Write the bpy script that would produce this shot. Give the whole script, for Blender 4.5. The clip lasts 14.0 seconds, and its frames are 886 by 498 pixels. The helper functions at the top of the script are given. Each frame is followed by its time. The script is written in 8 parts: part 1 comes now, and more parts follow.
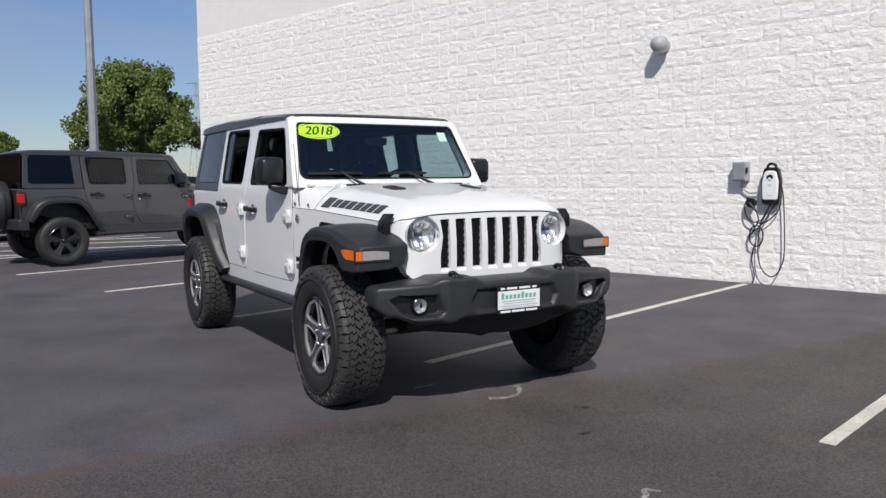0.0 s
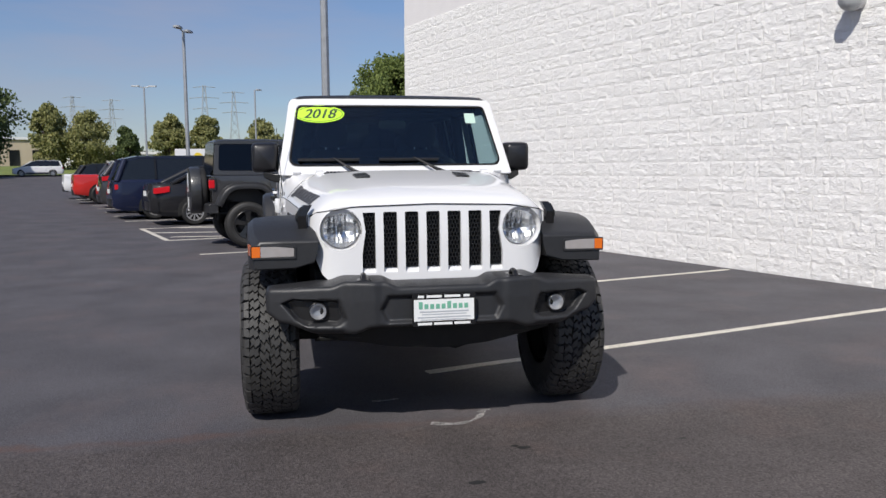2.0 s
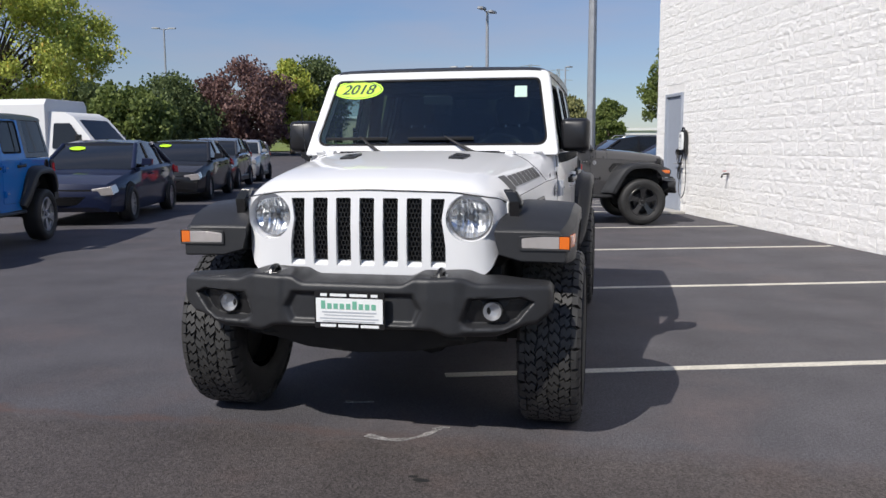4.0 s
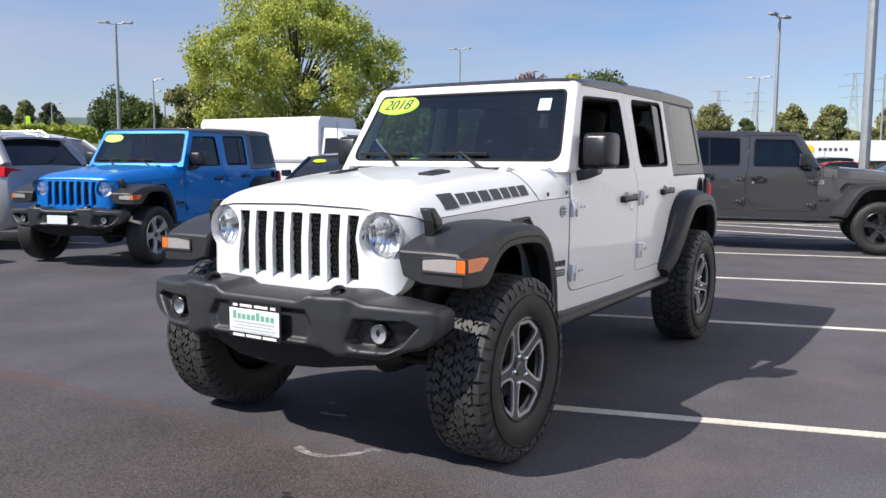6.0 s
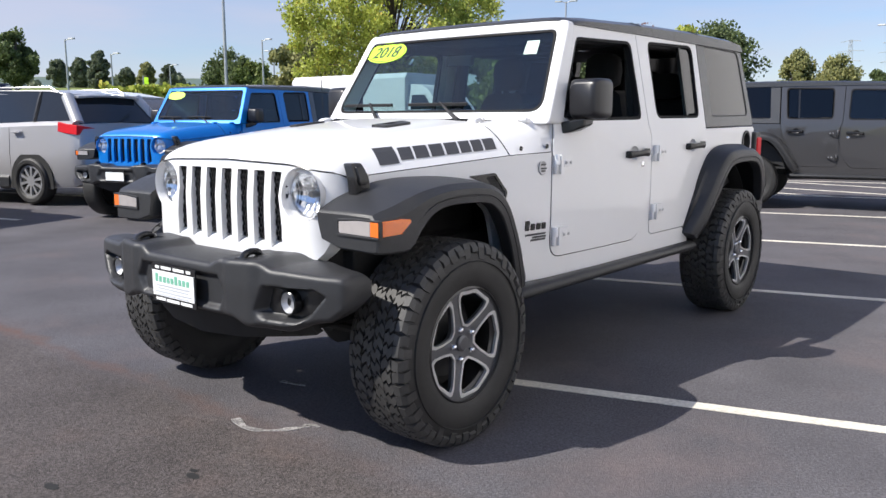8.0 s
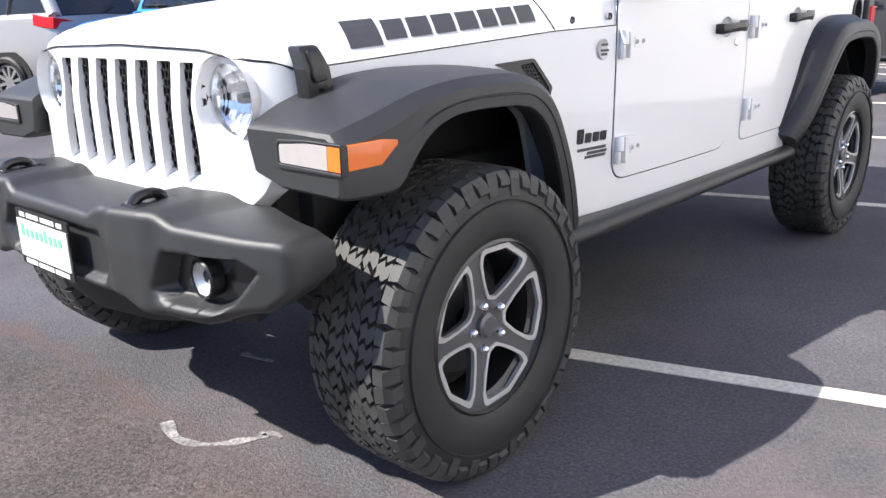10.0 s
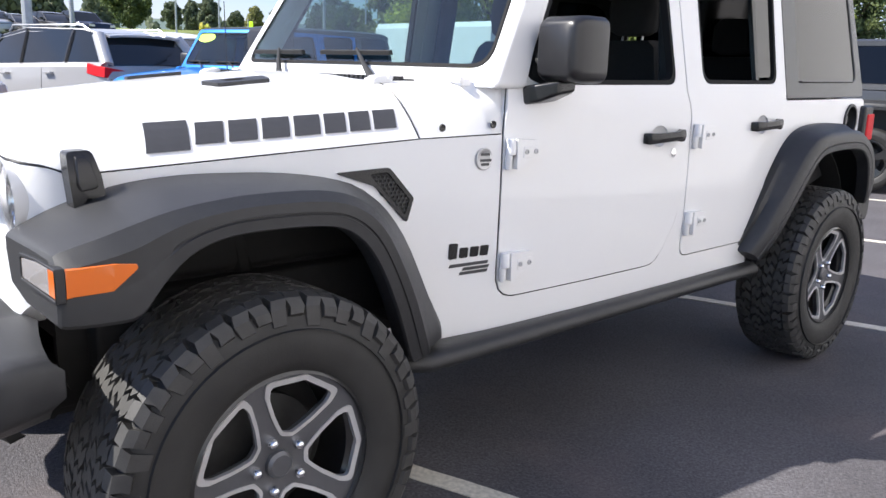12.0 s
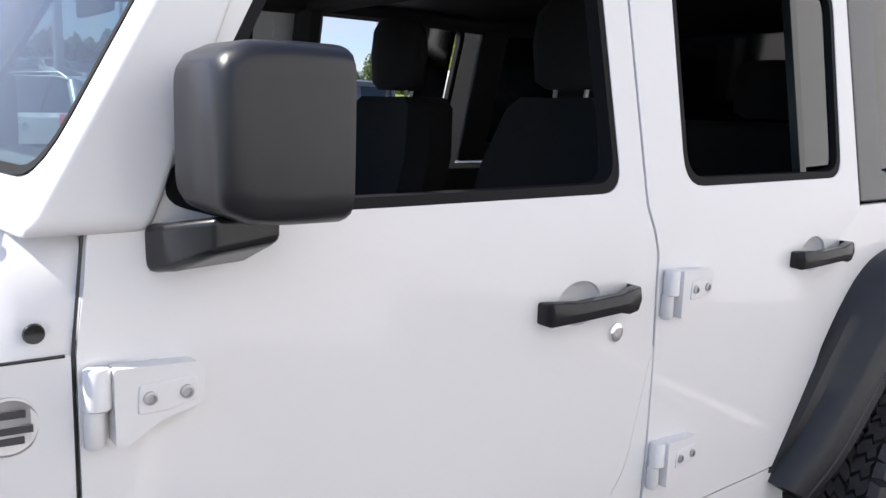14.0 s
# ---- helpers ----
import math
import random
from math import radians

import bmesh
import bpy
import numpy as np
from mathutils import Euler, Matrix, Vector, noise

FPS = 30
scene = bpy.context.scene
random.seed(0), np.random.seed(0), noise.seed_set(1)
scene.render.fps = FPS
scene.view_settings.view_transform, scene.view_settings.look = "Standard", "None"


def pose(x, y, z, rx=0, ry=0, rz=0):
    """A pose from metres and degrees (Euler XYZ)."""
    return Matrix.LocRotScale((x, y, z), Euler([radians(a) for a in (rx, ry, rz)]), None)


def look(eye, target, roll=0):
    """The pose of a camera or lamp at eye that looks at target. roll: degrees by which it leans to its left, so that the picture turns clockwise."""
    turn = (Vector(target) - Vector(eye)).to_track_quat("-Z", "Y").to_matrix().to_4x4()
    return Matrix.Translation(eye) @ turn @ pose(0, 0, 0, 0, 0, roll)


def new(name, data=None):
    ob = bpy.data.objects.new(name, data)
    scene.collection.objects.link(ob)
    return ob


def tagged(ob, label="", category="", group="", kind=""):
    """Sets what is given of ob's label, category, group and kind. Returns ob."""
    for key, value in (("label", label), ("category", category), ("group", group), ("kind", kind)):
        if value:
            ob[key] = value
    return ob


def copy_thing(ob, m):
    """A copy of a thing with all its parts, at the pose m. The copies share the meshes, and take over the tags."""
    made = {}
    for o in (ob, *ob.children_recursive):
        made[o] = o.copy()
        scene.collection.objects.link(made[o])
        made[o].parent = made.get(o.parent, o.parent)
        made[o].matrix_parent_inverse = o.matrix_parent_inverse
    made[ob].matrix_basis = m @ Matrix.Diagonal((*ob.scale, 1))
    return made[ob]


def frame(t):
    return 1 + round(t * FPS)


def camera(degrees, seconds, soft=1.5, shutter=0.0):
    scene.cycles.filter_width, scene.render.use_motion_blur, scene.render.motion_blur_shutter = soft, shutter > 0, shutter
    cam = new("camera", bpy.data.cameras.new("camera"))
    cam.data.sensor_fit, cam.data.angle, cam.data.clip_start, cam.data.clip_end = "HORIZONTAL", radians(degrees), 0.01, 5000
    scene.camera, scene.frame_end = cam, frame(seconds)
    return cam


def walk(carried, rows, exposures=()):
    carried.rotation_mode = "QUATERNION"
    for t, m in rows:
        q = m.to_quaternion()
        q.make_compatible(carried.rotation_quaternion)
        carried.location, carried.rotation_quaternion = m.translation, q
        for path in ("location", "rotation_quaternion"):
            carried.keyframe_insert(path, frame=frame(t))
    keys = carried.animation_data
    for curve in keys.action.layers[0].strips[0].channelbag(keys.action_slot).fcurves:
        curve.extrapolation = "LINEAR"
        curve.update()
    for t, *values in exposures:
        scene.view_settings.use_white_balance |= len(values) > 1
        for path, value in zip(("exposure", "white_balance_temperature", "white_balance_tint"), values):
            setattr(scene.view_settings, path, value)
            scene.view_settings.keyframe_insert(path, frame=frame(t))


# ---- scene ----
cam = camera(57.1, 14.0)
PATH = [
    (0, (-2.754, -4.592, 1.352), (-1.742, -2.876, 1.18), -0.5),
    (0.5, (-2.249, -4.647, 1.361), (-1.366, -2.86, 1.191), 0.0),
    (1, (-1.714, -4.729, 1.353), (-0.982, -2.875, 1.186), -0.1),
    (1.5, (-1.229, -4.666, 1.337), (-0.664, -2.756, 1.149), -0.4),
    (2, (-0.739, -4.608, 1.334), (-0.363, -2.654, 1.137), -0.5),
    (2.5, (-0.284, -4.535, 1.335), (-0.102, -2.554, 1.129), 0.0),
    (3, (0.137, -4.364, 1.349), (0.123, -2.376, 1.129), 0.3),
    (3.2, (0.34, -4.313, 1.349), (0.243, -2.329, 1.115), -0.0),
    (5.3, (2.027, -3.548, 1.328), (1.197, -1.743, 1.096), 0.6),
    (5.5, (2.166, -3.486, 1.336), (1.267, -1.714, 1.108), 0.5),
    (6, (2.55, -3.302, 1.35), (1.492, -1.618, 1.137), 0.3),
    (6.5, (2.883, -3.248, 1.343), (1.72, -1.635, 1.129), 0.7),
    (7, (3.171, -3.128, 1.356), (1.947, -1.563, 1.122), 1.4),
    (7.5, (3.212, -2.866, 1.349), (1.955, -1.332, 1.088), 1.4),
    (8, (2.914, -2.569, 1.319), (1.648, -1.052, 1.004), -0.1),
    (8.5, (2.572, -2.182, 1.262), (1.3, -0.691, 0.864), -0.8),
    (8.7, (2.443, -2.043, 1.259), (1.173, -0.561, 0.825), -0.7),
    (10.8, (2.165, -1.569, 1.213), (0.858, -0.179, 0.613), -0.5),
    (11, (2.292, -1.541, 1.234), (0.962, -0.168, 0.648), 0.3),
    (11.5, (2.462, -1.32, 1.252), (1.095, 0.033, 0.704), 2.0),
    (12, (2.473, -0.997, 1.347), (1.045, 0.336, 0.916), 1.7),
    (12.2, (2.511, -0.824, 1.382), (1.032, 0.469, 1.007), 1.7),
    (12.5, (2.46, -0.608, 1.413), (0.963, 0.681, 1.097), 1.4),
    (13, (2.239, -0.218, 1.41), (0.742, 1.074, 1.113), 1.0),
    (13.5, (1.988, 0.202, 1.416), (0.488, 1.49, 1.119), 0.5),
    (14, (1.722, 0.594, 1.443), (0.18, 1.826, 1.116), 1.9),
]
walk(cam, [(t, look(eye, target, roll)) for t, eye, target, roll in PATH], [(0, 0.0), (3.2, 0.02), (5.3, 0.46), (7.5, 0.7), (8.5, 0.9), (10.8, 1.56), (11.5, 1.46), (12.0, 1.22), (12.5, 0.94), (13, 0.88), (13.5, 0.93), (14, 1.10)])

# ---- light ----
SUN_A, SUN_B = 0.53, 0.85            # metres that a shadow runs in x and y for each metre of height
sun_dir = Vector((SUN_A, SUN_B, -1.0)).normalized()
sky_world = bpy.data.worlds.new("sky")
scene.world = sky_world
sky_world.use_nodes = True
wn = sky_world.node_tree
sky = wn.nodes.new("ShaderNodeTexSky")
sky.sky_type, sky.sun_disc = "NISHITA", False
sky.sun_elevation = math.asin(-sun_dir.z)
sky.sun_rotation = math.atan2(-sun_dir.x, -sun_dir.y)
sky.air_density, sky.dust_density, sky.ozone_density = 1.0, 0.1, 4.0
coord = wn.nodes.new("ShaderNodeTexCoord")
squash = wn.nodes.new("ShaderNodeMapping")
squash.inputs["Scale"].default_value = (1.0, 1.0, 5.0)
veil = wn.nodes.new("ShaderNodeTexNoise")
veil.inputs["Scale"].default_value, veil.inputs["Detail"].default_value, veil.inputs["Roughness"].default_value = 2.2, 7, 0.55
ramp = wn.nodes.new("ShaderNodeMapRange")
ramp.inputs["From Min"].default_value, ramp.inputs["From Max"].default_value = 0.47, 0.82
ramp.inputs["To Min"].default_value, ramp.inputs["To Max"].default_value = 0.04, 0.62
deep = wn.nodes.new("ShaderNodeMix")
deep.data_type, deep.blend_type = "RGBA", "MULTIPLY"
deep.inputs["Factor"].default_value = 1.0
deep.inputs["B"].default_value = (0.935, 0.95, 1.075, 1)
wn.links.new(sky.outputs[0], deep.inputs["A"])
cloud = wn.nodes.new("ShaderNodeMix")
cloud.data_type = "RGBA"
cloud.inputs["B"].default_value = (4.5, 4.3, 5.1, 1)
wn.links.new(coord.outputs["Generated"], squash.inputs[0])
wn.links.new(squash.outputs[0], veil.inputs["Vector"])
axis = wn.nodes.new("ShaderNodeSeparateXYZ")
wn.links.new(coord.outputs["Generated"], axis.inputs[0])
west = wn.nodes.new("ShaderNodeMath")
west.operation = "MULTIPLY_ADD"
west.inputs[1].default_value = -0.26
wn.links.new(axis.outputs[0], west.inputs[0])
wn.links.new(veil.outputs["Fac"], west.inputs[2])
wn.links.new(west.outputs[0], ramp.inputs["Value"])
wn.links.new(ramp.outputs[0], cloud.inputs["Factor"])
haze = wn.nodes.new("ShaderNodeMapRange")
haze.inputs["From Min"].default_value, haze.inputs["From Max"].default_value = 0.0, 0.30
haze.inputs["To Min"].default_value, haze.inputs["To Max"].default_value = 0.78, 1.0
low_sky = wn.nodes.new("ShaderNodeVectorMath")
low_sky.operation = "SCALE"
wn.links.new(axis.outputs[2], haze.inputs["Value"])
wn.links.new(haze.outputs[0], low_sky.inputs["Scale"])
wn.links.new(deep.outputs["Result"], low_sky.inputs[0])
wn.links.new(low_sky.outputs[0], cloud.inputs["A"])
wn.links.new(cloud.outputs["Result"], wn.nodes["Background"].inputs[0])
wn.nodes["Background"].inputs[1].default_value = 0.09
sun = new("sun", bpy.data.lights.new("sun", "SUN"))
sun.data.energy, sun.data.angle, sun.data.color = 4.2, radians(0.53), (1.0, 0.955, 0.89)
sun.matrix_world = look((0, 0, 40), Vector((0, 0, 40)) + sun_dir)

# ---- materials ----


def material(name, colour=(0.5, 0.5, 0.5), rough=0.5, metal=0.0, coat=0.0, spec=0.5, vary=0.0, scale=20.0, bump=0.0, bump_scale=200.0,
             blotch=0.0, blotch_scale=1.2, random_tint=0.0, coat_rough=0.03):
    """A surface with grain, blotches and fine relief at real size."""
    m = bpy.data.materials.new(name)
    m.use_nodes = True
    nt = m.node_tree
    b = nt.nodes["Principled BSDF"]
    b.inputs["Base Color"].default_value = (*colour, 1)
    b.inputs["Roughness"].default_value = rough
    b.inputs["Metallic"].default_value = metal
    b.inputs["Coat Weight"].default_value = coat
    b.inputs["Coat Roughness"].default_value = coat_rough
    b.inputs["Specular IOR Level"].default_value = spec
    geo = nt.nodes.new("ShaderNodeTexCoord")
    out = None
    for amount, size in ((vary, scale), (blotch, blotch_scale)):
        if amount:
            n = nt.nodes.new("ShaderNodeTexNoise")
            n.inputs["Scale"].default_value, n.inputs["Detail"].default_value = size, 6
            nt.links.new(geo.outputs["Object"], n.inputs["Vector"])
            r = nt.nodes.new("ShaderNodeMapRange")
            r.inputs["From Min"].default_value, r.inputs["From Max"].default_value = 0.25, 0.75
            r.inputs["To Min"].default_value, r.inputs["To Max"].default_value = 1 - amount, 1 + amount
            nt.links.new(n.outputs["Fac"], r.inputs["Value"])
            if out is None:
                out = r.outputs[0]
            else:
                mu = nt.nodes.new("ShaderNodeMath")
                mu.operation = "MULTIPLY"
                nt.links.new(out, mu.inputs[0])
                nt.links.new(r.outputs[0], mu.inputs[1])
                out = mu.outputs[0]
    if random_tint:
        oi = nt.nodes.new("ShaderNodeObjectInfo")
        r = nt.nodes.new("ShaderNodeMapRange")
        r.inputs["To Min"].default_value, r.inputs["To Max"].default_value = 1 - random_tint, 1 + random_tint
        nt.links.new(oi.outputs["Random"], r.inputs["Value"])
        if out is None:
            out = r.outputs[0]
        else:
            mu = nt.nodes.new("ShaderNodeMath")
            mu.operation = "MULTIPLY"
            nt.links.new(out, mu.inputs[0])
            nt.links.new(r.outputs[0], mu.inputs[1])
            out = mu.outputs[0]
    if out is not None:
        v = nt.nodes.new("ShaderNodeVectorMath")
        v.operation = "SCALE"
        v.inputs[0].default_value = colour
        nt.links.new(out, v.inputs["Scale"])
        nt.links.new(v.outputs[0], b.inputs["Base Color"])
    if bump:
        n = nt.nodes.new("ShaderNodeTexNoise")
        n.inputs["Scale"].default_value, n.inputs["Detail"].default_value = bump_scale, 8
        n.inputs["Roughness"].default_value = 0.6
        nt.links.new(geo.outputs["Object"], n.inputs["Vector"])
        bp = nt.nodes.new("ShaderNodeBump")
        bp.inputs["Strength"].default_value, bp.inputs["Distance"].default_value = 1.0, bump
        nt.links.new(n.outputs["Fac"], bp.inputs["Height"])
        nt.links.new(bp.outputs[0], b.inputs["Normal"])
    return m


def glass(name, tint, gloss=0.08, rough=0.01):
    """A pane: clear or tinted, with the mirror shine of its surface."""
    m = bpy.data.materials.new(name)
    m.use_nodes = True
    nt = m.node_tree
    nt.nodes.remove(nt.nodes["Principled BSDF"])
    t, g, mix, f = (nt.nodes.new(k) for k in ("ShaderNodeBsdfTransparent", "ShaderNodeBsdfGlossy", "ShaderNodeMixShader", "ShaderNodeLayerWeight"))
    t.inputs[0].default_value = (*tint, 1)
    g.inputs["Roughness"].default_value = rough
    f.inputs["Blend"].default_value = 0.5
    p5 = nt.nodes.new("ShaderNodeMath")
    p5.operation = "POWER"
    p5.inputs[1].default_value = 5.0
    nt.links.new(f.outputs["Facing"], p5.inputs[0])
    a = nt.nodes.new("ShaderNodeMath")
    a.operation, a.use_clamp = "ADD", True
    a.inputs[1].default_value = gloss
    nt.links.new(p5.outputs[0], a.inputs[0])
    nt.links.new(a.outputs[0], mix.inputs[0])
    nt.links.new(t.outputs[0], mix.inputs[1])
    nt.links.new(g.outputs[0], mix.inputs[2])
    nt.links.new(mix.outputs[0], nt.nodes["Material Output"].inputs[0])
    return m


SEAM_TURN, SEAM_AT = 16.7, 0.48     # the seam between two pours, in the lot's axes


def ground_material(name, colour):
    """Worn asphalt: stone grain, tyre-polished bands, damp and oil stains, hairline cracks."""
    m = material(name, colour, 0.72, spec=0.2, vary=0.45, scale=95.0, bump=0.006, bump_scale=110.0, blotch=0.24, blotch_scale=1.3)
    nt = m.node_tree
    b = nt.nodes["Principled BSDF"]
    geo = nt.nodes.new("ShaderNodeTexCoord")
    src = b.inputs["Base Color"].links[0].from_socket
    n = nt.nodes.new("ShaderNodeTexNoise")
    n.inputs["Scale"].default_value, n.inputs["Detail"].default_value, n.inputs["Roughness"].default_value = 0.9, 5, 0.65
    nt.links.new(geo.outputs["Object"], n.inputs["Vector"])
    r = nt.nodes.new("ShaderNodeMapRange")
    r.inputs["From Min"].default_value, r.inputs["From Max"].default_value = 0.52, 0.72
    nt.links.new(n.outputs["Fac"], r.inputs["Value"])
    mx = nt.nodes.new("ShaderNodeMix")
    mx.data_type = "RGBA"
    nt.links.new(r.outputs[0], mx.inputs["Factor"])
    nt.links.new(src, mx.inputs["A"])
    mx.inputs["B"].default_value = (colour[0] * 1.30 + 0.003, colour[1] * 1.16 + 0.002, colour[2] * 1.12, 1)
    spots = nt.nodes.new("ShaderNodeTexVoronoi")
    spots.inputs["Scale"].default_value = 90.0
    nt.links.new(geo.outputs["Object"], spots.inputs["Vector"])
    sr = nt.nodes.new("ShaderNodeMapRange")
    sr.inputs["From Min"].default_value, sr.inputs["From Max"].default_value = 0.02, 0.14
    sr.inputs["To Min"].default_value, sr.inputs["To Max"].default_value = 1.0, 0.0
    nt.links.new(spots.outputs["Distance"], sr.inputs["Value"])
    rs = nt.nodes.new("ShaderNodeMath")
    rs.operation = "MULTIPLY"
    sep = nt.nodes.new("ShaderNodeSeparateColor")
    nt.links.new(spots.outputs["Color"], sep.inputs[0])
    pw = nt.nodes.new("ShaderNodeMath")
    pw.operation = "POWER"
    pw.inputs[1].default_value = 2.6
    nt.links.new(sep.outputs[0], pw.inputs[0])
    nt.links.new(sr.outputs[0], rs.inputs[0])
    nt.links.new(pw.outputs[0], rs.inputs[1])
    mx2 = nt.nodes.new("ShaderNodeMix")
    mx2.data_type = "RGBA"
    nt.links.new(rs.outputs[0], mx2.inputs["Factor"])
    nt.links.new(mx.outputs["Result"], mx2.inputs["A"])
    mx2.inputs["B"].default_value = (0.24, 0.22, 0.21, 1)
    stones = nt.nodes.new("ShaderNodeTexVoronoi")
    stones.inputs["Scale"].default_value = 105.0
    nt.links.new(geo.outputs["Object"], stones.inputs["Vector"])
    tone = nt.nodes.new("ShaderNodeSeparateColor")
    nt.links.new(stones.outputs["Color"], tone.inputs[0])
    span = nt.nodes.new("ShaderNodeMapRange")
    span.inputs["To Min"].default_value, span.inputs["To Max"].default_value = 0.66, 1.36
    nt.links.new(tone.outputs[1], span.inputs["Value"])
    grain = nt.nodes.new("ShaderNodeVectorMath")
    grain.operation = "SCALE"
    # two pours meet in a ragged seam: a sealed, finer one beyond it and an older, coarse and browner one before it
    axes = nt.nodes.new("ShaderNodeSeparateXYZ")
    nt.links.new(geo.outputs["Object"], axes.inputs[0])
    rag = nt.nodes.new("ShaderNodeTexNoise")
    rag.inputs["Scale"].default_value, rag.inputs["Detail"].default_value, rag.inputs["Roughness"].default_value = 1.6, 8, 0.7
    nt.links.new(geo.outputs["Object"], rag.inputs["Vector"])

    def sums(op, a, c):
        k = nt.nodes.new("ShaderNodeMath")
        k.operation = op
        for i, v in enumerate((a, c)):
            if isinstance(v, (int, float)):
                k.inputs[i].default_value = v
            else:
                nt.links.new(v, k.inputs[i])
        return k.outputs[0]

    def ranged(v, a, c, lo, hi):
        k = nt.nodes.new("ShaderNodeMapRange")
        for i, w in enumerate((a, c, lo, hi)):
            k.inputs[i + 1].default_value = w
        nt.links.new(v, k.inputs[0])
        return k.outputs[0]

    turned = sums("ADD", sums("MULTIPLY", axes.outputs[0], math.sin(radians(SEAM_TURN))), sums("MULTIPLY", axes.outputs[1], math.cos(radians(SEAM_TURN))))
    along = sums("SUBTRACT", sums("MULTIPLY", axes.outputs[0], math.cos(radians(SEAM_TURN))), sums("MULTIPLY", axes.outputs[1], math.sin(radians(SEAM_TURN))))
    off = sums("ADD", sums("MULTIPLY", sums("SUBTRACT", rag.outputs["Fac"], 0.5), 0.45), sums("ADD", turned, SEAM_AT))
    sealed = ranged(off, -0.14, 0.10, 0.0, 1.0)
    calm = sums("MULTIPLY", sealed, 0.6)
    even = sums("ADD", sums("MULTIPLY", span.outputs[0], sums("SUBTRACT", 1.0, calm)), calm)
    nt.links.new(mx2.outputs["Result"], grain.inputs[0])
    nt.links.new(even, grain.inputs["Scale"])
    two = nt.nodes.new("ShaderNodeMix")
    two.data_type, two.blend_type = "RGBA", "MULTIPLY"
    two.inputs["Factor"].default_value = 1.0
    hue = nt.nodes.new("ShaderNodeMix")
    hue.data_type = "RGBA"
    hue.inputs["A"].default_value, hue.inputs["B"].default_value = (0.87, 0.81, 0.775, 1), (0.98, 1.0, 1.075, 1)
    nt.links.new(sealed, hue.inputs["Factor"])
    nt.links.new(grain.outputs[0], two.inputs["A"])
    nt.links.new(hue.outputs["Result"], two.inputs["B"])
    near = ranged(sums("ABSOLUTE", off, 0.0), 0.0, 0.07, 1.0, 0.0)
    rust = sums("MULTIPLY", sums("MULTIPLY", near, ranged(along, -0.9, 0.2, 0.85, 0.10)), ranged(n.outputs["Fac"], 0.42, 0.56, 0.25, 1.0))
    seam = nt.nodes.new("ShaderNodeMix")
    seam.data_type = "RGBA"
    nt.links.new(rust, seam.inputs["Factor"])
    nt.links.new(two.outputs["Result"], seam.inputs["A"])
    seam.inputs["B"].default_value = (0.125, 0.075, 0.062, 1)
    nt.links.new(seam.outputs["Result"], b.inputs["Base Color"])
    return m


M = {}
M["asphalt"] = ground_material("asphalt", (0.094, 0.0875, 0.0885))
M["line"] = material("line_paint", (0.59, 0.555, 0.48), 0.8, vary=0.25, scale=60, bump=0.002, blotch=0.2, blotch_scale=4)
M["block"] = material("painted_block", (0.875, 0.86, 0.835), 0.85, spec=0.2, vary=0.04, scale=9, bump=0.011, bump_scale=48, random_tint=0.03)
M["mortar"] = material("painted_mortar", (0.80, 0.78, 0.75), 0.9, vary=0.06, scale=12, bump=0.004, bump_scale=60)
M["smooth_wall"] = material("painted_stucco", (0.79, 0.765, 0.755), 0.9, vary=0.03, scale=3, bump=0.002, bump_scale=120)
M["white_paint"] = material("white_car_paint", (0.745, 0.745, 0.75), 0.5, spec=0.3, coat=0.72, coat_rough=0.02, vary=0.012, scale=3)
M["grey_paint"] = material("granite_car_paint", (0.045, 0.044, 0.046), 0.35, metal=0.2, coat=1.0, vary=0.1, scale=900)
M["blue_paint"] = material("blue_car_paint", (0.0, 0.165, 0.56), 0.4, metal=0.15, coat=0.6, spec=0.2, vary=0.05, scale=700)
M["navy_paint"] = material("navy_car_paint", (0.008, 0.013, 0.040), 0.5, metal=0.1, coat=0.6, spec=0.2, vary=0.06, scale=700)
M["black_paint"] = material("black_car_paint", (0.012, 0.012, 0.014), 0.5, spec=0.2, coat=0.6, vary=0.05, scale=700)
M["red_paint"] = material("red_car_paint", (0.55, 0.02, 0.015), 0.35, coat=0.9, vary=0.05, scale=700)
M["silver_paint"] = material("silver_car_paint", (0.46, 0.45, 0.45), 0.35, metal=0.35, coat=0.9, vary=0.04, scale=900)
M["plastic"] = material("black_textured_plastic", (0.022, 0.0225, 0.0245), 0.44, spec=0.5, vary=0.12, scale=35, bump=0.0006, bump_scale=700, blotch=0.08, blotch_scale=5)
M["gloss_black"] = material("gloss_black_plastic", (0.012, 0.012, 0.013), 0.25, spec=0.5, vary=0.05, scale=40)
M["glass_band"] = material("printed_glass_band", (0.012, 0.012, 0.013), 0.7, spec=0.15, vary=0.05, scale=40)
M["mirror_black"] = material("smooth_black_plastic", (0.013, 0.013, 0.015), 0.34, vary=0.08, scale=30)
M["top"] = material("black_hard_top", (0.026, 0.027, 0.029), 0.42, coat=0.5, coat_rough=0.16, vary=0.1, scale=30, bump=0.0015, bump_scale=450)
M["under"] = material("underbody_black", (0.012, 0.012, 0.012), 0.8, vary=0.3, scale=14)
M["rubber"] = material("tyre_rubber", (0.019, 0.0185, 0.018), 0.6, vary=0.25, scale=14, bump=0.001, bump_scale=260, blotch=0.25, blotch_scale=5)
M["tread"] = material("tread_rubber", (0.036, 0.035, 0.034), 0.58, vary=0.3, scale=20, bump=0.001, bump_scale=200)
M["alloy"] = material("machined_alloy", (0.62, 0.62, 0.62), 0.32, metal=0.6, vary=0.06, scale=30)
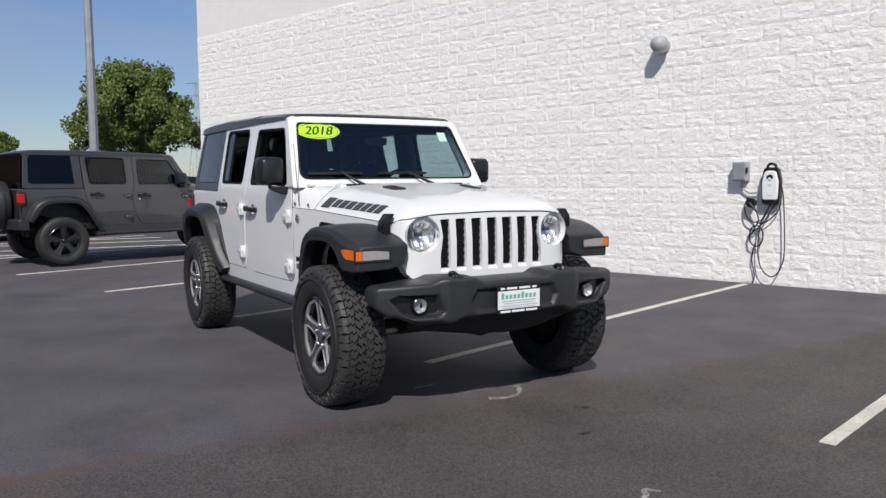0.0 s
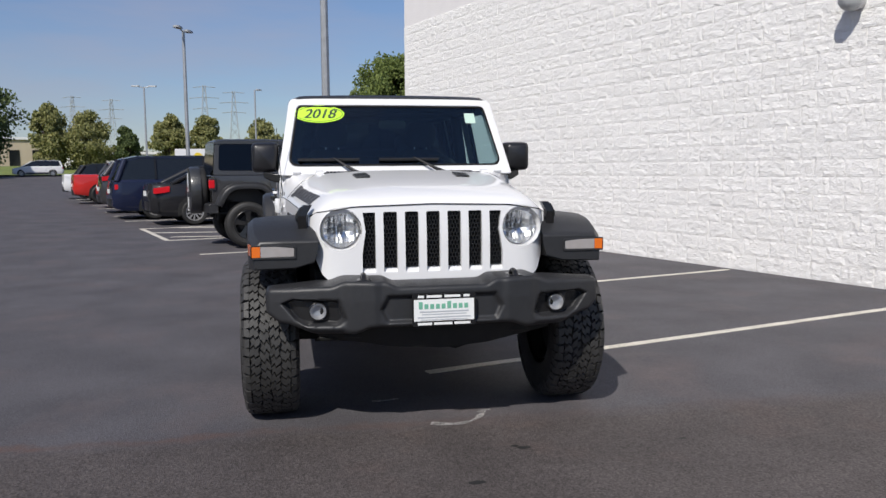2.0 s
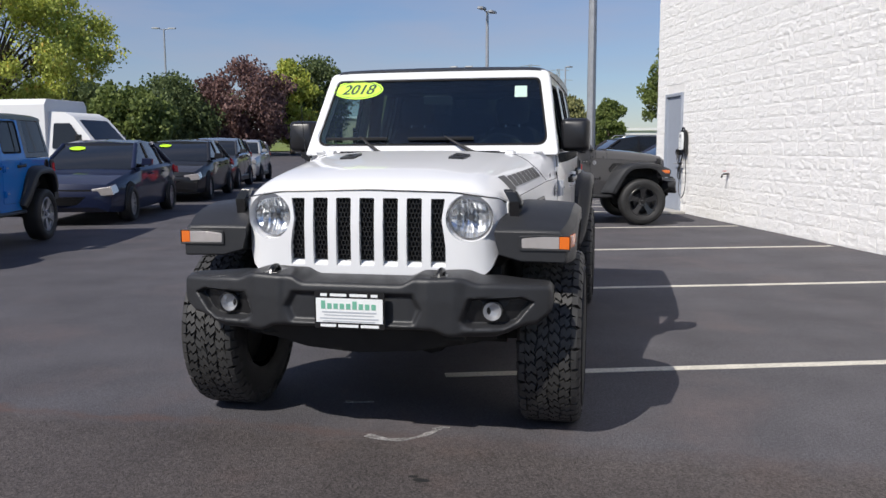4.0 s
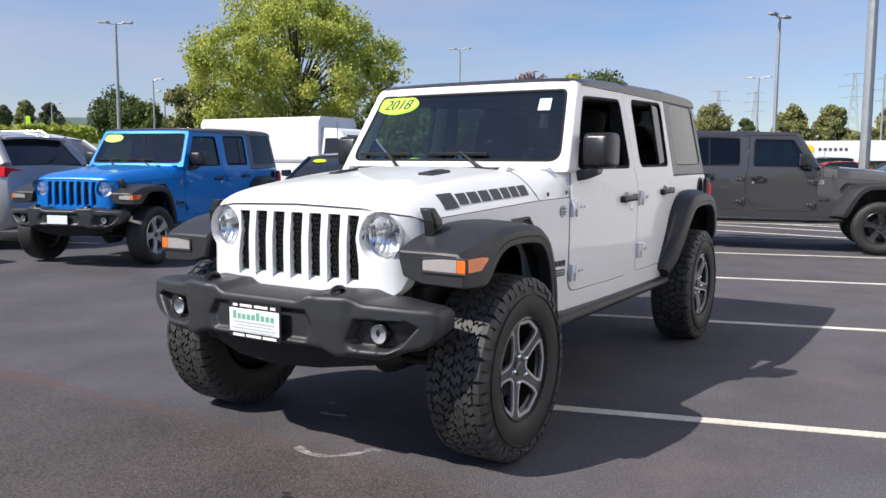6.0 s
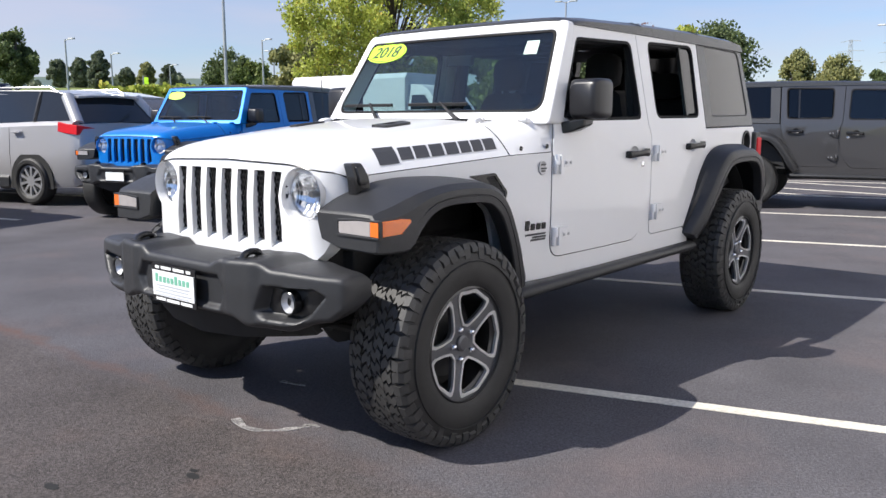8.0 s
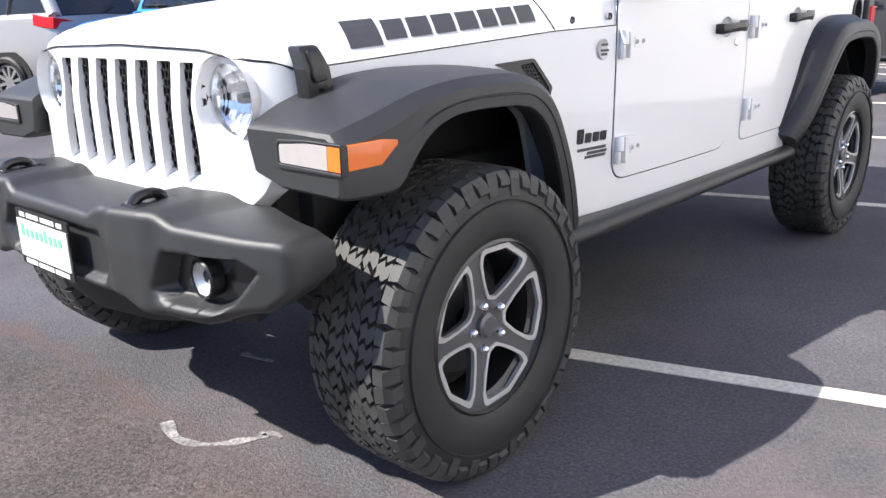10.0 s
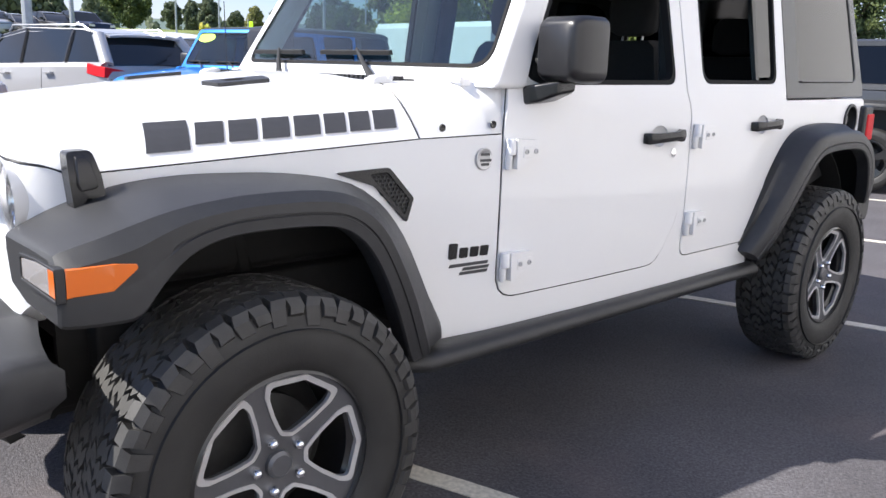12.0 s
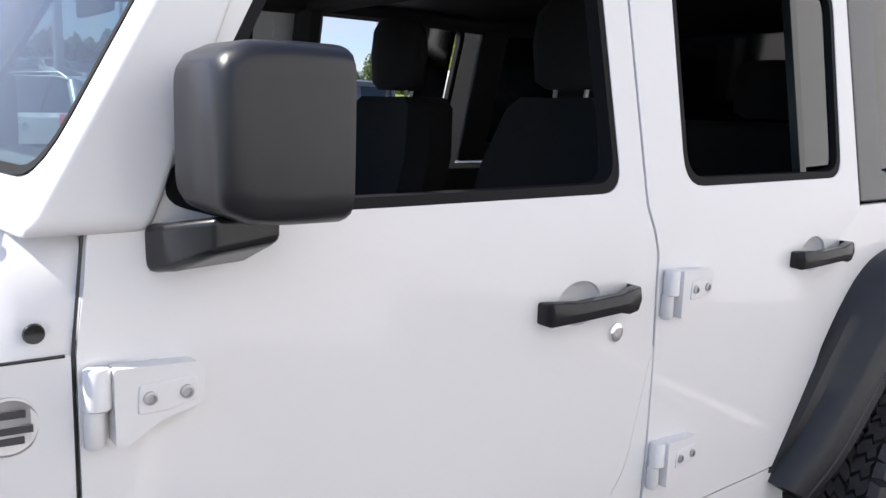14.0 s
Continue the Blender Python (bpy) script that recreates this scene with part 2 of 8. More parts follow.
M["rim_grey"] = material("grey_painted_alloy", (0.125, 0.127, 0.135), 0.34, metal=0.55, vary=0.06, scale=40)
M["rim_silver"] = material("silver_painted_alloy", (0.5, 0.5, 0.51), 0.35, metal=0.7, vary=0.05, scale=40)
M["rim_black"] = material("black_painted_alloy", (0.014, 0.014, 0.015), 0.28, coat=0.5, vary=0.05, scale=40)
M["chrome"] = material("chrome", (0.78, 0.78, 0.8), 0.18, metal=1.0)
M["reflector"] = material("lamp_reflector", (0.86, 0.87, 0.88), 0.27, metal=0.88)
M["dark_metal"] = material("brake_iron", (0.05, 0.05, 0.05), 0.5, metal=0.6, vary=0.2, scale=30)
M["steel"] = material("galvanised_steel", (0.42, 0.43, 0.44), 0.5, metal=0.6, vary=0.12, scale=6)
M["amber"] = material("amber_lens", (0.75, 0.16, 0.015), 0.15, coat=1.0)
M["red_lens"] = material("red_lens", (0.55, 0.008, 0.016), 0.5, spec=0.2)
M["clear_lens"] = material("clear_lens", (0.54, 0.505, 0.49), 0.22, coat=1.0, metal=0.45, vary=0.06, scale=25)
M["lamp_glass"] = glass("lamp_glass", (0.97, 0.98, 0.99), 0.02)
M["windshield"] = glass("windshield_glass", (0.56, 0.69, 0.70), 0.085)
M["tint"] = glass("tinted_glass", (0.03, 0.034, 0.036), 0.11, rough=0.08)
M["smoked"] = glass("smoked_glass", (0.05, 0.052, 0.055), 0.045, rough=0.05)
M["car_glass"] = glass("dark_car_glass", (0.30, 0.34, 0.34), 0.06)
M["cloth"] = material("black_seat_cloth", (0.012, 0.012, 0.013), 0.9, vary=0.2, scale=60, bump=0.001, bump_scale=400)
M["interior"] = material("black_interior_plastic", (0.016, 0.016, 0.017), 0.65, vary=0.15, scale=30)
M["sticker"] = material("lime_sticker", (0.50, 0.86, 0.02), 0.5, vary=0.03, scale=10)
M["ink"] = material("dark_ink", (0.02, 0.05, 0.015), 0.6)
M["decal"] = material("charcoal_decal", (0.05, 0.05, 0.054), 0.45, vary=0.08, scale=40)
M["paper"] = material("pale_green_paper", (0.50, 0.66, 0.57), 0.7)
M["plate_white"] = material("plate_white", (0.8, 0.81, 0.8), 0.45)
M["plate_green"] = material("plate_green", (0.16, 0.42, 0.30), 0.5)
M["plate_grey"] = material("plate_small_print", (0.45, 0.47, 0.5), 0.5)
M["cable"] = material("black_cable", (0.015, 0.015, 0.016), 0.5)
M["box_grey"] = material("grey_steel_box", (0.36, 0.37, 0.38), 0.45, vary=0.05, scale=8)
M["door_grey"] = material("grey_painted_door", (0.33, 0.36, 0.42), 0.5, vary=0.04, scale=4)
M["bark"] = material("bark", (0.10, 0.078, 0.06), 0.9, vary=0.35, scale=9, bump=0.02, bump_scale=18)
M["concrete"] = material("concrete", (0.42, 0.40, 0.37), 0.85, vary=0.12, scale=6, bump=0.003, bump_scale=90)
M["grass"] = material("grass", (0.17, 0.21, 0.05), 0.9, vary=0.35, scale=3, blotch=0.25, blotch_scale=0.08, bump=0.05, bump_scale=20)
M["far_glass"] = material("dark_far_glass", (0.012, 0.014, 0.016), 0.08, coat=0.2, spec=0.5)


def leaf_material(name, low, high, dry=None):
    """Leaves: each takes its own tint between two greens, and lets some light through."""
    m = bpy.data.materials.new(name)
    m.use_nodes = True
    nt = m.node_tree
    b = nt.nodes["Principled BSDF"]
    b.inputs["Roughness"].default_value = 0.55
    b.inputs["Specular IOR Level"].default_value = 0.25
    g = nt.nodes.new("ShaderNodeNewGeometry")
    r = nt.nodes.new("ShaderNodeValToRGB")
    r.color_ramp.elements[0].color, r.color_ramp.elements[1].color = (*low, 1), (*high, 1)
    if dry:
        e = r.color_ramp.elements.new(0.93)
        e.color = (*high, 1)
        r.color_ramp.elements[-1].color = (*dry, 1)
    nt.links.new(g.outputs["Random Per Island"], r.inputs[0])
    nt.links.new(r.outputs[0], b.inputs["Base Color"])
    t = nt.nodes.new("ShaderNodeBsdfTranslucent")
    nt.links.new(r.outputs[0], t.inputs[0])
    mx = nt.nodes.new("ShaderNodeMixShader")
    mx.inputs[0].default_value = 0.35
    nt.links.new(b.outputs[0], mx.inputs[1])
    nt.links.new(t.outputs[0], mx.inputs[2])
    nt.links.new(mx.outputs[0], nt.nodes["Material Output"].inputs[0])
    return m


M["leaf_green"] = leaf_material("green_leaves", (0.09, 0.13, 0.035), (0.25, 0.30, 0.09))
M["leaf_dark"] = leaf_material("dark_leaves", (0.066, 0.096, 0.042), (0.195, 0.24, 0.095))
M["leaf_yellow"] = leaf_material("yellow_green_leaves", (0.27, 0.33, 0.06), (0.62, 0.65, 0.15), (0.58, 0.42, 0.09))
M["leaf_red"] = leaf_material("dark_red_leaves", (0.13, 0.078, 0.072), (0.32, 0.195, 0.17))
M["leaf_autumn"] = leaf_material("autumn_leaves", (0.165, 0.185, 0.075), (0.42, 0.40, 0.17))
# distance haze is put into the colour here: a greyer, paler green
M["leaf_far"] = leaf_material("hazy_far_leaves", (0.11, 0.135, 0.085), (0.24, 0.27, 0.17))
M["beige"] = material("beige_render", (0.45, 0.38, 0.28), 0.9, vary=0.06, scale=0.5)
M["white_clad"] = material("white_cladding", (0.72, 0.72, 0.72), 0.7, vary=0.04, scale=0.5)
M["yellow_paint"] = material("yellow_sign_paint", (0.75, 0.55, 0.03), 0.5)
M["chalk"] = material("faded_chalk", (0.23, 0.22, 0.215), 0.9, vary=0.75, scale=90, blotch=0.55, blotch_scale=14)

# ---- tools ----
from mathutils.geometry import delaunay_2d_cdt


def part(name, bm, mat, parent=None, label="", smooth=35.0, bevel=0.0, segments=2):
    """Links a bmesh as one mesh object under a thing or a part."""
    me = bpy.data.meshes.new(name)
    bm.normal_update()
    bm.to_mesh(me)
    bm.free()
    me.materials.append(M[mat] if isinstance(mat, str) else mat)
    if smooth:
        me.shade_smooth()
        me.set_sharp_from_angle(angle=radians(smooth))
    ob = new(name, me)
    if parent:
        ob.parent = parent
    if bevel:
        mod = ob.modifiers.new("bevel", "BEVEL")
        mod.width, mod.segments, mod.limit_method, mod.angle_limit, mod.harden_normals = bevel, segments, "ANGLE", radians(32), True
    if label:
        tagged(ob, label)
    return ob


def empty(name, m=None):
    e = new(name)
    e.empty_display_size = 0.2
    if m is not None:
        e.matrix_basis = m
    return e


def add_box(bm, lo, hi, m=None):
    vs = [bm.verts.new((x, y, z)) for x in (lo[0], hi[0]) for y in (lo[1], hi[1]) for z in (lo[2], hi[2])]
    for f in ((0, 1, 3, 2), (4, 6, 7, 5), (0, 4, 5, 1), (2, 3, 7, 6), (0, 2, 6, 4), (1, 5, 7, 3)):
        bm.faces.new([vs[i] for i in f])
    if m is not None:
        bmesh.ops.transform(bm, matrix=m, verts=vs)
    return vs


def box(lo, hi, m=None):
    bm = bmesh.new()
    add_box(bm, lo, hi, m)
    return bm


def loft(bm, rings, closed=True, caps=True):
    """Skins rings of equal length."""
    rows = [[bm.verts.new(p) for p in r] for r in rings]
    n = len(rows[0])
    for a, b in zip(rows, rows[1:]):
        for i in range(n if closed else n - 1):
            j = (i + 1) % n
            bm.faces.new((a[i], a[j], b[j], b[i]))
    if caps:
        bm.faces.new(rows[0][::-1])
        bm.faces.new(rows[-1])
    return rows


def lofted(rings, closed=True, caps=True):
    bm = bmesh.new()
    loft(bm, rings, closed, caps)
    bmesh.ops.recalc_face_normals(bm, faces=bm.faces)
    return bm


def tube_rings(path, r, n=10):
    rings = []
    for i, p in enumerate(path):
        p = Vector(p)
        d = (Vector(path[min(i + 1, len(path) - 1)]) - Vector(path[max(i - 1, 0)])).normalized()
        a = d.cross(Vector((0.0, 0.0, 1.0)))
        if a.length < 0.05:
            a = d.cross(Vector((1.0, 0.0, 0.0)))
        a.normalize()
        b = d.cross(a)
        rr = r[i] if isinstance(r, (list, tuple)) else r
        rings.append([p + rr * (math.cos(k * math.tau / n) * a + math.sin(k * math.tau / n) * b) for k in range(n)])
    return rings


def tube(path, r, n=10):
    return lofted(tube_rings(path, r, n))


def curve_path(points, steps=8):
    """Catmull-Rom through the points."""
    p = [Vector(q) for q in points]
    p = [2 * p[0] - p[1]] + p + [2 * p[-1] - p[-2]]
    out = []
    for i in range(1, len(p) - 2):
        for s in range(steps):
            t = s / steps
            out.append(0.5 * ((2 * p[i]) + (p[i + 1] - p[i - 1]) * t + (2 * p[i - 1] - 5 * p[i] + 4 * p[i + 1] - p[i + 2]) * t * t
                              + (3 * p[i] - p[i - 1] - 3 * p[i + 1] + p[i + 2]) * t ** 3))
    return out + [p[-2]]


def revolve(profile, n=48, closed=False):
    """Turns (radius, x) pairs round the x axis."""
    bm = bmesh.new()
    rings = [[(x, r * math.cos(k * math.tau / n), r * math.sin(k * math.tau / n)) for k in range(n)] for r, x in profile]
    if closed:
        rings.append(rings[0])
    loft(bm, rings, True, False)
    bmesh.ops.remove_doubles(bm, verts=bm.verts, dist=1e-5)
    bmesh.ops.recalc_face_normals(bm, faces=bm.faces)
    return bm


def rounded(points, r, n=5):
    """A polygon with rounded corners; r one radius, or one for each corner."""
    out = []
    k = len(points)
    for i, p in enumerate(points):
        p = Vector((p[0], p[1]))
        a, b = Vector(points[i - 1][:2]), Vector(points[(i + 1) % k][:2])
        rr = r[i] if isinstance(r, (list, tuple)) else r
        if rr <= 0:
            out.append((p.x, p.y))
            continue
        da, db = (a - p), (b - p)
        la, lb = da.length, db.length
        da, db = da / la, db / lb
        half = da.angle(db) / 2
        cut = min(rr / max(math.tan(half), 0.05), 0.45 * la, 0.45 * lb)
        s, e = p + da * cut, p + db * cut
        for j in range(n + 1):
            t = j / n
            q = s * (1 - t) ** 2 + p * 2 * t * (1 - t) + e * t * t
            out.append((q.x, q.y))
    return out


def sheet(outline, holes, thick, place, cuts=()):
    """A plate cut from a flat outline with holes, bent by place(a, b, depth); cuts: lines ('a' or 'b', value) along which it may bend."""
    flat = bmesh.new()
    co, ed = [], []
    for loop in [outline, *holes]:
        k = len(co)
        co += [Vector((a, b)) for a, b in loop]
        ed += [(k + i, k + (i + 1) % len(loop)) for i in range(len(loop))]
    made = delaunay_2d_cdt(co, ed, [], 0, 1e-6)
    vs = [flat.verts.new((v.x, v.y, 0)) for v in made[0]]
    for f in made[2]:
        c = sum((made[0][i] for i in f), Vector((0.0, 0.0))) / len(f)
        odd = False
        for loop in [outline, *holes]:
            for (ax, ay), (bx, by) in zip(loop, [*loop[1:], loop[0]]):
                if (ay > c.y) != (by > c.y) and c.x < ax + (c.y - ay) * (bx - ax) / (by - ay):
                    odd = not odd
        if odd:
            flat.faces.new([vs[i] for i in f])
    for axis, value in cuts:
        co = (value, 0, 0) if axis == "a" else (0, value, 0)
        no = (1, 0, 0) if axis == "a" else (0, 1, 0)
        bmesh.ops.bisect_plane(flat, geom=flat.verts[:] + flat.edges[:] + flat.faces[:], dist=1e-5, plane_co=co, plane_no=no)
    flat.verts.index_update()
    bm = bmesh.new()
    front = [bm.verts.new(place(v.co.x, v.co.y, 0.0)) for v in flat.verts]
    back = [bm.verts.new(place(v.co.x, v.co.y, thick)) for v in flat.verts]
    for f in flat.faces:
        ids = [v.index for v in f.verts]
        bm.faces.new([front[i] for i in ids])
        bm.faces.new([back[i] for i in reversed(ids)])
    for e in flat.edges:
        if len(e.link_faces) == 1:
            i, j = e.verts[0].index, e.verts[1].index
            bm.faces.new((front[i], front[j], back[j], back[i]))
    flat.free()
    bmesh.ops.recalc_face_normals(bm, faces=bm.faces)
    bmesh.ops.dissolve_limit(bm, angle_limit=radians(0.6), verts=bm.verts, edges=bm.edges)
    return bm


def circle(cx, cy, r, n=28, squash=1.0):
    return [(cx + r * math.cos(k * math.tau / n), cy + squash * r * math.sin(k * math.tau / n)) for k in range(n)]


def words(text, size, mat, m, parent, name="lettering", shear=0.0, extrude=0.0006, align="CENTER"):
    c = bpy.data.curves.new(name, "FONT")
    c.body, c.size, c.extrude, c.shear, c.align_x, c.align_y = text, size, extrude, shear, align, "CENTER"
    t = new(name, c)
    bpy.context.view_layer.update()
    me = bpy.data.meshes.new_from_object(t)
    me.materials.clear()
    me.materials.append(M[mat])
    bpy.data.objects.remove(t)
    ob = new(name, me)
    ob.parent = parent
    ob.matrix_basis = m
    return ob


LOT = pose(0, 0, 0, 0, 0, 16.7)      # the lot's own axes: u along the painted lines to the wall, v along the wall


def lot(u, v, z=0.0, turn=0.0):
    return LOT @ pose(u, v, z, 0, 0, turn)

# ---- the lot ----
WALL_U, CORNER_V, WALL_V0 = 6.15, 13.35, -9.0
BAND_Z, WALL_TOP = 4.60, 8.2
COURSE, BLOCK = 0.2, 0.4


def flat_sheet(name, size, mat, m, z, label):
    bm = bmesh.new()
    bmesh.ops.create_grid(bm, x_segments=1, y_segments=1, size=size)
    ob = part(name, bm, mat, None, "", 0)
    ob.matrix_basis = m @ pose(0, 0, z)
    return tagged(ob, label, name, kind="structure")


flat_sheet("ground", 2500, "grass", Matrix.Identity(4), -0.06, "wide grassy ground that runs to the horizon")
bm = bmesh.new()
vs = [bm.verts.new((u, v, z)) for z in (0.0, -0.3) for u, v in ((-62, -60), (60, -60), (60, 84), (-62, 84))]
for f in ((0, 1, 2, 3), (7, 6, 5, 4), (0, 4, 5, 1), (1, 5, 6, 2), (2, 6, 7, 3), (3, 7, 4, 0)):
    bm.faces.new([vs[i] for i in f])
car_park = part("pavement", bm, "asphalt", None, "", 0)
car_park.matrix_basis = LOT
tagged(car_park, "dark worn asphalt car park with stains and white marks", "car park", kind="structure")


def paint_strip(name, a, b, width, label, z=0.004):
    """A painted line from a to b in the lot's axes, with worn uneven edges."""
    bm = bmesh.new()
    a, b = Vector((*a, 0)), Vector((*b, 0))
    n = max(2, int((b - a).length / 0.12))
    side = (b - a).normalized().cross(Vector((0, 0, 1))) * width / 2
    rings = []
    for i in range(n + 1):
        p = a.lerp(b, i / n)
        w = [1 + 0.09 * noise.noise(Vector((p.x * 9, p.y * 9, s))) for s in (0, 7)]
        l, r = p - side * w[0], p + side * w[1]
        rings.append([(l.x, l.y, 0), (l.x, l.y, z), (r.x, r.y, z), (r.x, r.y, 0)])
    loft(bm, rings)
    bmesh.ops.recalc_face_normals(bm, faces=bm.faces)
    ob = part(name, bm, "line", None, "", 0)
    ob.matrix_basis = LOT
    return tagged(ob, label, "parking line", "painted bay lines", "structure")


for v in (-7.9, -5.1, -2.3, 0.5, 3.35, 6.2, 9.05):
    u1 = WALL_U - 0.08
    paint_strip("parking_line", (0.30 if v < 1 else 0.52, v), (u1, v), 0.082, "worn white painted bay line on the asphalt")
for v in (18.9, 21.7, 24.5, 27.3, 30.1, 32.9, 35.7, 38.5, 41.3):
    paint_strip("parking_line", (0.5, v), (5.9, v), 0.1, "worn white painted bay line on the asphalt")
for a, b in (((0.5, 12.05), (5.9, 12.05)), ((0.5, 12.05), (0.5, 15.7)), ((0.5, 15.7), (5.9, 15.7)), ((0.7, 12.9), (2.9, 12.05)), ((0.55, 14.3), (5.2, 12.1)),
             ((1.2, 15.65), (5.8, 13.4)), ((3.8, 15.65), (5.8, 14.7))):
    paint_strip("parking_line", a, b, 0.1, "white painted hatching beside the parking bays", 0.0045)
for v in (4.4, 7.3, 10.2, 13.1):
    paint_strip("parking_line", (-12.6, v), (-7.4, v), 0.1, "worn white painted bay line on the asphalt")


def chalk(points, width, name="chalk_mark", label="scuffed white chalk mark on the asphalt"):
    path = curve_path([(x, y, 0) for x, y in points], 8)
    bm = bmesh.new()
    rings = []
    for i, p in enumerate(path):
        d = (path[min(i + 1, len(path) - 1)] - path[max(i - 1, 0)]).normalized().cross(Vector((0, 0, 1)))
        w = width * (0.35 + 0.65 * abs(noise.noise(p * 9.0)) * 2) / 2
        l, r = p - d * w, p + d * w
        rings.append([(l.x, l.y, 0.0), (l.x, l.y, 0.003), (r.x, r.y, 0.003), (r.x, r.y, 0.0)])
    loft(bm, rings)
    bmesh.ops.recalc_face_normals(bm, faces=bm.faces)
    return tagged(part(name, bm, "chalk", None, "", 0), label, "mark", kind="structure")


chalk([(-0.02, -0.50), (0.10, -0.535), (0.2, -0.50), (0.28, -0.40), (0.30, -0.35)], 0.035)
chalk([(0.27, -0.36), (0.31, -0.33), (0.345, -0.33)], 0.03)
chalk([(-0.40, -2.17), (-0.31, -2.13), (-0.27, -2.08), (-0.22, -2.13)], 0.03)
chalk([(-0.28, -0.03), (-0.2, -0.02), (-0.13, -0.0)], 0.03)


def stain(x, y, r, name="oil_spot"):
    bm = bmesh.new()
    n = 18
    top = [bm.verts.new((x + r * (1 + 0.5 * noise.noise(Vector((x * 5, k, y * 3)))) * math.cos(k * math.tau / n),
                         y + 0.5 * r * (1 + 0.5 * noise.noise(Vector((k, x * 5, y)))) * math.sin(k * math.tau / n), 0.0015)) for k in range(n)]
    bm.faces.new(top)
    return tagged(part(name, bm, "under", None, "", 0), "small dark oil spot on the asphalt", "stain", "oil spots", "structure")


for x, y, r in ((0.35, -0.96, 0.035), (0.31, -0.93, 0.02), (0.03, -1.34, 0.04), (-0.1, -2.9, 0.05), (1.15, -1.0, 0.02)):
    stain(x, y, r)

# ---- the building ----
wall = part("wall_east", box((WALL_U + 0.025, WALL_V0, 0), (WALL_U + 0.4, CORNER_V - 0.045, BAND_Z)), "mortar", None, "", 0)
wall.matrix_basis = LOT
tagged(wall, "white painted split-face concrete block wall in full sun", "wall", kind="structure")
band = part("wall_band", box((WALL_U + 0.03, WALL_V0, BAND_Z), (WALL_U + 0.4, CORNER_V, WALL_TOP)), "smooth_wall", None, "", 0)
band.matrix_basis = LOT
tagged(band, "smooth white rendered upper band of the building", "wall", kind="structure")
rest = part("wall_north", box((WALL_U + 0.4, CORNER_V - 0.4, 0), (WALL_U + 30, CORNER_V, WALL_TOP)), "smooth_wall", None, "", 0)
rest.matrix_basis = LOT
tagged(rest, "white end wall of the building round the corner", "wall", kind="structure")
back = part("wall_south", box((WALL_U + 0.4, WALL_V0, 0), (WALL_U + 30, WALL_V0 + 0.4, WALL_TOP)), "smooth_wall", None, "", 0)
back.matrix_basis = LOT
tagged(back, "white end wall that closes the building", "wall", kind="structure")
lid = part("roof", box((WALL_U + 0.4, WALL_V0 + 0.4, WALL_TOP - 0.6), (WALL_U + 30, CORNER_V - 0.4, WALL_TOP - 0.3)), "concrete", None, "", 0)
lid.matrix_basis = LOT
tagged(lid, "flat grey roof behind the parapet", "roof", kind="structure")
DOOR_V0, DOOR_V1, DOOR_Z = 11.86, 12.76, 2.42

door = tagged(empty("door_1", lot(WALL_U, DOOR_V0)), "closed grey painted steel service door in the white block wall", "door", kind="structure")
part("door_leaf", box((0.02, 0.06, 0.02), (0.07, 0.84, DOOR_Z - 0.06)), "door_grey", door, bevel=0.004)
bm = bmesh.new()
add_box(bm, (-0.025, 0, 0), (0.09, 0.06, DOOR_Z))
add_box(bm, (-0.025, 0.84, 0), (0.09, 0.90, DOOR_Z))
add_box(bm, (-0.025, 0.06, DOOR_Z - 0.06), (0.09, 0.84, DOOR_Z))
part("door_frame", bm, "door_grey", door, "grey steel door frame", bevel=0.004)
part("door_handle", tube([(0.02, 0.13, 1.0), (-0.05, 0.13, 1.0), (-0.05, 0.26, 1.0)], 0.011, 8), "steel", door, "steel lever handle")
bm = box((-0.5, -0.3, 0.0), (-0.001, 1.2, 0.05))
part("threshold", bm, "concrete", door, "worn concrete step", bevel=0.01)


def wall_lamp():
    g = tagged(empty("wall_lamp", lot(WALL_U - 0.0, 1.70, 3.09)), "round grey globe lamp with a metal collar on the white wall", "wall lamp")
    part("back_plate", lofted([[(x, 0.085 * math.cos(a), 0.085 * math.sin(a)) for a in [k * math.tau / 24 for k in range(24)]] for x in (0.02, -0.05)]), "rim_silver", g, bevel=0.006)
    bm = bmesh.new()
    prof = [(0.001, -0.265), (0.05, -0.255), (0.09, -0.225), (0.108, -0.18), (0.108, -0.12), (0.10, -0.07), (0.08, -0.05)]
    rings = [[(x, r * math.cos(k * math.tau / 28), r * math.sin(k * math.tau / 28)) for k in range(28)] for r, x in prof]
    loft(bm, rings, True, False)
    bmesh.ops.recalc_face_normals(bm, faces=bm.faces)
    part("globe", bm, "box_grey", g, "grey frosted globe", 60)
    part("guard_ring", revolve([(0.110, -0.115), (0.116, -0.10), (0.110, -0.085), (0.102, -0.10)], 28, True), "rim_silver", g)


wall_lamp()


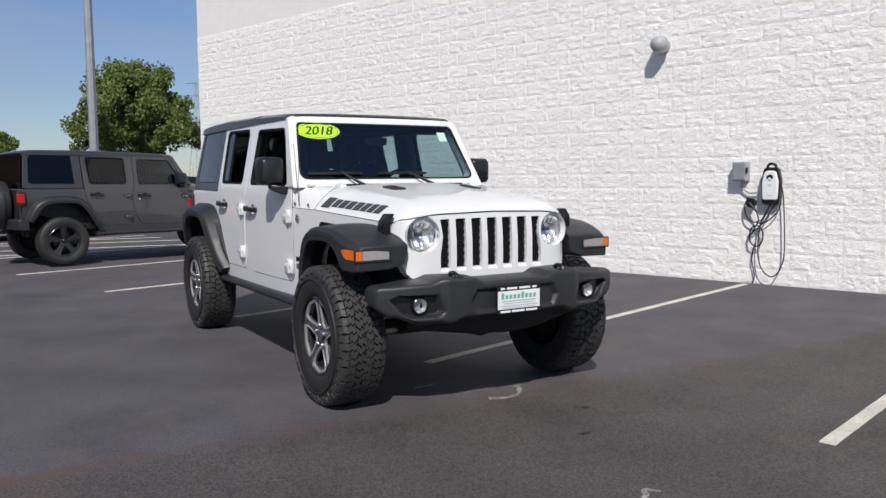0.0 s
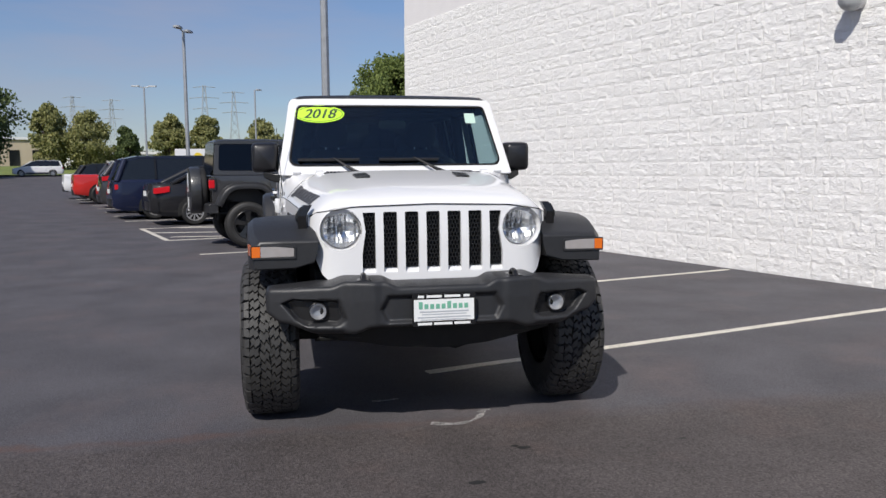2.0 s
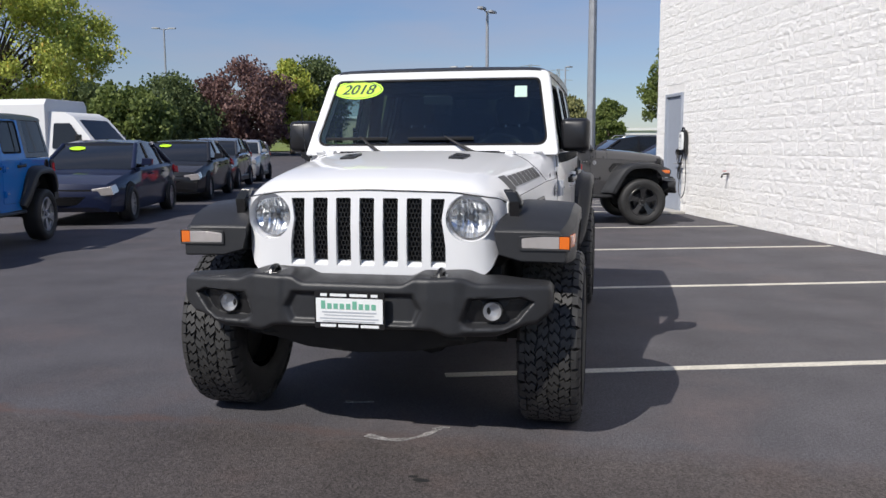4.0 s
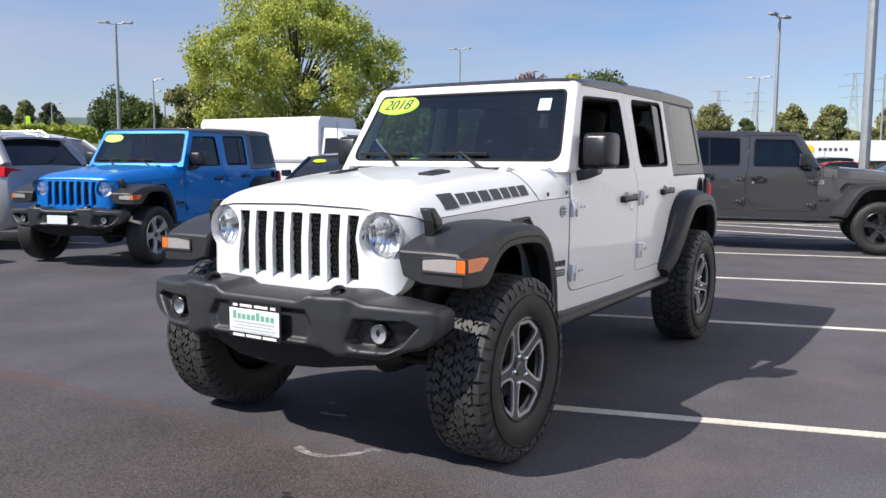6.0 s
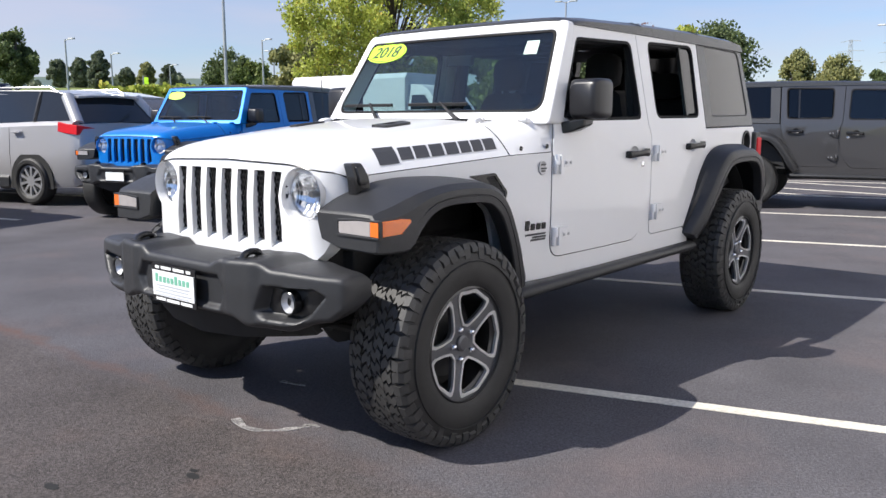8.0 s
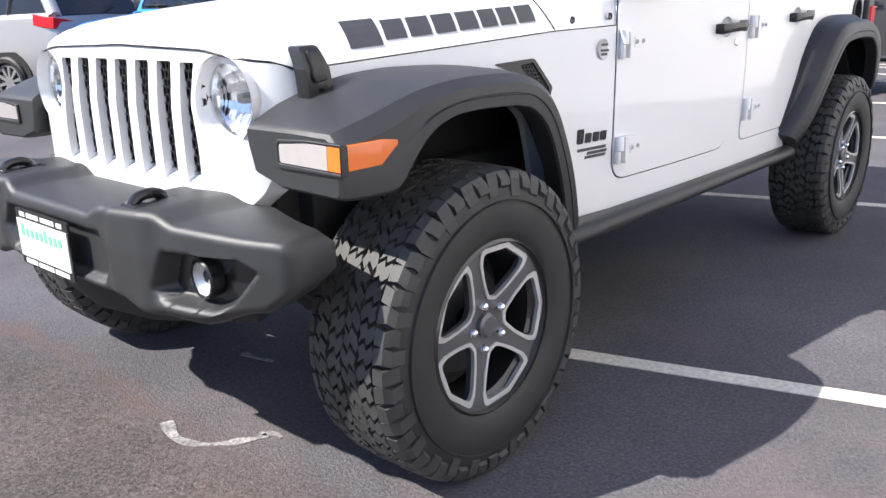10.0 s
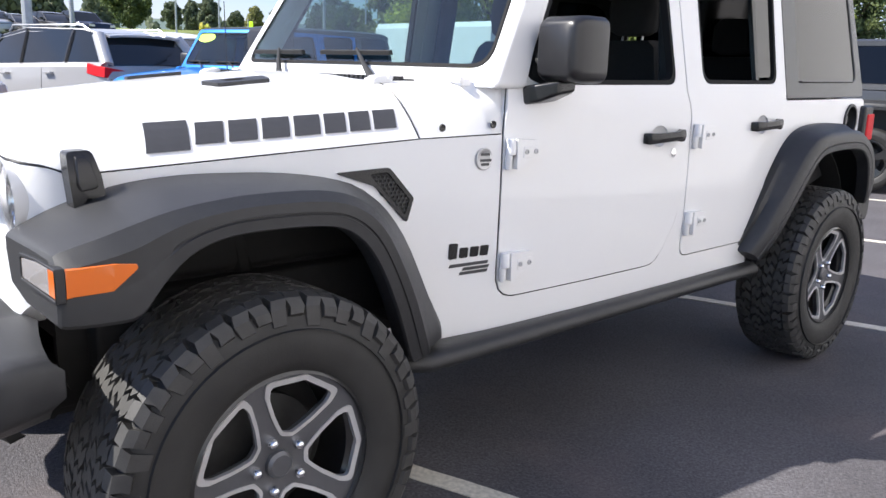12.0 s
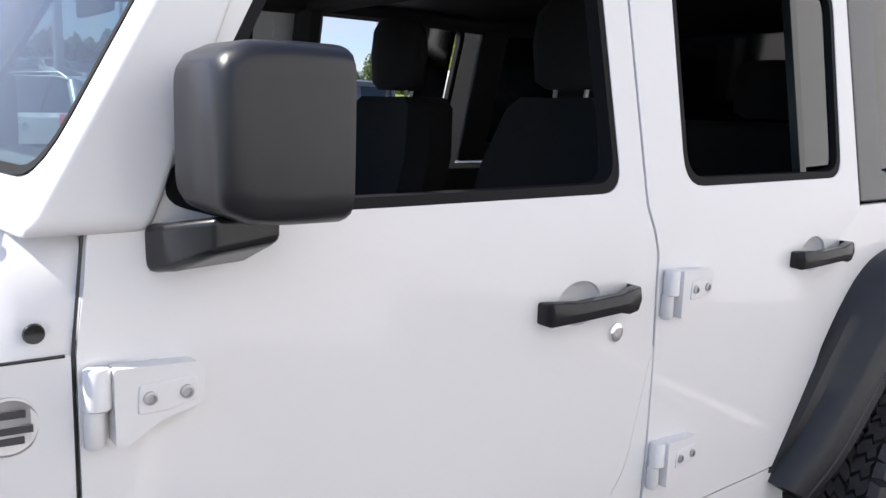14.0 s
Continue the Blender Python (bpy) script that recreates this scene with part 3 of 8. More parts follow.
def charger(v, z, cable_pts, label):
    """An electric-car charging unit: casing on a black shell with a hook, emblem, print, plug in its holder, coiled cables."""
    g = tagged(empty("charging_station", lot(WALL_U, v, z)), label, "charger", "wall chargers")
    casing = sheet(rounded([(-0.088, -0.15), (0.088, -0.15), (0.098, 0.06), (0.066, 0.205), (-0.066, 0.205), (-0.098, 0.06)], [0.03, 0.03, 0.05, 0.06, 0.06, 0.05]), [], 0.10,
                   lambda a, b, d: Vector((-0.12 + d, a, b)))
    part("casing", casing, "plate_white", g, "white plastic casing", bevel=0.014, segments=3)
    part("backing", sheet(rounded([(-0.104, -0.21), (0.104, -0.21), (0.120, 0.08), (0.086, 0.245), (-0.086, 0.245), (-0.120, 0.08)], 0.045), [], 0.075,
                          lambda a, b, d: Vector((-0.085 + d, a, b))), "gloss_black", g, "black back shell", bevel=0.01)
    part("top_hook", tube(curve_path([(-0.05, 0.05, 0.23), (-0.06, 0.045, 0.27), (-0.06, 0.0, 0.29), (-0.06, -0.045, 0.27), (-0.05, -0.05, 0.23)], 5), 0.016, 8), "gloss_black", g)
    part("emblem", sheet(circle(0, 0.125, 0.040, 24, 0.8), [circle(0, 0.105, 0.022, 16)], 0.004, lambda a, b, d: Vector((-0.1225 + d, a, b))), "navy_paint", g, "round dark blue emblem", smooth=0)
    for z0, w in ((0.03, 0.03), (0.015, 0.02), (-0.10, 0.04)):
        part("print_bar", box((-0.1215, -w, z0), (-0.1195, w, z0 + 0.006)), "plate_grey", g, smooth=0)
    part("plug_holder", lofted([[(x, 0.245 + 0.055 * k * math.cos(a), -0.19 + 0.065 * k * math.sin(a)) for a in [q * math.tau / 16 for q in range(16)]] for x, k in ((0.02, 0.8), (-0.06, 1.0), (-0.10, 0.9))]), "gloss_black", g, "black plug holder", smooth=40)
    part("plug", lofted([[(-0.09 + 0.022 * k * math.cos(a), 0.245 - t + 0.022 * k * math.sin(a), -0.20 - 1.2 * t) for a in [q * math.tau / 12 for q in range(12)]] for t, k in ((-0.02, 1.0), (0.03, 1.1), (0.07, 0.7), (0.09, 0.5))]), "cable", g, "black charging plug", smooth=40)
    for pts in cable_pts:
        part("cable", tube(curve_path(pts, 10), 0.0078, 8), "cable", g)
    return g


coil = [(-0.05 - 0.006 * (k % 3), 0.17 + 0.085 * math.cos(k * 0.7) + 0.006 * (k % 2), -0.60 + 0.13 * math.sin(k * 0.7)) for k in range(28)]
loops = [[(-0.05, -0.115, 0.05), (-0.06, -0.15, -0.15), (-0.06, -0.172, -0.52), (-0.06, -0.168, -0.87), (-0.075, -0.10, -1.05), (-0.08, -0.01, -1.09), (-0.08, 0.10, -0.98), (-0.06, 0.148, -0.75), (-0.06, 0.12, -0.45), (-0.06, 0.01, -0.21)],
         [(-0.04, 0.29, -0.12), (-0.05, 0.33, -0.24), (-0.06, 0.29, -0.37), (-0.06, 0.20, -0.43), (-0.06, 0.09, -0.38), (-0.05, 0.02, -0.21)],
         [(-0.09, 0.16, -0.30), (-0.08, 0.14, -0.40), (-0.06, 0.17, -0.46), *coil, (-0.06, 0.10, -0.45), (-0.06, 0.0, -0.28), (-0.05, -0.05, -0.2)],
         [(-0.05, -0.112, 0.10), (-0.065, -0.125, -0.10), (-0.06, -0.09, -0.28), (-0.06, 0.05, -0.42), (-0.06, 0.16, -0.44)],
         [(-0.03, 0.20, -0.70), (-0.02, 0.235, -0.9), (-0.02, 0.20, -1.1), (-0.03, 0.22, -1.2)]]
charger(0.215, 1.21, loops, "white car charging unit with coiled black cables on the wall")
charger(11.62, 1.42, loops[:4], "white car charging unit with hanging cables beside the service door")
g = tagged(empty("switch_box", lot(WALL_U, 0.60, 1.41)), "small grey steel isolator box on the white wall", "switch box")
part("casing", box((-0.11, -0.09, -0.12), (0.02, 0.09, 0.12)), "box_grey", g, bevel=0.008)
part("cover", box((-0.122, -0.075, -0.105), (-0.1102, 0.075, 0.105)), "steel", g, bevel=0.006)
part("conduit", tube([(-0.03, 0, -0.12), (-0.03, 0.0, -0.2), (-0.03, -0.1, -0.27), (-0.03, -0.22, -0.26)], 0.012, 8), "box_grey", g)
part("lever", box((-0.13, -0.11, -0.02), (-0.09, -0.09, 0.05)), "gloss_black", g, "small dark switch lever", bevel=0.004)
g = tagged(empty("wall_tap", lot(WALL_U, 9.65, 0.86)), "small brass garden tap on the white wall", "tap")
part("spout", tube([(0.03, 0, 0), (-0.08, 0, 0), (-0.11, 0, -0.02), (-0.12, 0, -0.07)], 0.014, 8), "dark_metal", g)
part("wheel_handle", revolve([(0.012, -0.005), (0.035, -0.005), (0.035, 0.005), (0.012, 0.005)], 16, True), "red_lens", g).matrix_basis = pose(-0.07, 0, 0.05, 0, 90, 0)

# ---- rising land beyond the lot ----


def away(az, dist, x0=0.0, y0=-3.0):
    """A place at a bearing from +y (to the left: minus) and a distance."""
    return x0 + dist * math.sin(radians(az)), y0 + dist * math.cos(radians(az))


def eased(t):
    t = max(0.0, min(1.0, t))
    return t * t * (3 - 2 * t)


def bank_z(az, r):
    """Height of the bank: a first step with a terrace, then a long slope."""
    edge = max(0.0, min(1.0, (az + 98) / 12, (-46 - az) / 4))
    return -0.1 + edge * (2.5 * eased((r - 38) / 14) + 3.2 * eased((r - 68) / 56))


def rise_z(az, r):
    """The far end of the lot climbs a little towards the trees."""
    edge = max(0.0, min(1.0, (az + 44) / 5, (6 - az) / 6))
    return -0.06 + edge * (1.0 * eased((r - 56) / 34) + 1.2 * eased((r - 92) / 40))


def land(name, height, azs, rs, mat, label):
    vs, fs = [], []
    for az in azs:
        for r in rs:
            x, y = away(az, r)
            vs.append((x, y, height(az, r) + (0.12 * noise.noise(Vector((x * 0.08, y * 0.08, 2))) if mat == "grass" else 0.0)))
    n = len(rs)
    for i in range(len(azs) - 1):
        for j in range(n - 1):
            k = i * n + j
            fs.append((k, k + 1, k + 1 + n, k + n))
    me = bpy.data.meshes.new(name)
    me.from_pydata(vs, [], fs)
    me.materials.append(M[mat])
    me.shade_smooth()
    return tagged(new(name, me), label, "ground", kind="structure")


land("grass_bank", bank_z, [-98 + k for k in range(53)], [38 + 2 * k for k in range(16)] + [70 + 6 * k for k in range(11)], "grass", "mown green grass bank rising beyond the lot")
land("pavement_rise", rise_z, [-44 + 2 * k for k in range(26)], [54 + 3 * k for k in range(13)], "asphalt", "far end of the asphalt lot climbing gently")
land("grass_rise", lambda az, r: rise_z(az, r) + 0.09, [-44 + 2 * k for k in range(26)], [90 + 4 * k for k in range(20)], "grass", "mown green grass verge beyond the far end of the lot")

# ---- off-road vehicles ----


def side_x(y, z):
    """Half width of the tub: it widens to the doors, and leans in above the belt line."""
    pts = ((-0.6, 0.600), (-0.34, 0.634), (-0.22, 0.648), (0.46, 0.725), (0.82, 0.772), (1.25, 0.792), (1.8, 0.802), (3.0, 0.802), (3.6, 0.785))
    x = pts[-1][1]
    for (a, xa), (b, xb) in zip(pts, pts[1:]):
        if y <= b:
            x = xa + (xb - xa) * max(0.0, min(1.0, (y - a) / (b - a)))
            break
    x -= 0.05 * max(0.0, 0.95 - z) ** 2 * 2
    if z > 1.24:
        x -= 0.20 * (z - 1.24)
    return x


def on_side(sign, lift=0.0):
    return lambda y, z, d: Vector((sign * (side_x(y, z) + lift - d), y, z))


BELT_CUTS = [("b", 0.8), ("b", 1.0), ("b", 1.245), ("b", 1.5)] + [("a", v) for v in (-0.2, 0.46, 0.82, 1.25, 1.8, 3.0)]


def tyre_mesh(R, W, rim_r):
    """Tyre carcass as a turned section: bead, bulging side wall, shoulder and crown."""
    h = W / 2
    prof = [(rim_r - 0.005, h - 0.022), (rim_r + 0.010, h - 0.010), (rim_r + 0.03, h - 0.003), (rim_r + 0.07, h + 0.004), (R - 0.10, h + 0.002), (R - 0.065, h - 0.003),
            (R - 0.035, h - 0.014), (R - 0.024, h - 0.035), (R - 0.020, h - 0.08), (R - 0.019, 0.0)]
    full = prof + [(r, -x) for r, x in prof[-2::-1]]
    return revolve(full, 64)


def tread_mesh(R, W, pitches):
    """Interlocking crown blocks and shoulder lugs that run down on to the side wall."""
    bm = bmesh.new()
    h = W / 2

    def at(x, ang, r):
        return (x, r * math.cos(ang), r * math.sin(ang))

    def block(pts, r0, r1, drop=0.0):
        """pts: (x, angle) round the block."""
        cx = sum(p[0] for p in pts) / len(pts)
        ca = sum(p[1] for p in pts) / len(pts)
        low = [bm.verts.new(at(cx + (x - cx) * 0.99, ca + (a - ca) * 0.97, r0)) for x, a in pts]
        top = [bm.verts.new(at(cx + (x - cx) * 0.88, ca + (a - ca) * 0.84, r1 - drop * (x / h) ** 2)) for x, a in pts]
        n = len(pts)
        bm.faces.new(top)
        for i in range(n):
            bm.faces.new((low[i], low[(i + 1) % n], top[(i + 1) % n], top[i]))

    step = math.tau / pitches
    for k in range(pitches):
        a = k * step
        for col, (x0, x1, off) in enumerate(((-0.101, -0.051, 0.0), (-0.051, 0.0, 0.24), (0.0, 0.051, 0.02), (0.051, 0.101, 0.27))):
            sl = (0.20, -0.17, 0.22, -0.15)[col] * step
            xm, jog = x0 + (0.42, 0.56, 0.45, 0.52)[col] * (x1 - x0), (0.13, -0.15, 0.16, -0.12)[col] * step
            for n, (da, db) in enumerate(((0.03, 0.475), (0.53, 0.975))):
                b0, b1 = a + (off + da) * step, a + (off + db) * step
                zig = 0.007 if (n + k) % 2 else -0.007
                low_edge = [(x0, b0 - sl / 2), (xm - 0.004, b0 - sl * 0.1 + jog), (xm + 0.004, b0 + sl * 0.1 - jog), (x1, b0 + sl / 2)]
                top_edge = [(x, b + (b1 - b0)) for x, b in low_edge]
                mid = (b0 + b1) / 2
                block([*low_edge, (x1 + zig, mid + sl / 2), *top_edge[::-1], (x0 + zig, mid - sl / 2)], R - 0.026, R - 0.0005 - 0.0012 * ((k + n + col) % 2), 0.004)
        for sgn in (-1, 1):
            for j, (da, db, reach) in enumerate(((0.025, 0.475, 0.044 + 0.010 * ((k * 5) % 3)), (0.525, 0.965, 0.022 + 0.008 * (k % 2)))):
                a0, a1 = a + (da + (0.25 if sgn > 0 else 0)) * step, a + (db + (0.25 if sgn > 0 else 0)) * step
                xs = [0.103, h - 0.017, h - 0.004, h + 0.001]
                rs = [R - 0.002, R - 0.009, R - 0.028, R - 0.028 - 0.7 * reach]
                ins = [R - 0.022, R - 0.027, R - 0.040, R - 0.036 - 0.7 * reach]
                inx = [0.103, h - 0.032, h - 0.016, h - 0.008]
                jog = [0.0, (0.07 if j else -0.04) * step, (0.0 if j else 0.05) * step, (0.04 if (k + j) % 2 else -0.03) * step]
                outer0 = [bm.verts.new(at(sgn * x, a0 + g + 0.02 * step, r)) for x, r, g in zip(xs, rs, jog)]
                outer1 = [bm.verts.new(at(sgn * x, a1 + g - 0.02 * step, r)) for x, r, g in zip(xs, rs, jog)]
                in0 = [bm.verts.new(at(sgn * x, a0 + g, r)) for x, r, g in zip(inx, ins, jog)]
                in1 = [bm.verts.new(at(sgn * x, a1 + g, r)) for x, r, g in zip(inx, ins, jog)]
                for i in range(3):
                    bm.faces.new((outer0[i], outer1[i], outer1[i + 1], outer0[i + 1]))
                    bm.faces.new((outer0[i], outer0[i + 1], in0[i + 1], in0[i]))
                    bm.faces.new((outer1[i + 1], outer1[i], in1[i], in1[i + 1]))
                bm.faces.new((outer0[0], in0[0], in1[0], outer1[0]))
                bm.faces.new((outer0[3], outer1[3], in1[3], in0[3]))
    bmesh.ops.recalc_face_normals(bm, faces=bm.faces)
    return bm


def wheel(style, R, W, rim_r, detail=True):
    """A wheel with its hub at the origin; its outer face looks to +x."""
    w = empty("wheel")
    h = W / 2
    tyre = part("tyre", tyre_mesh(R, W, rim_r), "rubber", w, smooth=50)
    if detail:
        part("tread", tread_mesh(R, W, 27), "tread", tyre, "chunky all-terrain tread blocks", smooth=20)
        rr, wd = R - 0.086, 0.002
        part("side_wall_ring", revolve([(rr, h - 0.004), (rr + wd, h + 0.007), (rr + 2 * wd, h + 0.007), (rr + 3 * wd, h - 0.002)], 64, False), "rubber", tyre)
    face, accent = {"grey": ("rim_grey", "alloy"), "silver": ("rim_silver", None), "black": ("rim_black", None)}[style]
    barrel = part("rim", revolve([(rim_r - 0.03, -h + 0.03), (rim_r - 0.03, h - 0.06), (rim_r - 0.010, h - 0.040), (rim_r - 0.002, h - 0.026), (rim_r + 0.004, h - 0.016), (rim_r - 0.004, h - 0.010)], 56),
                  "rim_black" if style == "grey" else face, w, smooth=40)
    part("wheel_well", revolve([(0.0, -0.02), (rim_r - 0.03, -0.03)], 40), "under", w)
    x_face = h - 0.044
    r_out = rim_r - 0.005

    def dish(a, b, d):
        r = math.hypot(a, b)
        return Vector((x_face + 0.018 - 0.03 * (1 - min(1.0, r / r_out)) - d, a, b))

    holes, frames = [], []
    spokes = 5
    for k in range(spokes):
        mid = k * math.tau / spokes + radians(90 + 36)
        if style == "grey":
            prof = ((0.074, 12), (0.098, 21), (0.13, 26.5), (0.185, 29.5), (r_out - 0.012, 27.5))
        else:
            prof = ((0.075, 10), (0.12, 18), (0.18, 23), (r_out - 0.014, 20))
        outline = [(r_ * math.cos(mid - radians(w_)), r_ * math.sin(mid - radians(w_))) for r_, w_ in prof]
        outline += [((r_out - 0.008) * math.cos(mid), (r_out - 0.008) * math.sin(mid))]
        outline += [(r_ * math.cos(mid + radians(w_)), r_ * math.sin(mid + radians(w_))) for r_, w_ in prof[::-1]]
        hole = rounded(outline, 0.016 if style == "grey" else 0.008, 3)
        holes.append(hole)
        cx, cy = sum(p[0] for p in hole) / len(hole), sum(p[1] for p in hole) / len(hole)
        frames.append(([(cx + (x - cx) * 1.05, cy + (y - cy) * 1.05) for x, y in hole], [(cx + (x - cx) * 0.885, cy + (y - cy) * 0.885) for x, y in hole]))
    disc = part("spokes", sheet(circle(0, 0, r_out + 0.004, 60), holes, 0.03, dish, [("a", 0.0), ("b", 0.0)]), face, barrel, "five wide spokes", 30, bevel=0.004)
    if accent:
        for hole, inner in frames:
            part("spoke_edge", sheet(hole, [inner], 0.012, lambda a, b, d: dish(a, b, d - 0.0035)), accent, barrel, "machined silver edge", 30)
    part("brake_disc", revolve([(0.03, 0.0), (0.15, 0.0), (0.15, 0.02), (0.03, 0.02)], 40, True), "dark_metal", w)
    part("centre_cap", revolve([(0.0, x_face + 0.012), (0.026, x_face + 0.011), (0.034, x_face + 0.004), (0.036, x_face - 0.02)], 24), face if style != "silver" else "rim_grey", barrel)
    for k in range(5):
        a = k * math.tau / 5 + radians(90)
        nut = part("lug_nut", revolve([(0.0, x_face + 0.020), (0.006, x_face + 0.019), (0.011, x_face + 0.014), (0.0135, x_face + 0.004), (0.0135, x_face - 0.02)], 12), "chrome" if style != "black" else "dark_metal", barrel, "chrome lug nut" if style != "black" else "", smooth=50)
        nut.matrix_basis = pose(0, 0.064 * math.cos(a), 0.064 * math.sin(a))
    return w


def flare_loft(stations, sign):
    """A wheel-arch flare: stations of y, z of its outer top edge, lip height, outer x, inner x, and the outward normal in y and z."""
    rings = []
    for y, z, lip, xo, xi, ny, nz in stations:
        def q(x, n):
            return (sign * x, y + ny * n, z + nz * n)
        cy, cz = y + 0.03 * ny, z + 0.03 * nz
        my, mz = cy + 0.1 * (y - cy) + 0.008 * ny, cz + 0.1 * (z - cz) + 0.008 * nz
        rings.append([(sign * xi, cy + 0.12 * (cy - y), cz + 0.12 * (cz - z)), (sign * (xi + 0.55 * (xo - xi)), my, mz), q(xo - 0.075, 0.016), q(xo - 0.024, 0.008), q(xo - 0.002, -0.014), q(xo, -0.046), q(xo - 0.004, -0.049), q(xo + 0.001, -0.053), q(xo, -lip + 0.006), q(xo - 0.006, -lip), q(xo - 0.06, -lip), q(xo - 0.075, -0.03), q(xi, -0.005)])
    cols = [curve_path(c, 3) for c in zip(*rings)]
    return lofted([list(r) for r in zip(*cols)])


def front_flare(sign):
    """The front flare with the lamp's nose in one piece: a flat top, a chamfered outer edge and a lip that follows the wheel."""
    # where the top meets the body (y, z), its outer edge (y, z, x), and the lip (y, z)
    stations = (((-0.520, 0.972), (-0.520, 0.962, 0.893), (-0.520, 0.846)), ((-0.505, 0.986), (-0.505, 0.977, 0.904), (-0.505, 0.838)), ((-0.43, 1.024), (-0.43, 1.000, 0.926), (-0.43, 0.838)),
                ((-0.375, 1.050), (-0.375, 1.017, 0.934), (-0.372, 0.846)), ((-0.31, 1.070), (-0.318, 1.033, 0.938), (-0.325, 0.905)), ((-0.25, 1.080), (-0.262, 1.045, 0.940), (-0.268, 0.957)),
                ((-0.18, 1.086), (-0.19, 1.054, 0.941), (-0.195, 0.984)), ((-0.10, 1.088), (-0.10, 1.060, 0.942), (-0.10, 0.991)), ((0.07, 1.082), (0.06, 1.056, 0.942), (0.05, 0.985)),
                ((0.230, 1.062), (0.165, 1.030, 0.940), (0.130, 0.965)), ((0.352, 1.022), (0.250, 0.970, 0.935), (0.198, 0.912)), ((0.458, 0.918), (0.320, 0.870, 0.925), (0.256, 0.828)),
                ((0.545, 0.760), (0.390, 0.745, 0.910), (0.316, 0.712)), ((0.625, 0.612), (0.455, 0.610, 0.885), (0.376, 0.582)), ((0.640, 0.572), (0.475, 0.570, 0.870), (0.402, 0.555)))
    rings = []
    for k, ((ya, za), (yc, zc, xo), (yl, zl)) in enumerate(stations):
        xi = side_x(ya, 1.0) - 0.025
        dent = 0.0035 if k > 4 else 0.0

        def run(f, x):
            return (sign * x, yc + f * (yl - yc), zc + f * (zl - zc))
        # the nose is solid below, the rest a thin shell
        under = [(sign * 0.70, yl, zl + 0.004), (sign * (xi + 0.02), yl, zl + 0.03), (sign * xi, ya, za - 0.03)] if k < 4 else [(sign * (xo - 0.06), yl, zl + 0.002), (sign * (xo - 0.075), yl + 0.5 * (yc - yl), zl + 0.6 * (zc - zl)), (sign * xi, ya + 0.3 * (yc - ya), za - 0.03)]
        up = 0.006 * (zc - zl) / max(0.02, math.hypot(yc - yl, zc - zl))
        rings.append([(sign * xi, ya, za), (sign * (xi + 0.55 * (xo - xi)), ya + 0.45 * (yc - ya), za + 0.36 * (zc - za) + 0.004), (sign * (xo - 0.03), ya + 0.90 * (yc - ya), zc + 0.16 * (za - zc) + up),
                      run(0.17, xo - 0.002), run(0.50, xo), run(0.53, xo - dent), run(0.57, xo - dent), run(0.60, xo + 0.001), run(0.95, xo), run(1.0, xo - 0.007), *under])
    cols = [curve_path(c, 3) for c in zip(*rings)]
    return lofted([list(r) for r in zip(*cols)])


def arch(points):
    """Stations along an arch with normals worked out from the path."""
    out = []
    for i, p in enumerate(points):
        a, b = points[max(i - 1, 0)], points[min(i + 1, len(points) - 1)]
        dy, dz = b[0] - a[0], b[1] - a[1]
        n = math.hypot(dy, dz)
        out.append((*p, -dz / n, dy / n))
    return out


def block_letters(parent, mat, place, start, end, low, high):
    """A row of plain slanted blocks in place of a model name: the first one taller."""
    widths = (1.45, 1.0, 1.05, 1.05, 1.05, 0.9, 0.9, 1.0)
    run = (end - start) / sum(widths)
    a0 = start
    for k, wd in enumerate(widths):
        w = wd * run
        sl, top, bot = 0.022 * (1 if end > start else -1), 1.0 if k == 0 else 0.90, 0.0 if k == 0 else 0.16
        b0, b1 = a0 + 0.05 * w, a0 + 0.90 * w
        out = [(b0, bot), (b1, bot), (b1 + sl, top), (b0 + sl, top)]
        part("decal_bar", sheet(out, [], 0.001, lambda a, b, d: place(a, low(a) + (high(a) - low(a)) * b, d), [("b", 0.25), ("b", 0.5), ("b", 0.75)]), mat, parent, smooth=0)
        a0 += w


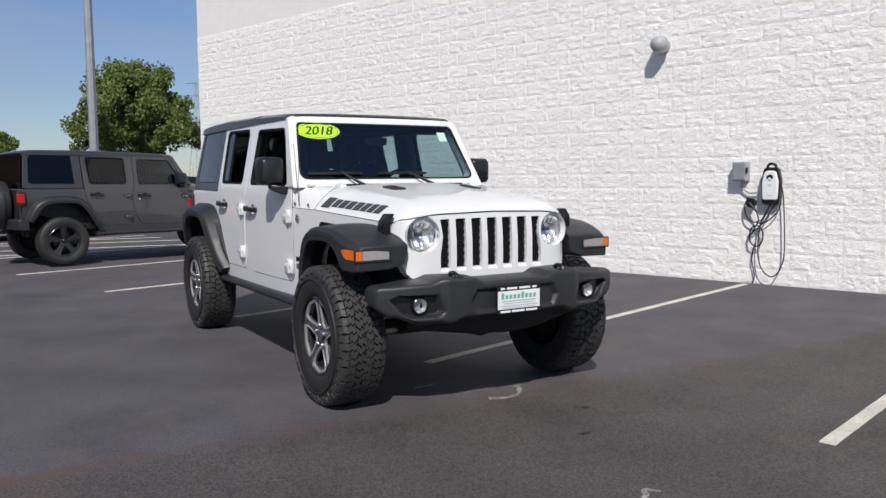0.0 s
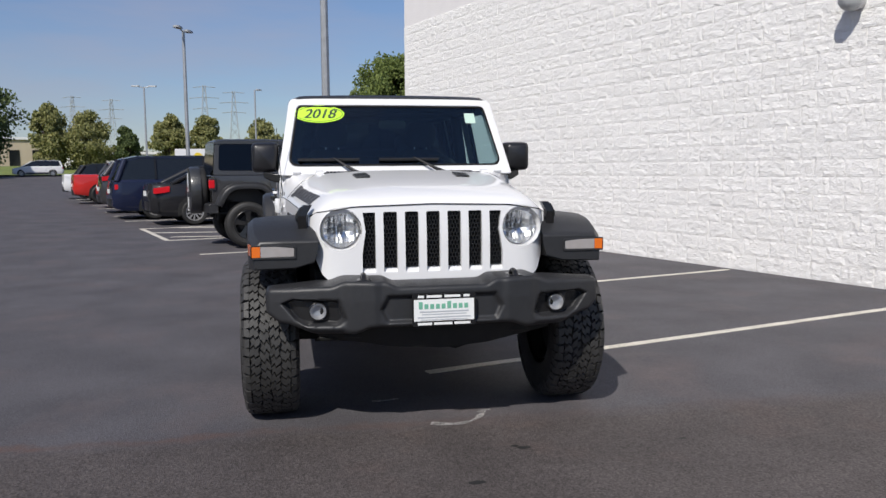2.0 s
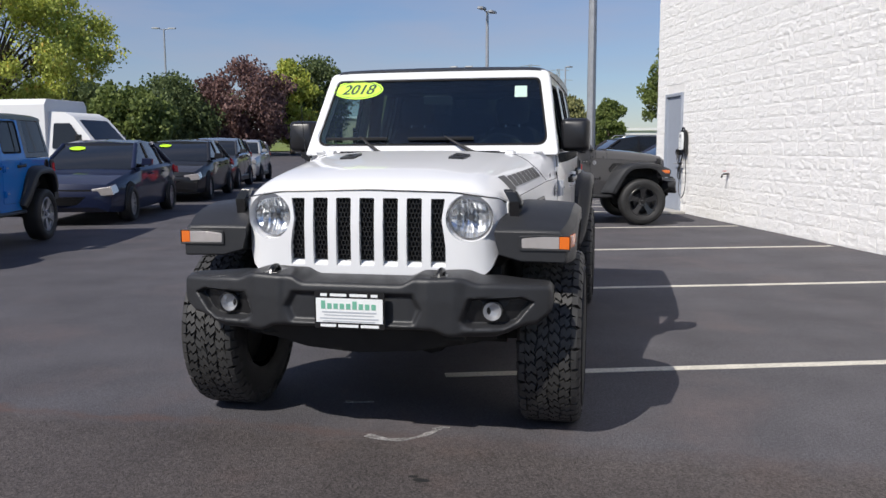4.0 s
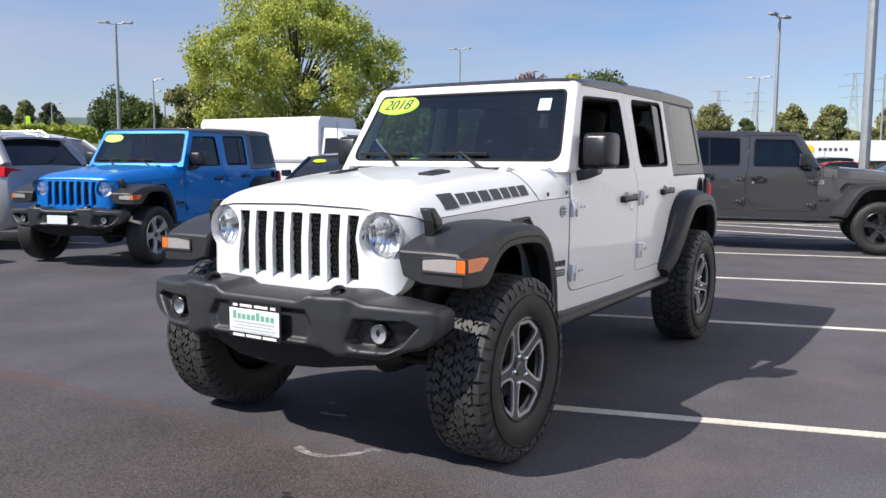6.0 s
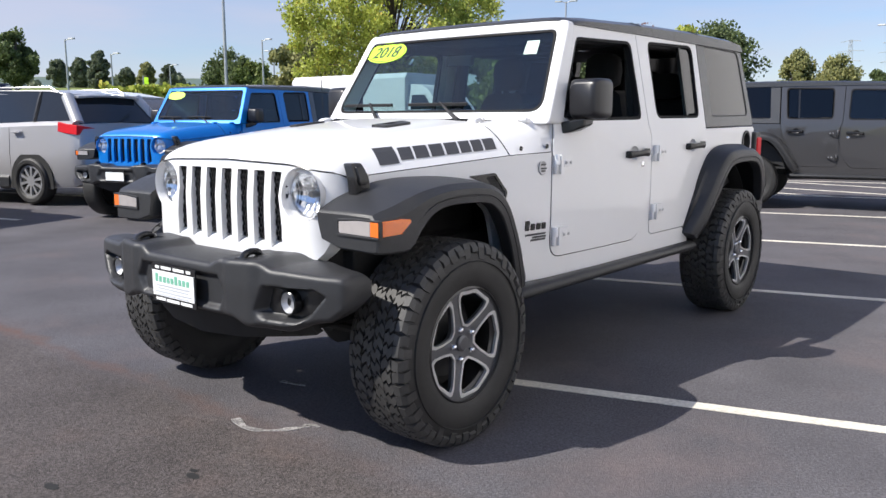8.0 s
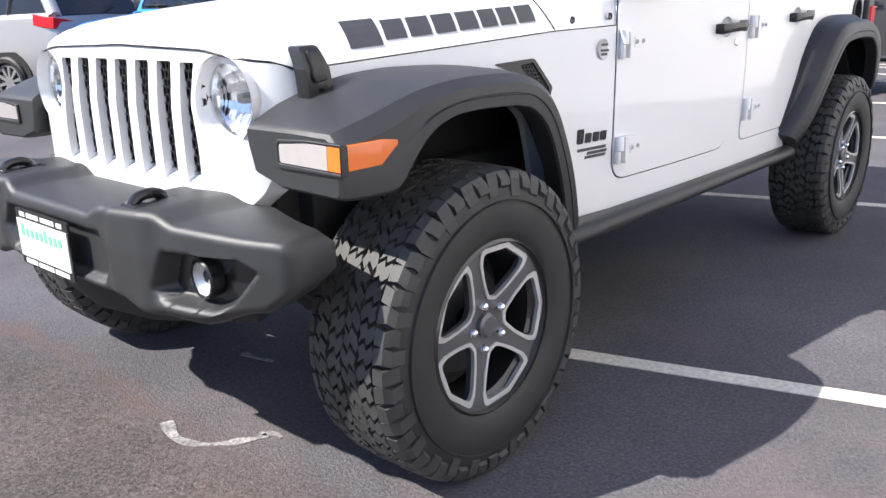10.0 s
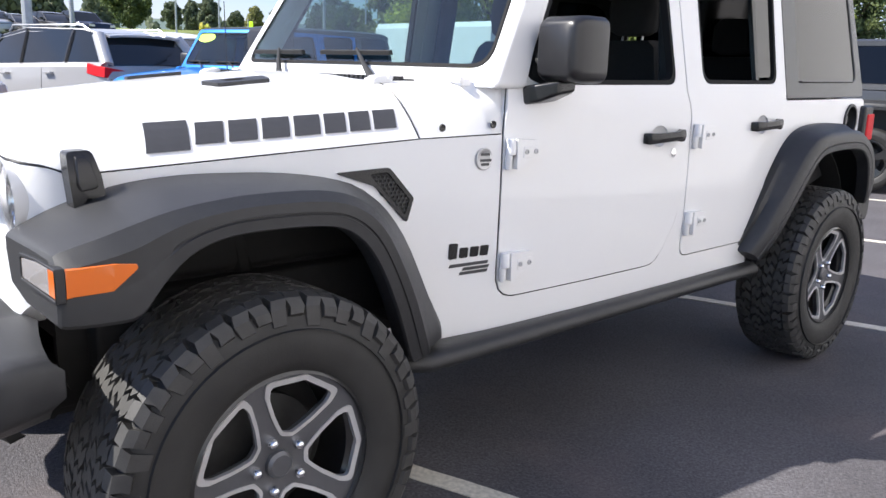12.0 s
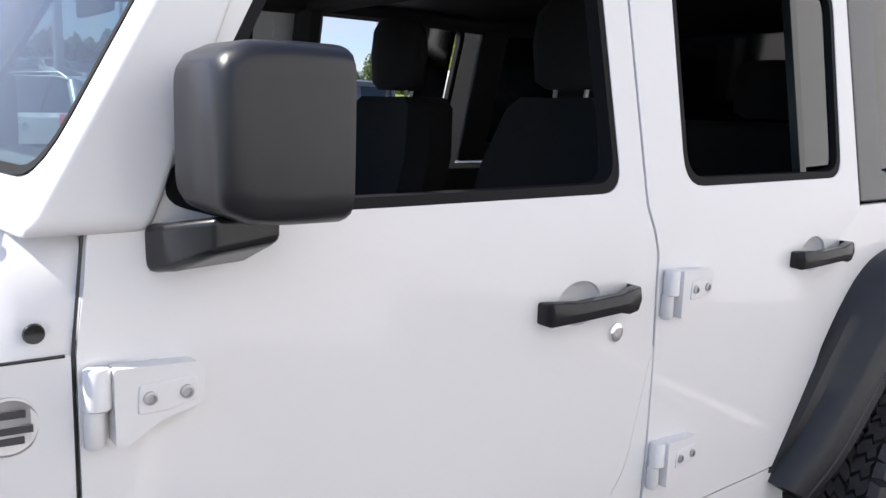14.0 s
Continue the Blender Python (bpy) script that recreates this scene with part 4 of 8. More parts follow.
def suv(label, paint, wheel_style, R, W, windows_open, sticker, drop=0.0, spare=True, steer=0.0, rim_r=0.247, detail=True, group=""):
    """A four-door off-road vehicle with upright grille, flat flares and a hard top; front axle at y = 0, its nose to -y."""
    root = tagged(empty("off_road_vehicle"), label, "car", group)
    body = empty("body")
    body.parent = root
    body.location.z = -drop
    shade = "tint" if windows_open else "smoked"
    P = lambda name, bm, mat, parent=body, lab="", **k: part(name, bm, mat, parent, lab, **k)

    # wheels
    first = wheel(wheel_style, R, W, rim_r, detail)
    first.parent = root
    first.matrix_basis = pose(0.820, -0.058, R - 0.004, 19, 0, steer)
    for m in (pose(-0.836, -0.058, R - 0.004, 0, 0, 180 + steer), pose(0.806, 3.01, R - 0.004, 40), pose(-0.806, 3.01, R - 0.004, 75, 0, 180)):
        copy_thing(first, m).parent = root

    # underbody, frame and axles
    P("floor_pan", box((-0.60, -0.35, 0.622), (0.60, 3.3, 0.80)), "under", bevel=0.01)
    for s in (-1, 1):
        P("frame_rail", box((s * 0.42 - 0.05, -0.62, 0.50), (s * 0.42 + 0.05, 3.5, 0.62)), "under", bevel=0.008)
    P("skid_plate", box((-0.40, -0.42, 0.45), (0.40, 0.50, 0.50)), "under", bevel=0.02)
    P("fuel_tank", box((-0.56, 1.0, 0.46), (0.36, 2.55, 0.62)), "under", bevel=0.04)
    P("sway_bar", tube([(-0.60, -0.46, 0.56), (-0.5, -0.50, 0.53), (0.5, -0.50, 0.53), (0.60, -0.46, 0.56)], 0.022, 8), "under")
    P("gearbox", box((-0.34, 0.5, 0.45), (0.34, 2.4, 0.60)), "under", bevel=0.03)
    P("engine_block", box((-0.55, -0.30, 0.80), (0.55, 0.5, 1.05)), "under", bevel=0.03)
    for y in (0.0, 3.015):
        ax = P("axle", tube([(-0.74, y, 0.43), (-0.2, y, 0.43), (0.2, y, 0.43), (0.74, y, 0.43)], 0.045, 10), "under")
        ax.location.z = drop + R - 0.43
    P("differential", lofted([[(0.2 + 0.12 * math.cos(a) * s, dy, 0.43 + 0.13 * math.sin(a) * s) for a in [k * math.tau / 12 for k in range(12)]] for dy, s in ((-0.14, 0.5), (-0.08, 1.0), (0.08, 1.0), (0.12, 0.5))]), "under")
    P("steering_link", tube([(-0.6, -0.18, 0.42), (0.6, -0.18, 0.42)], 0.02, 8), "under")
    for s in (-1, 1):
        P("shock_absorber", tube([(s * 0.56, 0.12, 0.40), (s * 0.52, 0.05, 0.95)], 0.03, 8), "under")
        well = sheet(rounded([(-0.42, 0.52), (-0.42, 1.02), (0.40, 1.02), (0.46, 0.52)], 0.15), [], 0.02, lambda a, b, d: Vector((s * (0.52 + d), a, b)))
        P("wheel_arch_liner", well, "under")
        well = sheet(rounded([(2.5, 0.52), (2.55, 1.05), (3.4, 1.05), (3.5, 0.52)], 0.15), [], 0.02, lambda a, b, d: Vector((s * (0.54 + d), a, b)))
        P("wheel_arch_liner", well, "under")

    # sides: cowl panel, sill, doors, rear quarter
    for s in (-1, 1):
        cowl = rounded([(-0.383, 0.90), (-0.383, 1.095), (-0.2, 1.111), (0.46, 1.150), (0.525, 1.156), (0.821, 1.162), (0.821, 0.635), (1.690, 0.635), (1.792, 0.79), (1.846, 1.02), (1.850, 1.02), (1.850, 0.642), (2.395, 0.642), (2.44, 0.530), (0.48, 0.530), (0.38, 0.90), (0.25, 1.01), (-0.25, 1.01), (-0.34, 0.90)],
                       [0.02, 0.01, 0, 0, 0, 0.004, 0.10, 0.12, 0.15, 0, 0, 0.06, 0.004, 0.01, 0.03, 0.1, 0.05, 0.05, 0.05])
        P("front_wing_panel", sheet(cowl, [], 0.02, on_side(s, 0.001), BELT_CUTS), paint, bevel=0.003)
        P("door_jamb", sheet([(0.80, 0.60), (0.80, 1.20), (2.655, 1.22), (2.60, 1.05), (2.42, 0.60)], [], 0.01, on_side(s, -0.020), BELT_CUTS), paint, smooth=0)
        P("inner_tub", sheet([(0.84, 0.565), (0.84, 1.24), (3.5, 1.24), (3.5, 0.9), (2.5, 0.62)], [], 0.02, lambda a, b, d: Vector((s * (0.70 - d), a, b))), "interior", smooth=0)
        step = [(x, z) for x, z in ((0.70, 0.538), (0.775, 0.540), (0.800, 0.542), (0.828, 0.536), (0.842, 0.520), (0.843, 0.504), (0.832, 0.490), (0.80, 0.482), (0.70, 0.484))]
        rings = [[(s * x, y, z) for x, z in step] for y in (0.44, 0.50, 2.40, 2.46)]
        rings[0] = [(s * (0.70 + (x - 0.70) * 0.6), 0.42, z) for x, z in step]
        P("side_step", lofted(rings), "plastic", smooth=50)

        # front door
        def cup_hole(y, z):
            return circle(y - 0.012, z + 0.002, 0.054, 24, 0.72)
        fd = rounded([(0.826, 0.640), (0.826, 1.16), (0.845, 1.30), (1.10, 1.80), (1.80, 1.815), (1.806, 1.29), (1.835, 1.20), (1.841, 1.02), (1.787, 0.793), (1.687, 0.640)],
                     [0.095, 0.03, 0.1, 0.05, 0.02, 0.05, 0.06, 0.05, 0.15, 0.115])
        fw = rounded([(0.925, 1.33), (1.16, 1.735), (1.735, 1.75), (1.742, 1.315), (1.0, 1.308)], [0.03, 0.05, 0.05, 0.05, 0.05])
        door_f = P("front_door", sheet(fd, [fw, cup_hole(1.645, 1.128)], 0.035, on_side(s, 0.004), BELT_CUTS), paint, bevel=0.003)
        fwi = rounded([(0.950, 1.337), (1.168, 1.719), (1.721, 1.734), (1.728, 1.332), (1.0, 1.323)], [0.03, 0.05, 0.05, 0.05, 0.05])
        part("window_seal", sheet(fw, [fwi], 0.03, on_side(s, 0.002), BELT_CUTS), "glass_band", door_f, "black rubber window seal")
        if not windows_open:
            part("window_pane", sheet(fwi, [], 0.004, on_side(s, -0.012), BELT_CUTS), "car_glass", door_f).visible_shadow = False
        # rear door
        rd = rounded([(1.855, 0.647), (1.848, 1.02), (1.842, 1.20), (1.813, 1.29), (1.807, 1.815), (2.655, 1.845), (2.63, 1.25), (2.60, 1.08), (2.50, 0.90), (2.40, 0.647)],
                     [0.055, 0.0, 0.06, 0.05, 0.02, 0.02, 0.06, 0.15, 0.10, 0.03])
        rw = rounded([(1.93, 1.32), (1.94, 1.765), (2.585, 1.78), (2.55, 1.325)], 0.06)
        door_r = P("rear_door", sheet(rd, [rw, cup_hole(2.43, 1.152)], 0.035, on_side(s, 0.004), BELT_CUTS), paint, bevel=0.003)
        rwi = rounded([(1.945, 1.336), (1.954, 1.749), (2.569, 1.764), (2.536, 1.340)], 0.052)
        part("window_seal", sheet(rw, [rwi], 0.03, on_side(s, 0.002), BELT_CUTS), "glass_band", door_r, "black rubber window seal")
        part("divider_bar", sheet([(2.375, 1.34), (2.395, 1.755), (2.42, 1.755), (2.40, 1.34)], [], 0.02, on_side(s, -0.004)), "gloss_black", door_r, "black divider bar")
        part("fixed_pane", sheet([(2.40, 1.35), (2.415, 1.752), (2.55, 1.752), (2.525, 1.355)], [], 0.004, on_side(s, -0.008), BELT_CUTS), shade, door_r, "tinted fixed pane")
        if not windows_open:
            part("window_pane", sheet([(1.957, 1.35), (1.965, 1.74), (2.39, 1.75), (2.375, 1.35)], [], 0.004, on_side(s, -0.012), BELT_CUTS), shade, door_r).visible_shadow = False
        for dr, (hy, hz), keyed in ((door_f, (1.645, 1.128), True), (door_r, (2.43, 1.152), False)):
            cup = [[(s * (side_x(hy, hz) + dep), hy - 0.012 + f * (y - hy + 0.012), hz + f * (z - hz)) for y, z in cup_hole(hy, hz)] for f, dep in ((1.03, -0.002), (0.86, -0.010), (0.6, -0.018), (0.01, -0.021))]
            part("handle_cup", lofted(cup, caps=False), paint, dr, smooth=60)
            pull = [(-0.112, 0.0, 0.034), (-0.102, 0.02, 0.042), (-0.05, 0.034, 0.034), (0.05, 0.036, 0.034), (0.07, 0.038, 0.044), (0.102, 0.03, 0.044), (0.114, 0.0, 0.038)]
            rings = []
            for dy, dx, hh in pull:
                x0 = side_x(hy + dy, hz) + dx
                z0 = hz + 0.004 * (dy / 0.1)
                rings.append([(s * (x0 + 0.012), hy + dy, z0 + hh * 0.5), (s * (x0 + 0.016), hy + dy, z0), (s * (x0 + 0.010), hy + dy, z0 - hh * 0.5), (s * (x0 - 0.010), hy + dy, z0 - hh * 0.45), (s * (x0 - 0.010), hy + dy, z0 + hh * 0.5)])
            part("handle", lofted(rings), "gloss_black", dr, "black pull handle", smooth=40, bevel=0.003)
            if keyed:
                part("key_lock", lofted([[(s * (side_x(hy, hz) + dx), hy + 0.085 + r * math.cos(a), hz - 0.062 + r * math.sin(a)) for a in [k * math.tau / 18 for k in range(18)]] for dx, r in ((0.0, 0.017), (0.01, 0.017), (0.012, 0.013), (0.011, 0.004))]), "chrome", dr, "chrome key lock")
        for dr, y0, zs in ((door_f, 0.83, (1.10, 0.745)), (door_r, 1.855, (1.122, 0.78))):
            for hz in zs:
                x0 = side_x(y0 + 0.05, hz) + 0.004
                plate = rounded([(0.027, -0.046), (0.027, 0.047), (0.06, 0.045), (0.124, 0.041), (0.136, 0.031), (0.132, -0.010), (0.118, -0.016), (0.082, -0.022), (0.042, -0.045)], 0.005)
                hinge = part("hinge", sheet(plate, [], 0.028, lambda a, b, d: Vector((s * (side_x(y0 + a, hz) + 0.034 - 0.085 * max(0.0, a - 0.04) - d), y0 + a, hz + b)), [("a", 0.04), ("a", 0.08)]), paint, dr, "painted exposed hinge", bevel=0.004)
                part("knuckle", tube([(s * (x0 + 0.013), y0 + 0.013, hz + dz) for dz in (-0.002, 0.0, 0.044, 0.047)], [0.013, 0.0155, 0.0155, 0.013], 14), paint, hinge, smooth=40)
                part("hinge_pin", tube([(s * (x0 + 0.009), y0 + 0.009, hz + dz) for dz in (-0.047, -0.044, 0.0)], [0.010, 0.0122, 0.0122], 12), paint, hinge, smooth=40)
                lift = lambda a: side_x(y0 + a, hz) + 0.034 - 0.085 * max(0.0, a - 0.04)
                part("bolt_pad", sheet(rounded([(0.052, -0.012), (0.054, 0.024), (0.124, 0.024), (0.126, -0.004), (0.09, -0.012)], 0.006), [], 0.006, lambda a, b, d: Vector((s * (lift(a) + 0.0022 - d), y0 + a, hz + b)), [("a", 0.08)]), paint, hinge, bevel=0.0015)
                for dy in (0.066, 0.110):
                    part("bolt", lofted([[(s * (lift(dy) + dx), y0 + dy + r * math.cos(a), hz + 0.007 + r * math.sin(a)) for a in [k * math.tau / 14 for k in range(14)]] for dx, r in ((0.0, 0.0085), (0.006, 0.008), (0.0065, 0.0055), (0.003, 0.0045))]), "rim_silver", hinge, smooth=40)
        # dark rubber in the shut line ahead of the front door
        rim = [(1.839, 1.00), (1.815, 0.905), (1.775, 0.775), (1.728, 0.695), (1.70, 0.660), (1.66, 0.640), (1.60, 0.637), (1.30, 0.6375), (0.95, 0.6375), (0.905, 0.6385), (0.868, 0.648), (0.842, 0.668), (0.828, 0.70), (0.8245, 0.745), (0.8245, 0.80), (0.8245, 1.0), (0.8250, 1.16), (0.8430, 1.30), (0.950, 1.510), (1.090, 1.785)]
        P("door_seal", tube([(s * (side_x(y, z) + 0.0005), y - 0.002, z) for y, z in rim], 0.0021, 6), "gloss_black", lab="dark rubber door seal")
        # black liner over the rear wheel
        hoop = [(3.01 + 0.50 * math.cos(radians(a)), 0.41 + 0.635 * math.sin(radians(a))) for a in range(8, 173, 12)]
        P("wheel_arch_liner", lofted([[(s * 0.55, y, z), (s * 0.79, y, z), (s * 0.79, y, z + 0.008), (s * 0.55, y, z + 0.008)] for y, z in hoop]), "under", smooth=40)
        # rear quarter
        rq = rounded([(2.636, 1.255), (3.56, 1.262), (3.58, 0.80), (3.515, 0.80), (3.455, 0.97), (3.30, 1.07), (2.86, 1.08), (2.72, 1.0), (2.60, 0.88), (2.45, 0.60), (2.405, 0.64), (2.506, 0.90), (2.606, 1.08)],
                     [0.01, 0.03, 0.03, 0, 0, 0, 0, 0, 0, 0, 0.0, 0.05, 0.1])
        filler = circle(3.392, 1.152, 0.070, 28)
        P("rear_quarter_panel", sheet(rq, [filler] if s > 0 else [], 0.02, on_side(s), BELT_CUTS), paint, bevel=0.004)
        if s > 0:
            ring_f = P("fuel_filler", sheet(circle(3.392, 1.152, 0.084, 32), [circle(3.392, 1.152, 0.068, 28)], 0.016, on_side(s, 0.009)), "plastic", lab="black recessed fuel filler", bevel=0.004)
            part("filler_bowl", lofted([[(s * (side_x(3.392, 1.15) - dx), 3.392 + r * math.cos(a), 1.152 + r * math.sin(a)) for a in [k * math.tau / 28 for k in range(28)]] for dx, r in ((0.0, 0.0695), (0.030, 0.062), (0.040, 0.030), (0.040, 0.001))], caps=False), "under", ring_f, smooth=40)
            part("filler_cap", lofted([[(s * (side_x(3.392, 1.15) - dx), 3.392 + r * math.cos(a), 1.146 + r * math.sin(a)) for a in [k * math.tau / 20 for k in range(20)]] for dx, r in ((0.040, 0.034), (0.016, 0.032), (0.013, 0.026))]), "gloss_black", ring_f, smooth=40)
        # hard top side with its window
        ht = rounded([(2.667, 1.845), (2.644, 1.262), (3.56, 1.268), (3.50, 1.84)], [0.0, 0.01, 0.04, 0.06])
        hw = rounded([(2.775, 1.335), (2.80, 1.79), (3.435, 1.79), (3.47, 1.345)], [0.01, 0.02, 0.07, 0.05])
        top_side = P("hard_top_side", sheet(ht, [hw], 0.03, on_side(s, 0.0), BELT_CUTS), "top", bevel=0.006)
        part("quarter_window", sheet(hw, [], 0.006, on_side(s, -0.007), BELT_CUTS), shade, top_side, "dark tinted quarter window")
        part("window_gap", tube([(s * (side_x(y, 1.338) - 0.001), y, 1.3385 + 0.009 * (y - 2.80)) for y in (2.80, 3.0, 3.2, 3.42)], 0.0045, 6), "gloss_black", top_side, "black gap under the quarter window")

        # flares
        fl = P("front_flare", front_flare(s), "plastic", smooth=24)
        rear = arch([(2.36, 0.60, 0.08, 0.86, 0.70), (2.42, 0.70, 0.09, 0.895, 0.72), (2.505, 0.84, 0.088, 0.92, 0.72), (2.608, 0.98, 0.085, 0.935, 0.72), (2.705, 1.066, 0.082, 0.94, 0.72), (2.82, 1.103, 0.082, 0.942, 0.72), (3.0, 1.113, 0.082, 0.942, 0.72),
                     (3.2, 1.104, 0.082, 0.942, 0.72), (3.33, 1.055, 0.085, 0.94, 0.72), (3.42, 0.97, 0.09, 0.935, 0.72), (3.49, 0.84, 0.09, 0.92, 0.72), (3.52, 0.76, 0.08, 0.90, 0.72)])
        P("rear_flare", flare_loft(rear, s), "plastic", smooth=42)
        # lamp in the flare's nose
        lamp = rounded([(0.705, 0.905), (0.705, 0.948), (0.80, 0.957), (0.868, 0.957), (0.868, 0.903)], [0.008, 0.008, 0.008, 0.002, 0.002])
        corner = rounded([(0.869, 0.903), (0.869, 0.957), (0.9125, 0.957), (0.9125, 0.902)], 0.003)
        turn = P("turn_lamp", sheet(lamp, [], 0.04, lambda a, b, d: Vector((s * a, -0.525 + d, b))), "clear_lens", fl, "clear front lamp lens", bevel=0.006)
        rim_out = rounded([(0.694, 0.893), (0.694, 0.957), (0.80, 0.964), (0.9145, 0.963), (0.9145, 0.894)], [0.010, 0.010, 0.01, 0.003, 0.003])
        part("lamp_bezel", sheet(rim_out, [rounded([(0.704, 0.904), (0.704, 0.949), (0.80, 0.958), (0.913, 0.958), (0.913, 0.901)], 0.006)], 0.02, lambda a, b, d: Vector((s * a, -0.5275 + d, b))), "plastic", turn, "black rim round the lamp", bevel=0.003)
        amber = rounded([(-0.5235, 0.902), (-0.5235, 0.957), (-0.42, 0.963), (-0.378, 0.958), (-0.376, 0.948), (-0.425, 0.908)], 0.005)
        split = sheet(amber, [], 0.03, lambda a, b, d: Vector((s * (0.909 + 0.026 * min(1.0, max(0.0, (a + 0.50) / 0.09)) - d), a, b)))
        part("side_lens", split, "amber", turn, "amber side lens", bevel=0.004)
        part("corner_lens", sheet(corner, [], 0.03, lambda a, b, d: Vector((s * a, -0.525 + d, b))), "amber", turn, "amber corner lens", bevel=0.003)
        # hood latch
        lx, ly, lz = 0.645, -0.40, 1.10
        def hug(a, b, d):
            return Vector((s * (lx + 0.036 - 0.5 * max(0.0, b - 1.10) * (1 + 3 * max(0.0, b - 1.10)) + 0.10 * (a - ly) - d), a, b))
        latch = P("hood_latch", sheet(rounded([(-0.412, 1.100), (-0.406, 1.152), (-0.354, 1.154), (-0.336, 1.040), (-0.344, 1.014), (-0.404, 1.016)], 0.014), [circle(-0.372, 1.044, 0.010, 12)], 0.042, hug, [("b", 1.10), ("b", 1.13), ("b", 1.15)]), "gloss_black", lab="black rubber hood latch", bevel=0.008)
        part("strap", sheet(rounded([(-0.398, 1.085), (-0.394, 1.143), (-0.366, 1.144), (-0.356, 1.075), (-0.392, 1.068)], 0.008), [], 0.016, lambda a, b, d: hug(a, b, d - 0.010), [("b", 1.10), ("b", 1.13)]), "gloss_black", latch, bevel=0.004)
        # wing vent
        v_out = rounded([(0.25, 1.070), (0.42, 1.078), (0.502, 0.988), (0.480, 0.918), (0.375, 1.028)], [0.004, 0.02, 0.012, 0.006, 0.05])
        v_in = rounded([(0.355, 1.062), (0.414, 1.066), (0.488, 0.985), (0.473, 0.940), (0.392, 1.024)], [0.006, 0.014, 0.008, 0.005, 0.03])
        vent = P("wing_vent", sheet(v_out, [v_in], 0.014, on_side(s, 0.010)), "gloss_black", lab="black wing vent with a honeycomb mesh", smooth=30, bevel=0.003)
        part("vent_floor", sheet(v_in, [], 0.004, on_side(s, 0.003)), "under", vent, smooth=0)
        if detail:
            comb = bmesh.new()
            at = on_side(s, 0.007)
            for r in range(11):
                for q in range(12):
                    a, b = 0.345 + 0.0135 * q + (0.00675 if r % 2 else 0.0), 0.935 + 0.0118 * r
                    if not (1.062 > b > 1.012 - 0.98 * (a - 0.392) and b < 1.064 - 1.10 * max(0.0, a - 0.414) and 0.352 < a < 0.486):
                        continue
                    o = [(a + 0.0078 * math.cos(w), b + 0.0078 * math.sin(w)) for w in [radians(30 + 60 * k) for k in range(6)]]
                    n = [(a + 0.0054 * math.cos(w), b + 0.0054 * math.sin(w)) for w in [radians(30 + 60 * k) for k in range(6)]]
                    vo, vi, vb = ([comb.verts.new(at(x, z, d)) for x, z in loop] for loop, d in ((o, 0.0), (n, 0.0), (n, 0.006)))
                    for k in range(6):
                        comb.faces.new((vo[k - 1], vo[k], vi[k], vi[k - 1]))
                        comb.faces.new((vi[k - 1], vi[k], vb[k], vb[k - 1]))
            part("honeycomb", comb, "plastic", vent, smooth=0)
        # badges and bolts
        for y, z in ((0.60, 1.183), (0.785, 1.19)):
            P("cowl_bolt", lofted([[(s * (side_x(y, z) + dx), y + r * math.cos(a), z + r * math.sin(a)) for a in [k * math.tau / 14 for k in range(14)]] for dx, r in ((0.0, 0.012), (0.004, 0.011), (0.002, 0.007))]), "gloss_black")
        badge = P("round_badge", lofted([[(s * (side_x(0.755, 1.088) + dx), 0.755 + r * math.cos(a), 1.088 + r * math.sin(a)) for a in [k * math.tau / 28 for k in range(28)]] for dx, r in ((0.0, 0.034), (0.004, 0.034), (0.005, 0.031), (0.004, 0.029))]), "rim_silver", lab="round chrome badge")
        for k, (dz, wy) in enumerate(((0.014, 0.017), (-0.004, 0.024), (-0.016, 0.015))):
            part("badge_bar", sheet([(0.755 - wy, 1.088 + dz - 0.004), (0.755 + wy, 1.088 + dz - 0.004), (0.755 + wy, 1.088 + dz + 0.004), (0.755 - wy, 1.088 + dz + 0.004)], [], 0.002, on_side(s, 0.0065)), "decal", badge, smooth=0)
        emblem_y = (0.650, 0.690, 0.730, 0.768)
        for y in emblem_y:
            P("emblem_bar", sheet(rounded([(y - 0.015, 0.790), (y + 0.015, 0.790), (y + 0.018, 0.822 if y > 0.66 else 0.838), (y - 0.012, 0.822 if y > 0.66 else 0.838)], 0.006), [], 0.005, on_side(s, 0.005)), "gloss_black")
        for y0, y1, z in ((0.640, 0.785, 0.768), (0.690, 0.79, 0.754), (0.680, 0.785, 0.741)):
            P("emblem_bar", sheet([(y0, z - 0.005), (y1, z - 0.005), (y1 + 0.004, z + 0.005), (y0 + 0.004, z + 0.005)], [], 0.003, on_side(s, 0.003)), "decal", smooth=0)
        # mirror
        foot = [[(s * x, y, z) for x, y, z in ring] for ring in (
            ((0.765, 0.905, 1.245), (0.765, 0.905, 1.305), (0.765, 1.015, 1.302), (0.765, 1.015, 1.250)),
            ((0.82, 0.915, 1.255), (0.82, 0.915, 1.313), (0.82, 1.018, 1.313), (0.82, 1.018, 1.262)),
            ((0.88, 0.95, 1.282), (0.88, 0.95, 1.325), (0.88, 1.03, 1.325), (0.88, 1.03, 1.292)))]
        mirror = P("mirror", lofted(foot), "gloss_black", door_f, "black door mirror on its foot", smooth=30, bevel=0.010)
        shell = []
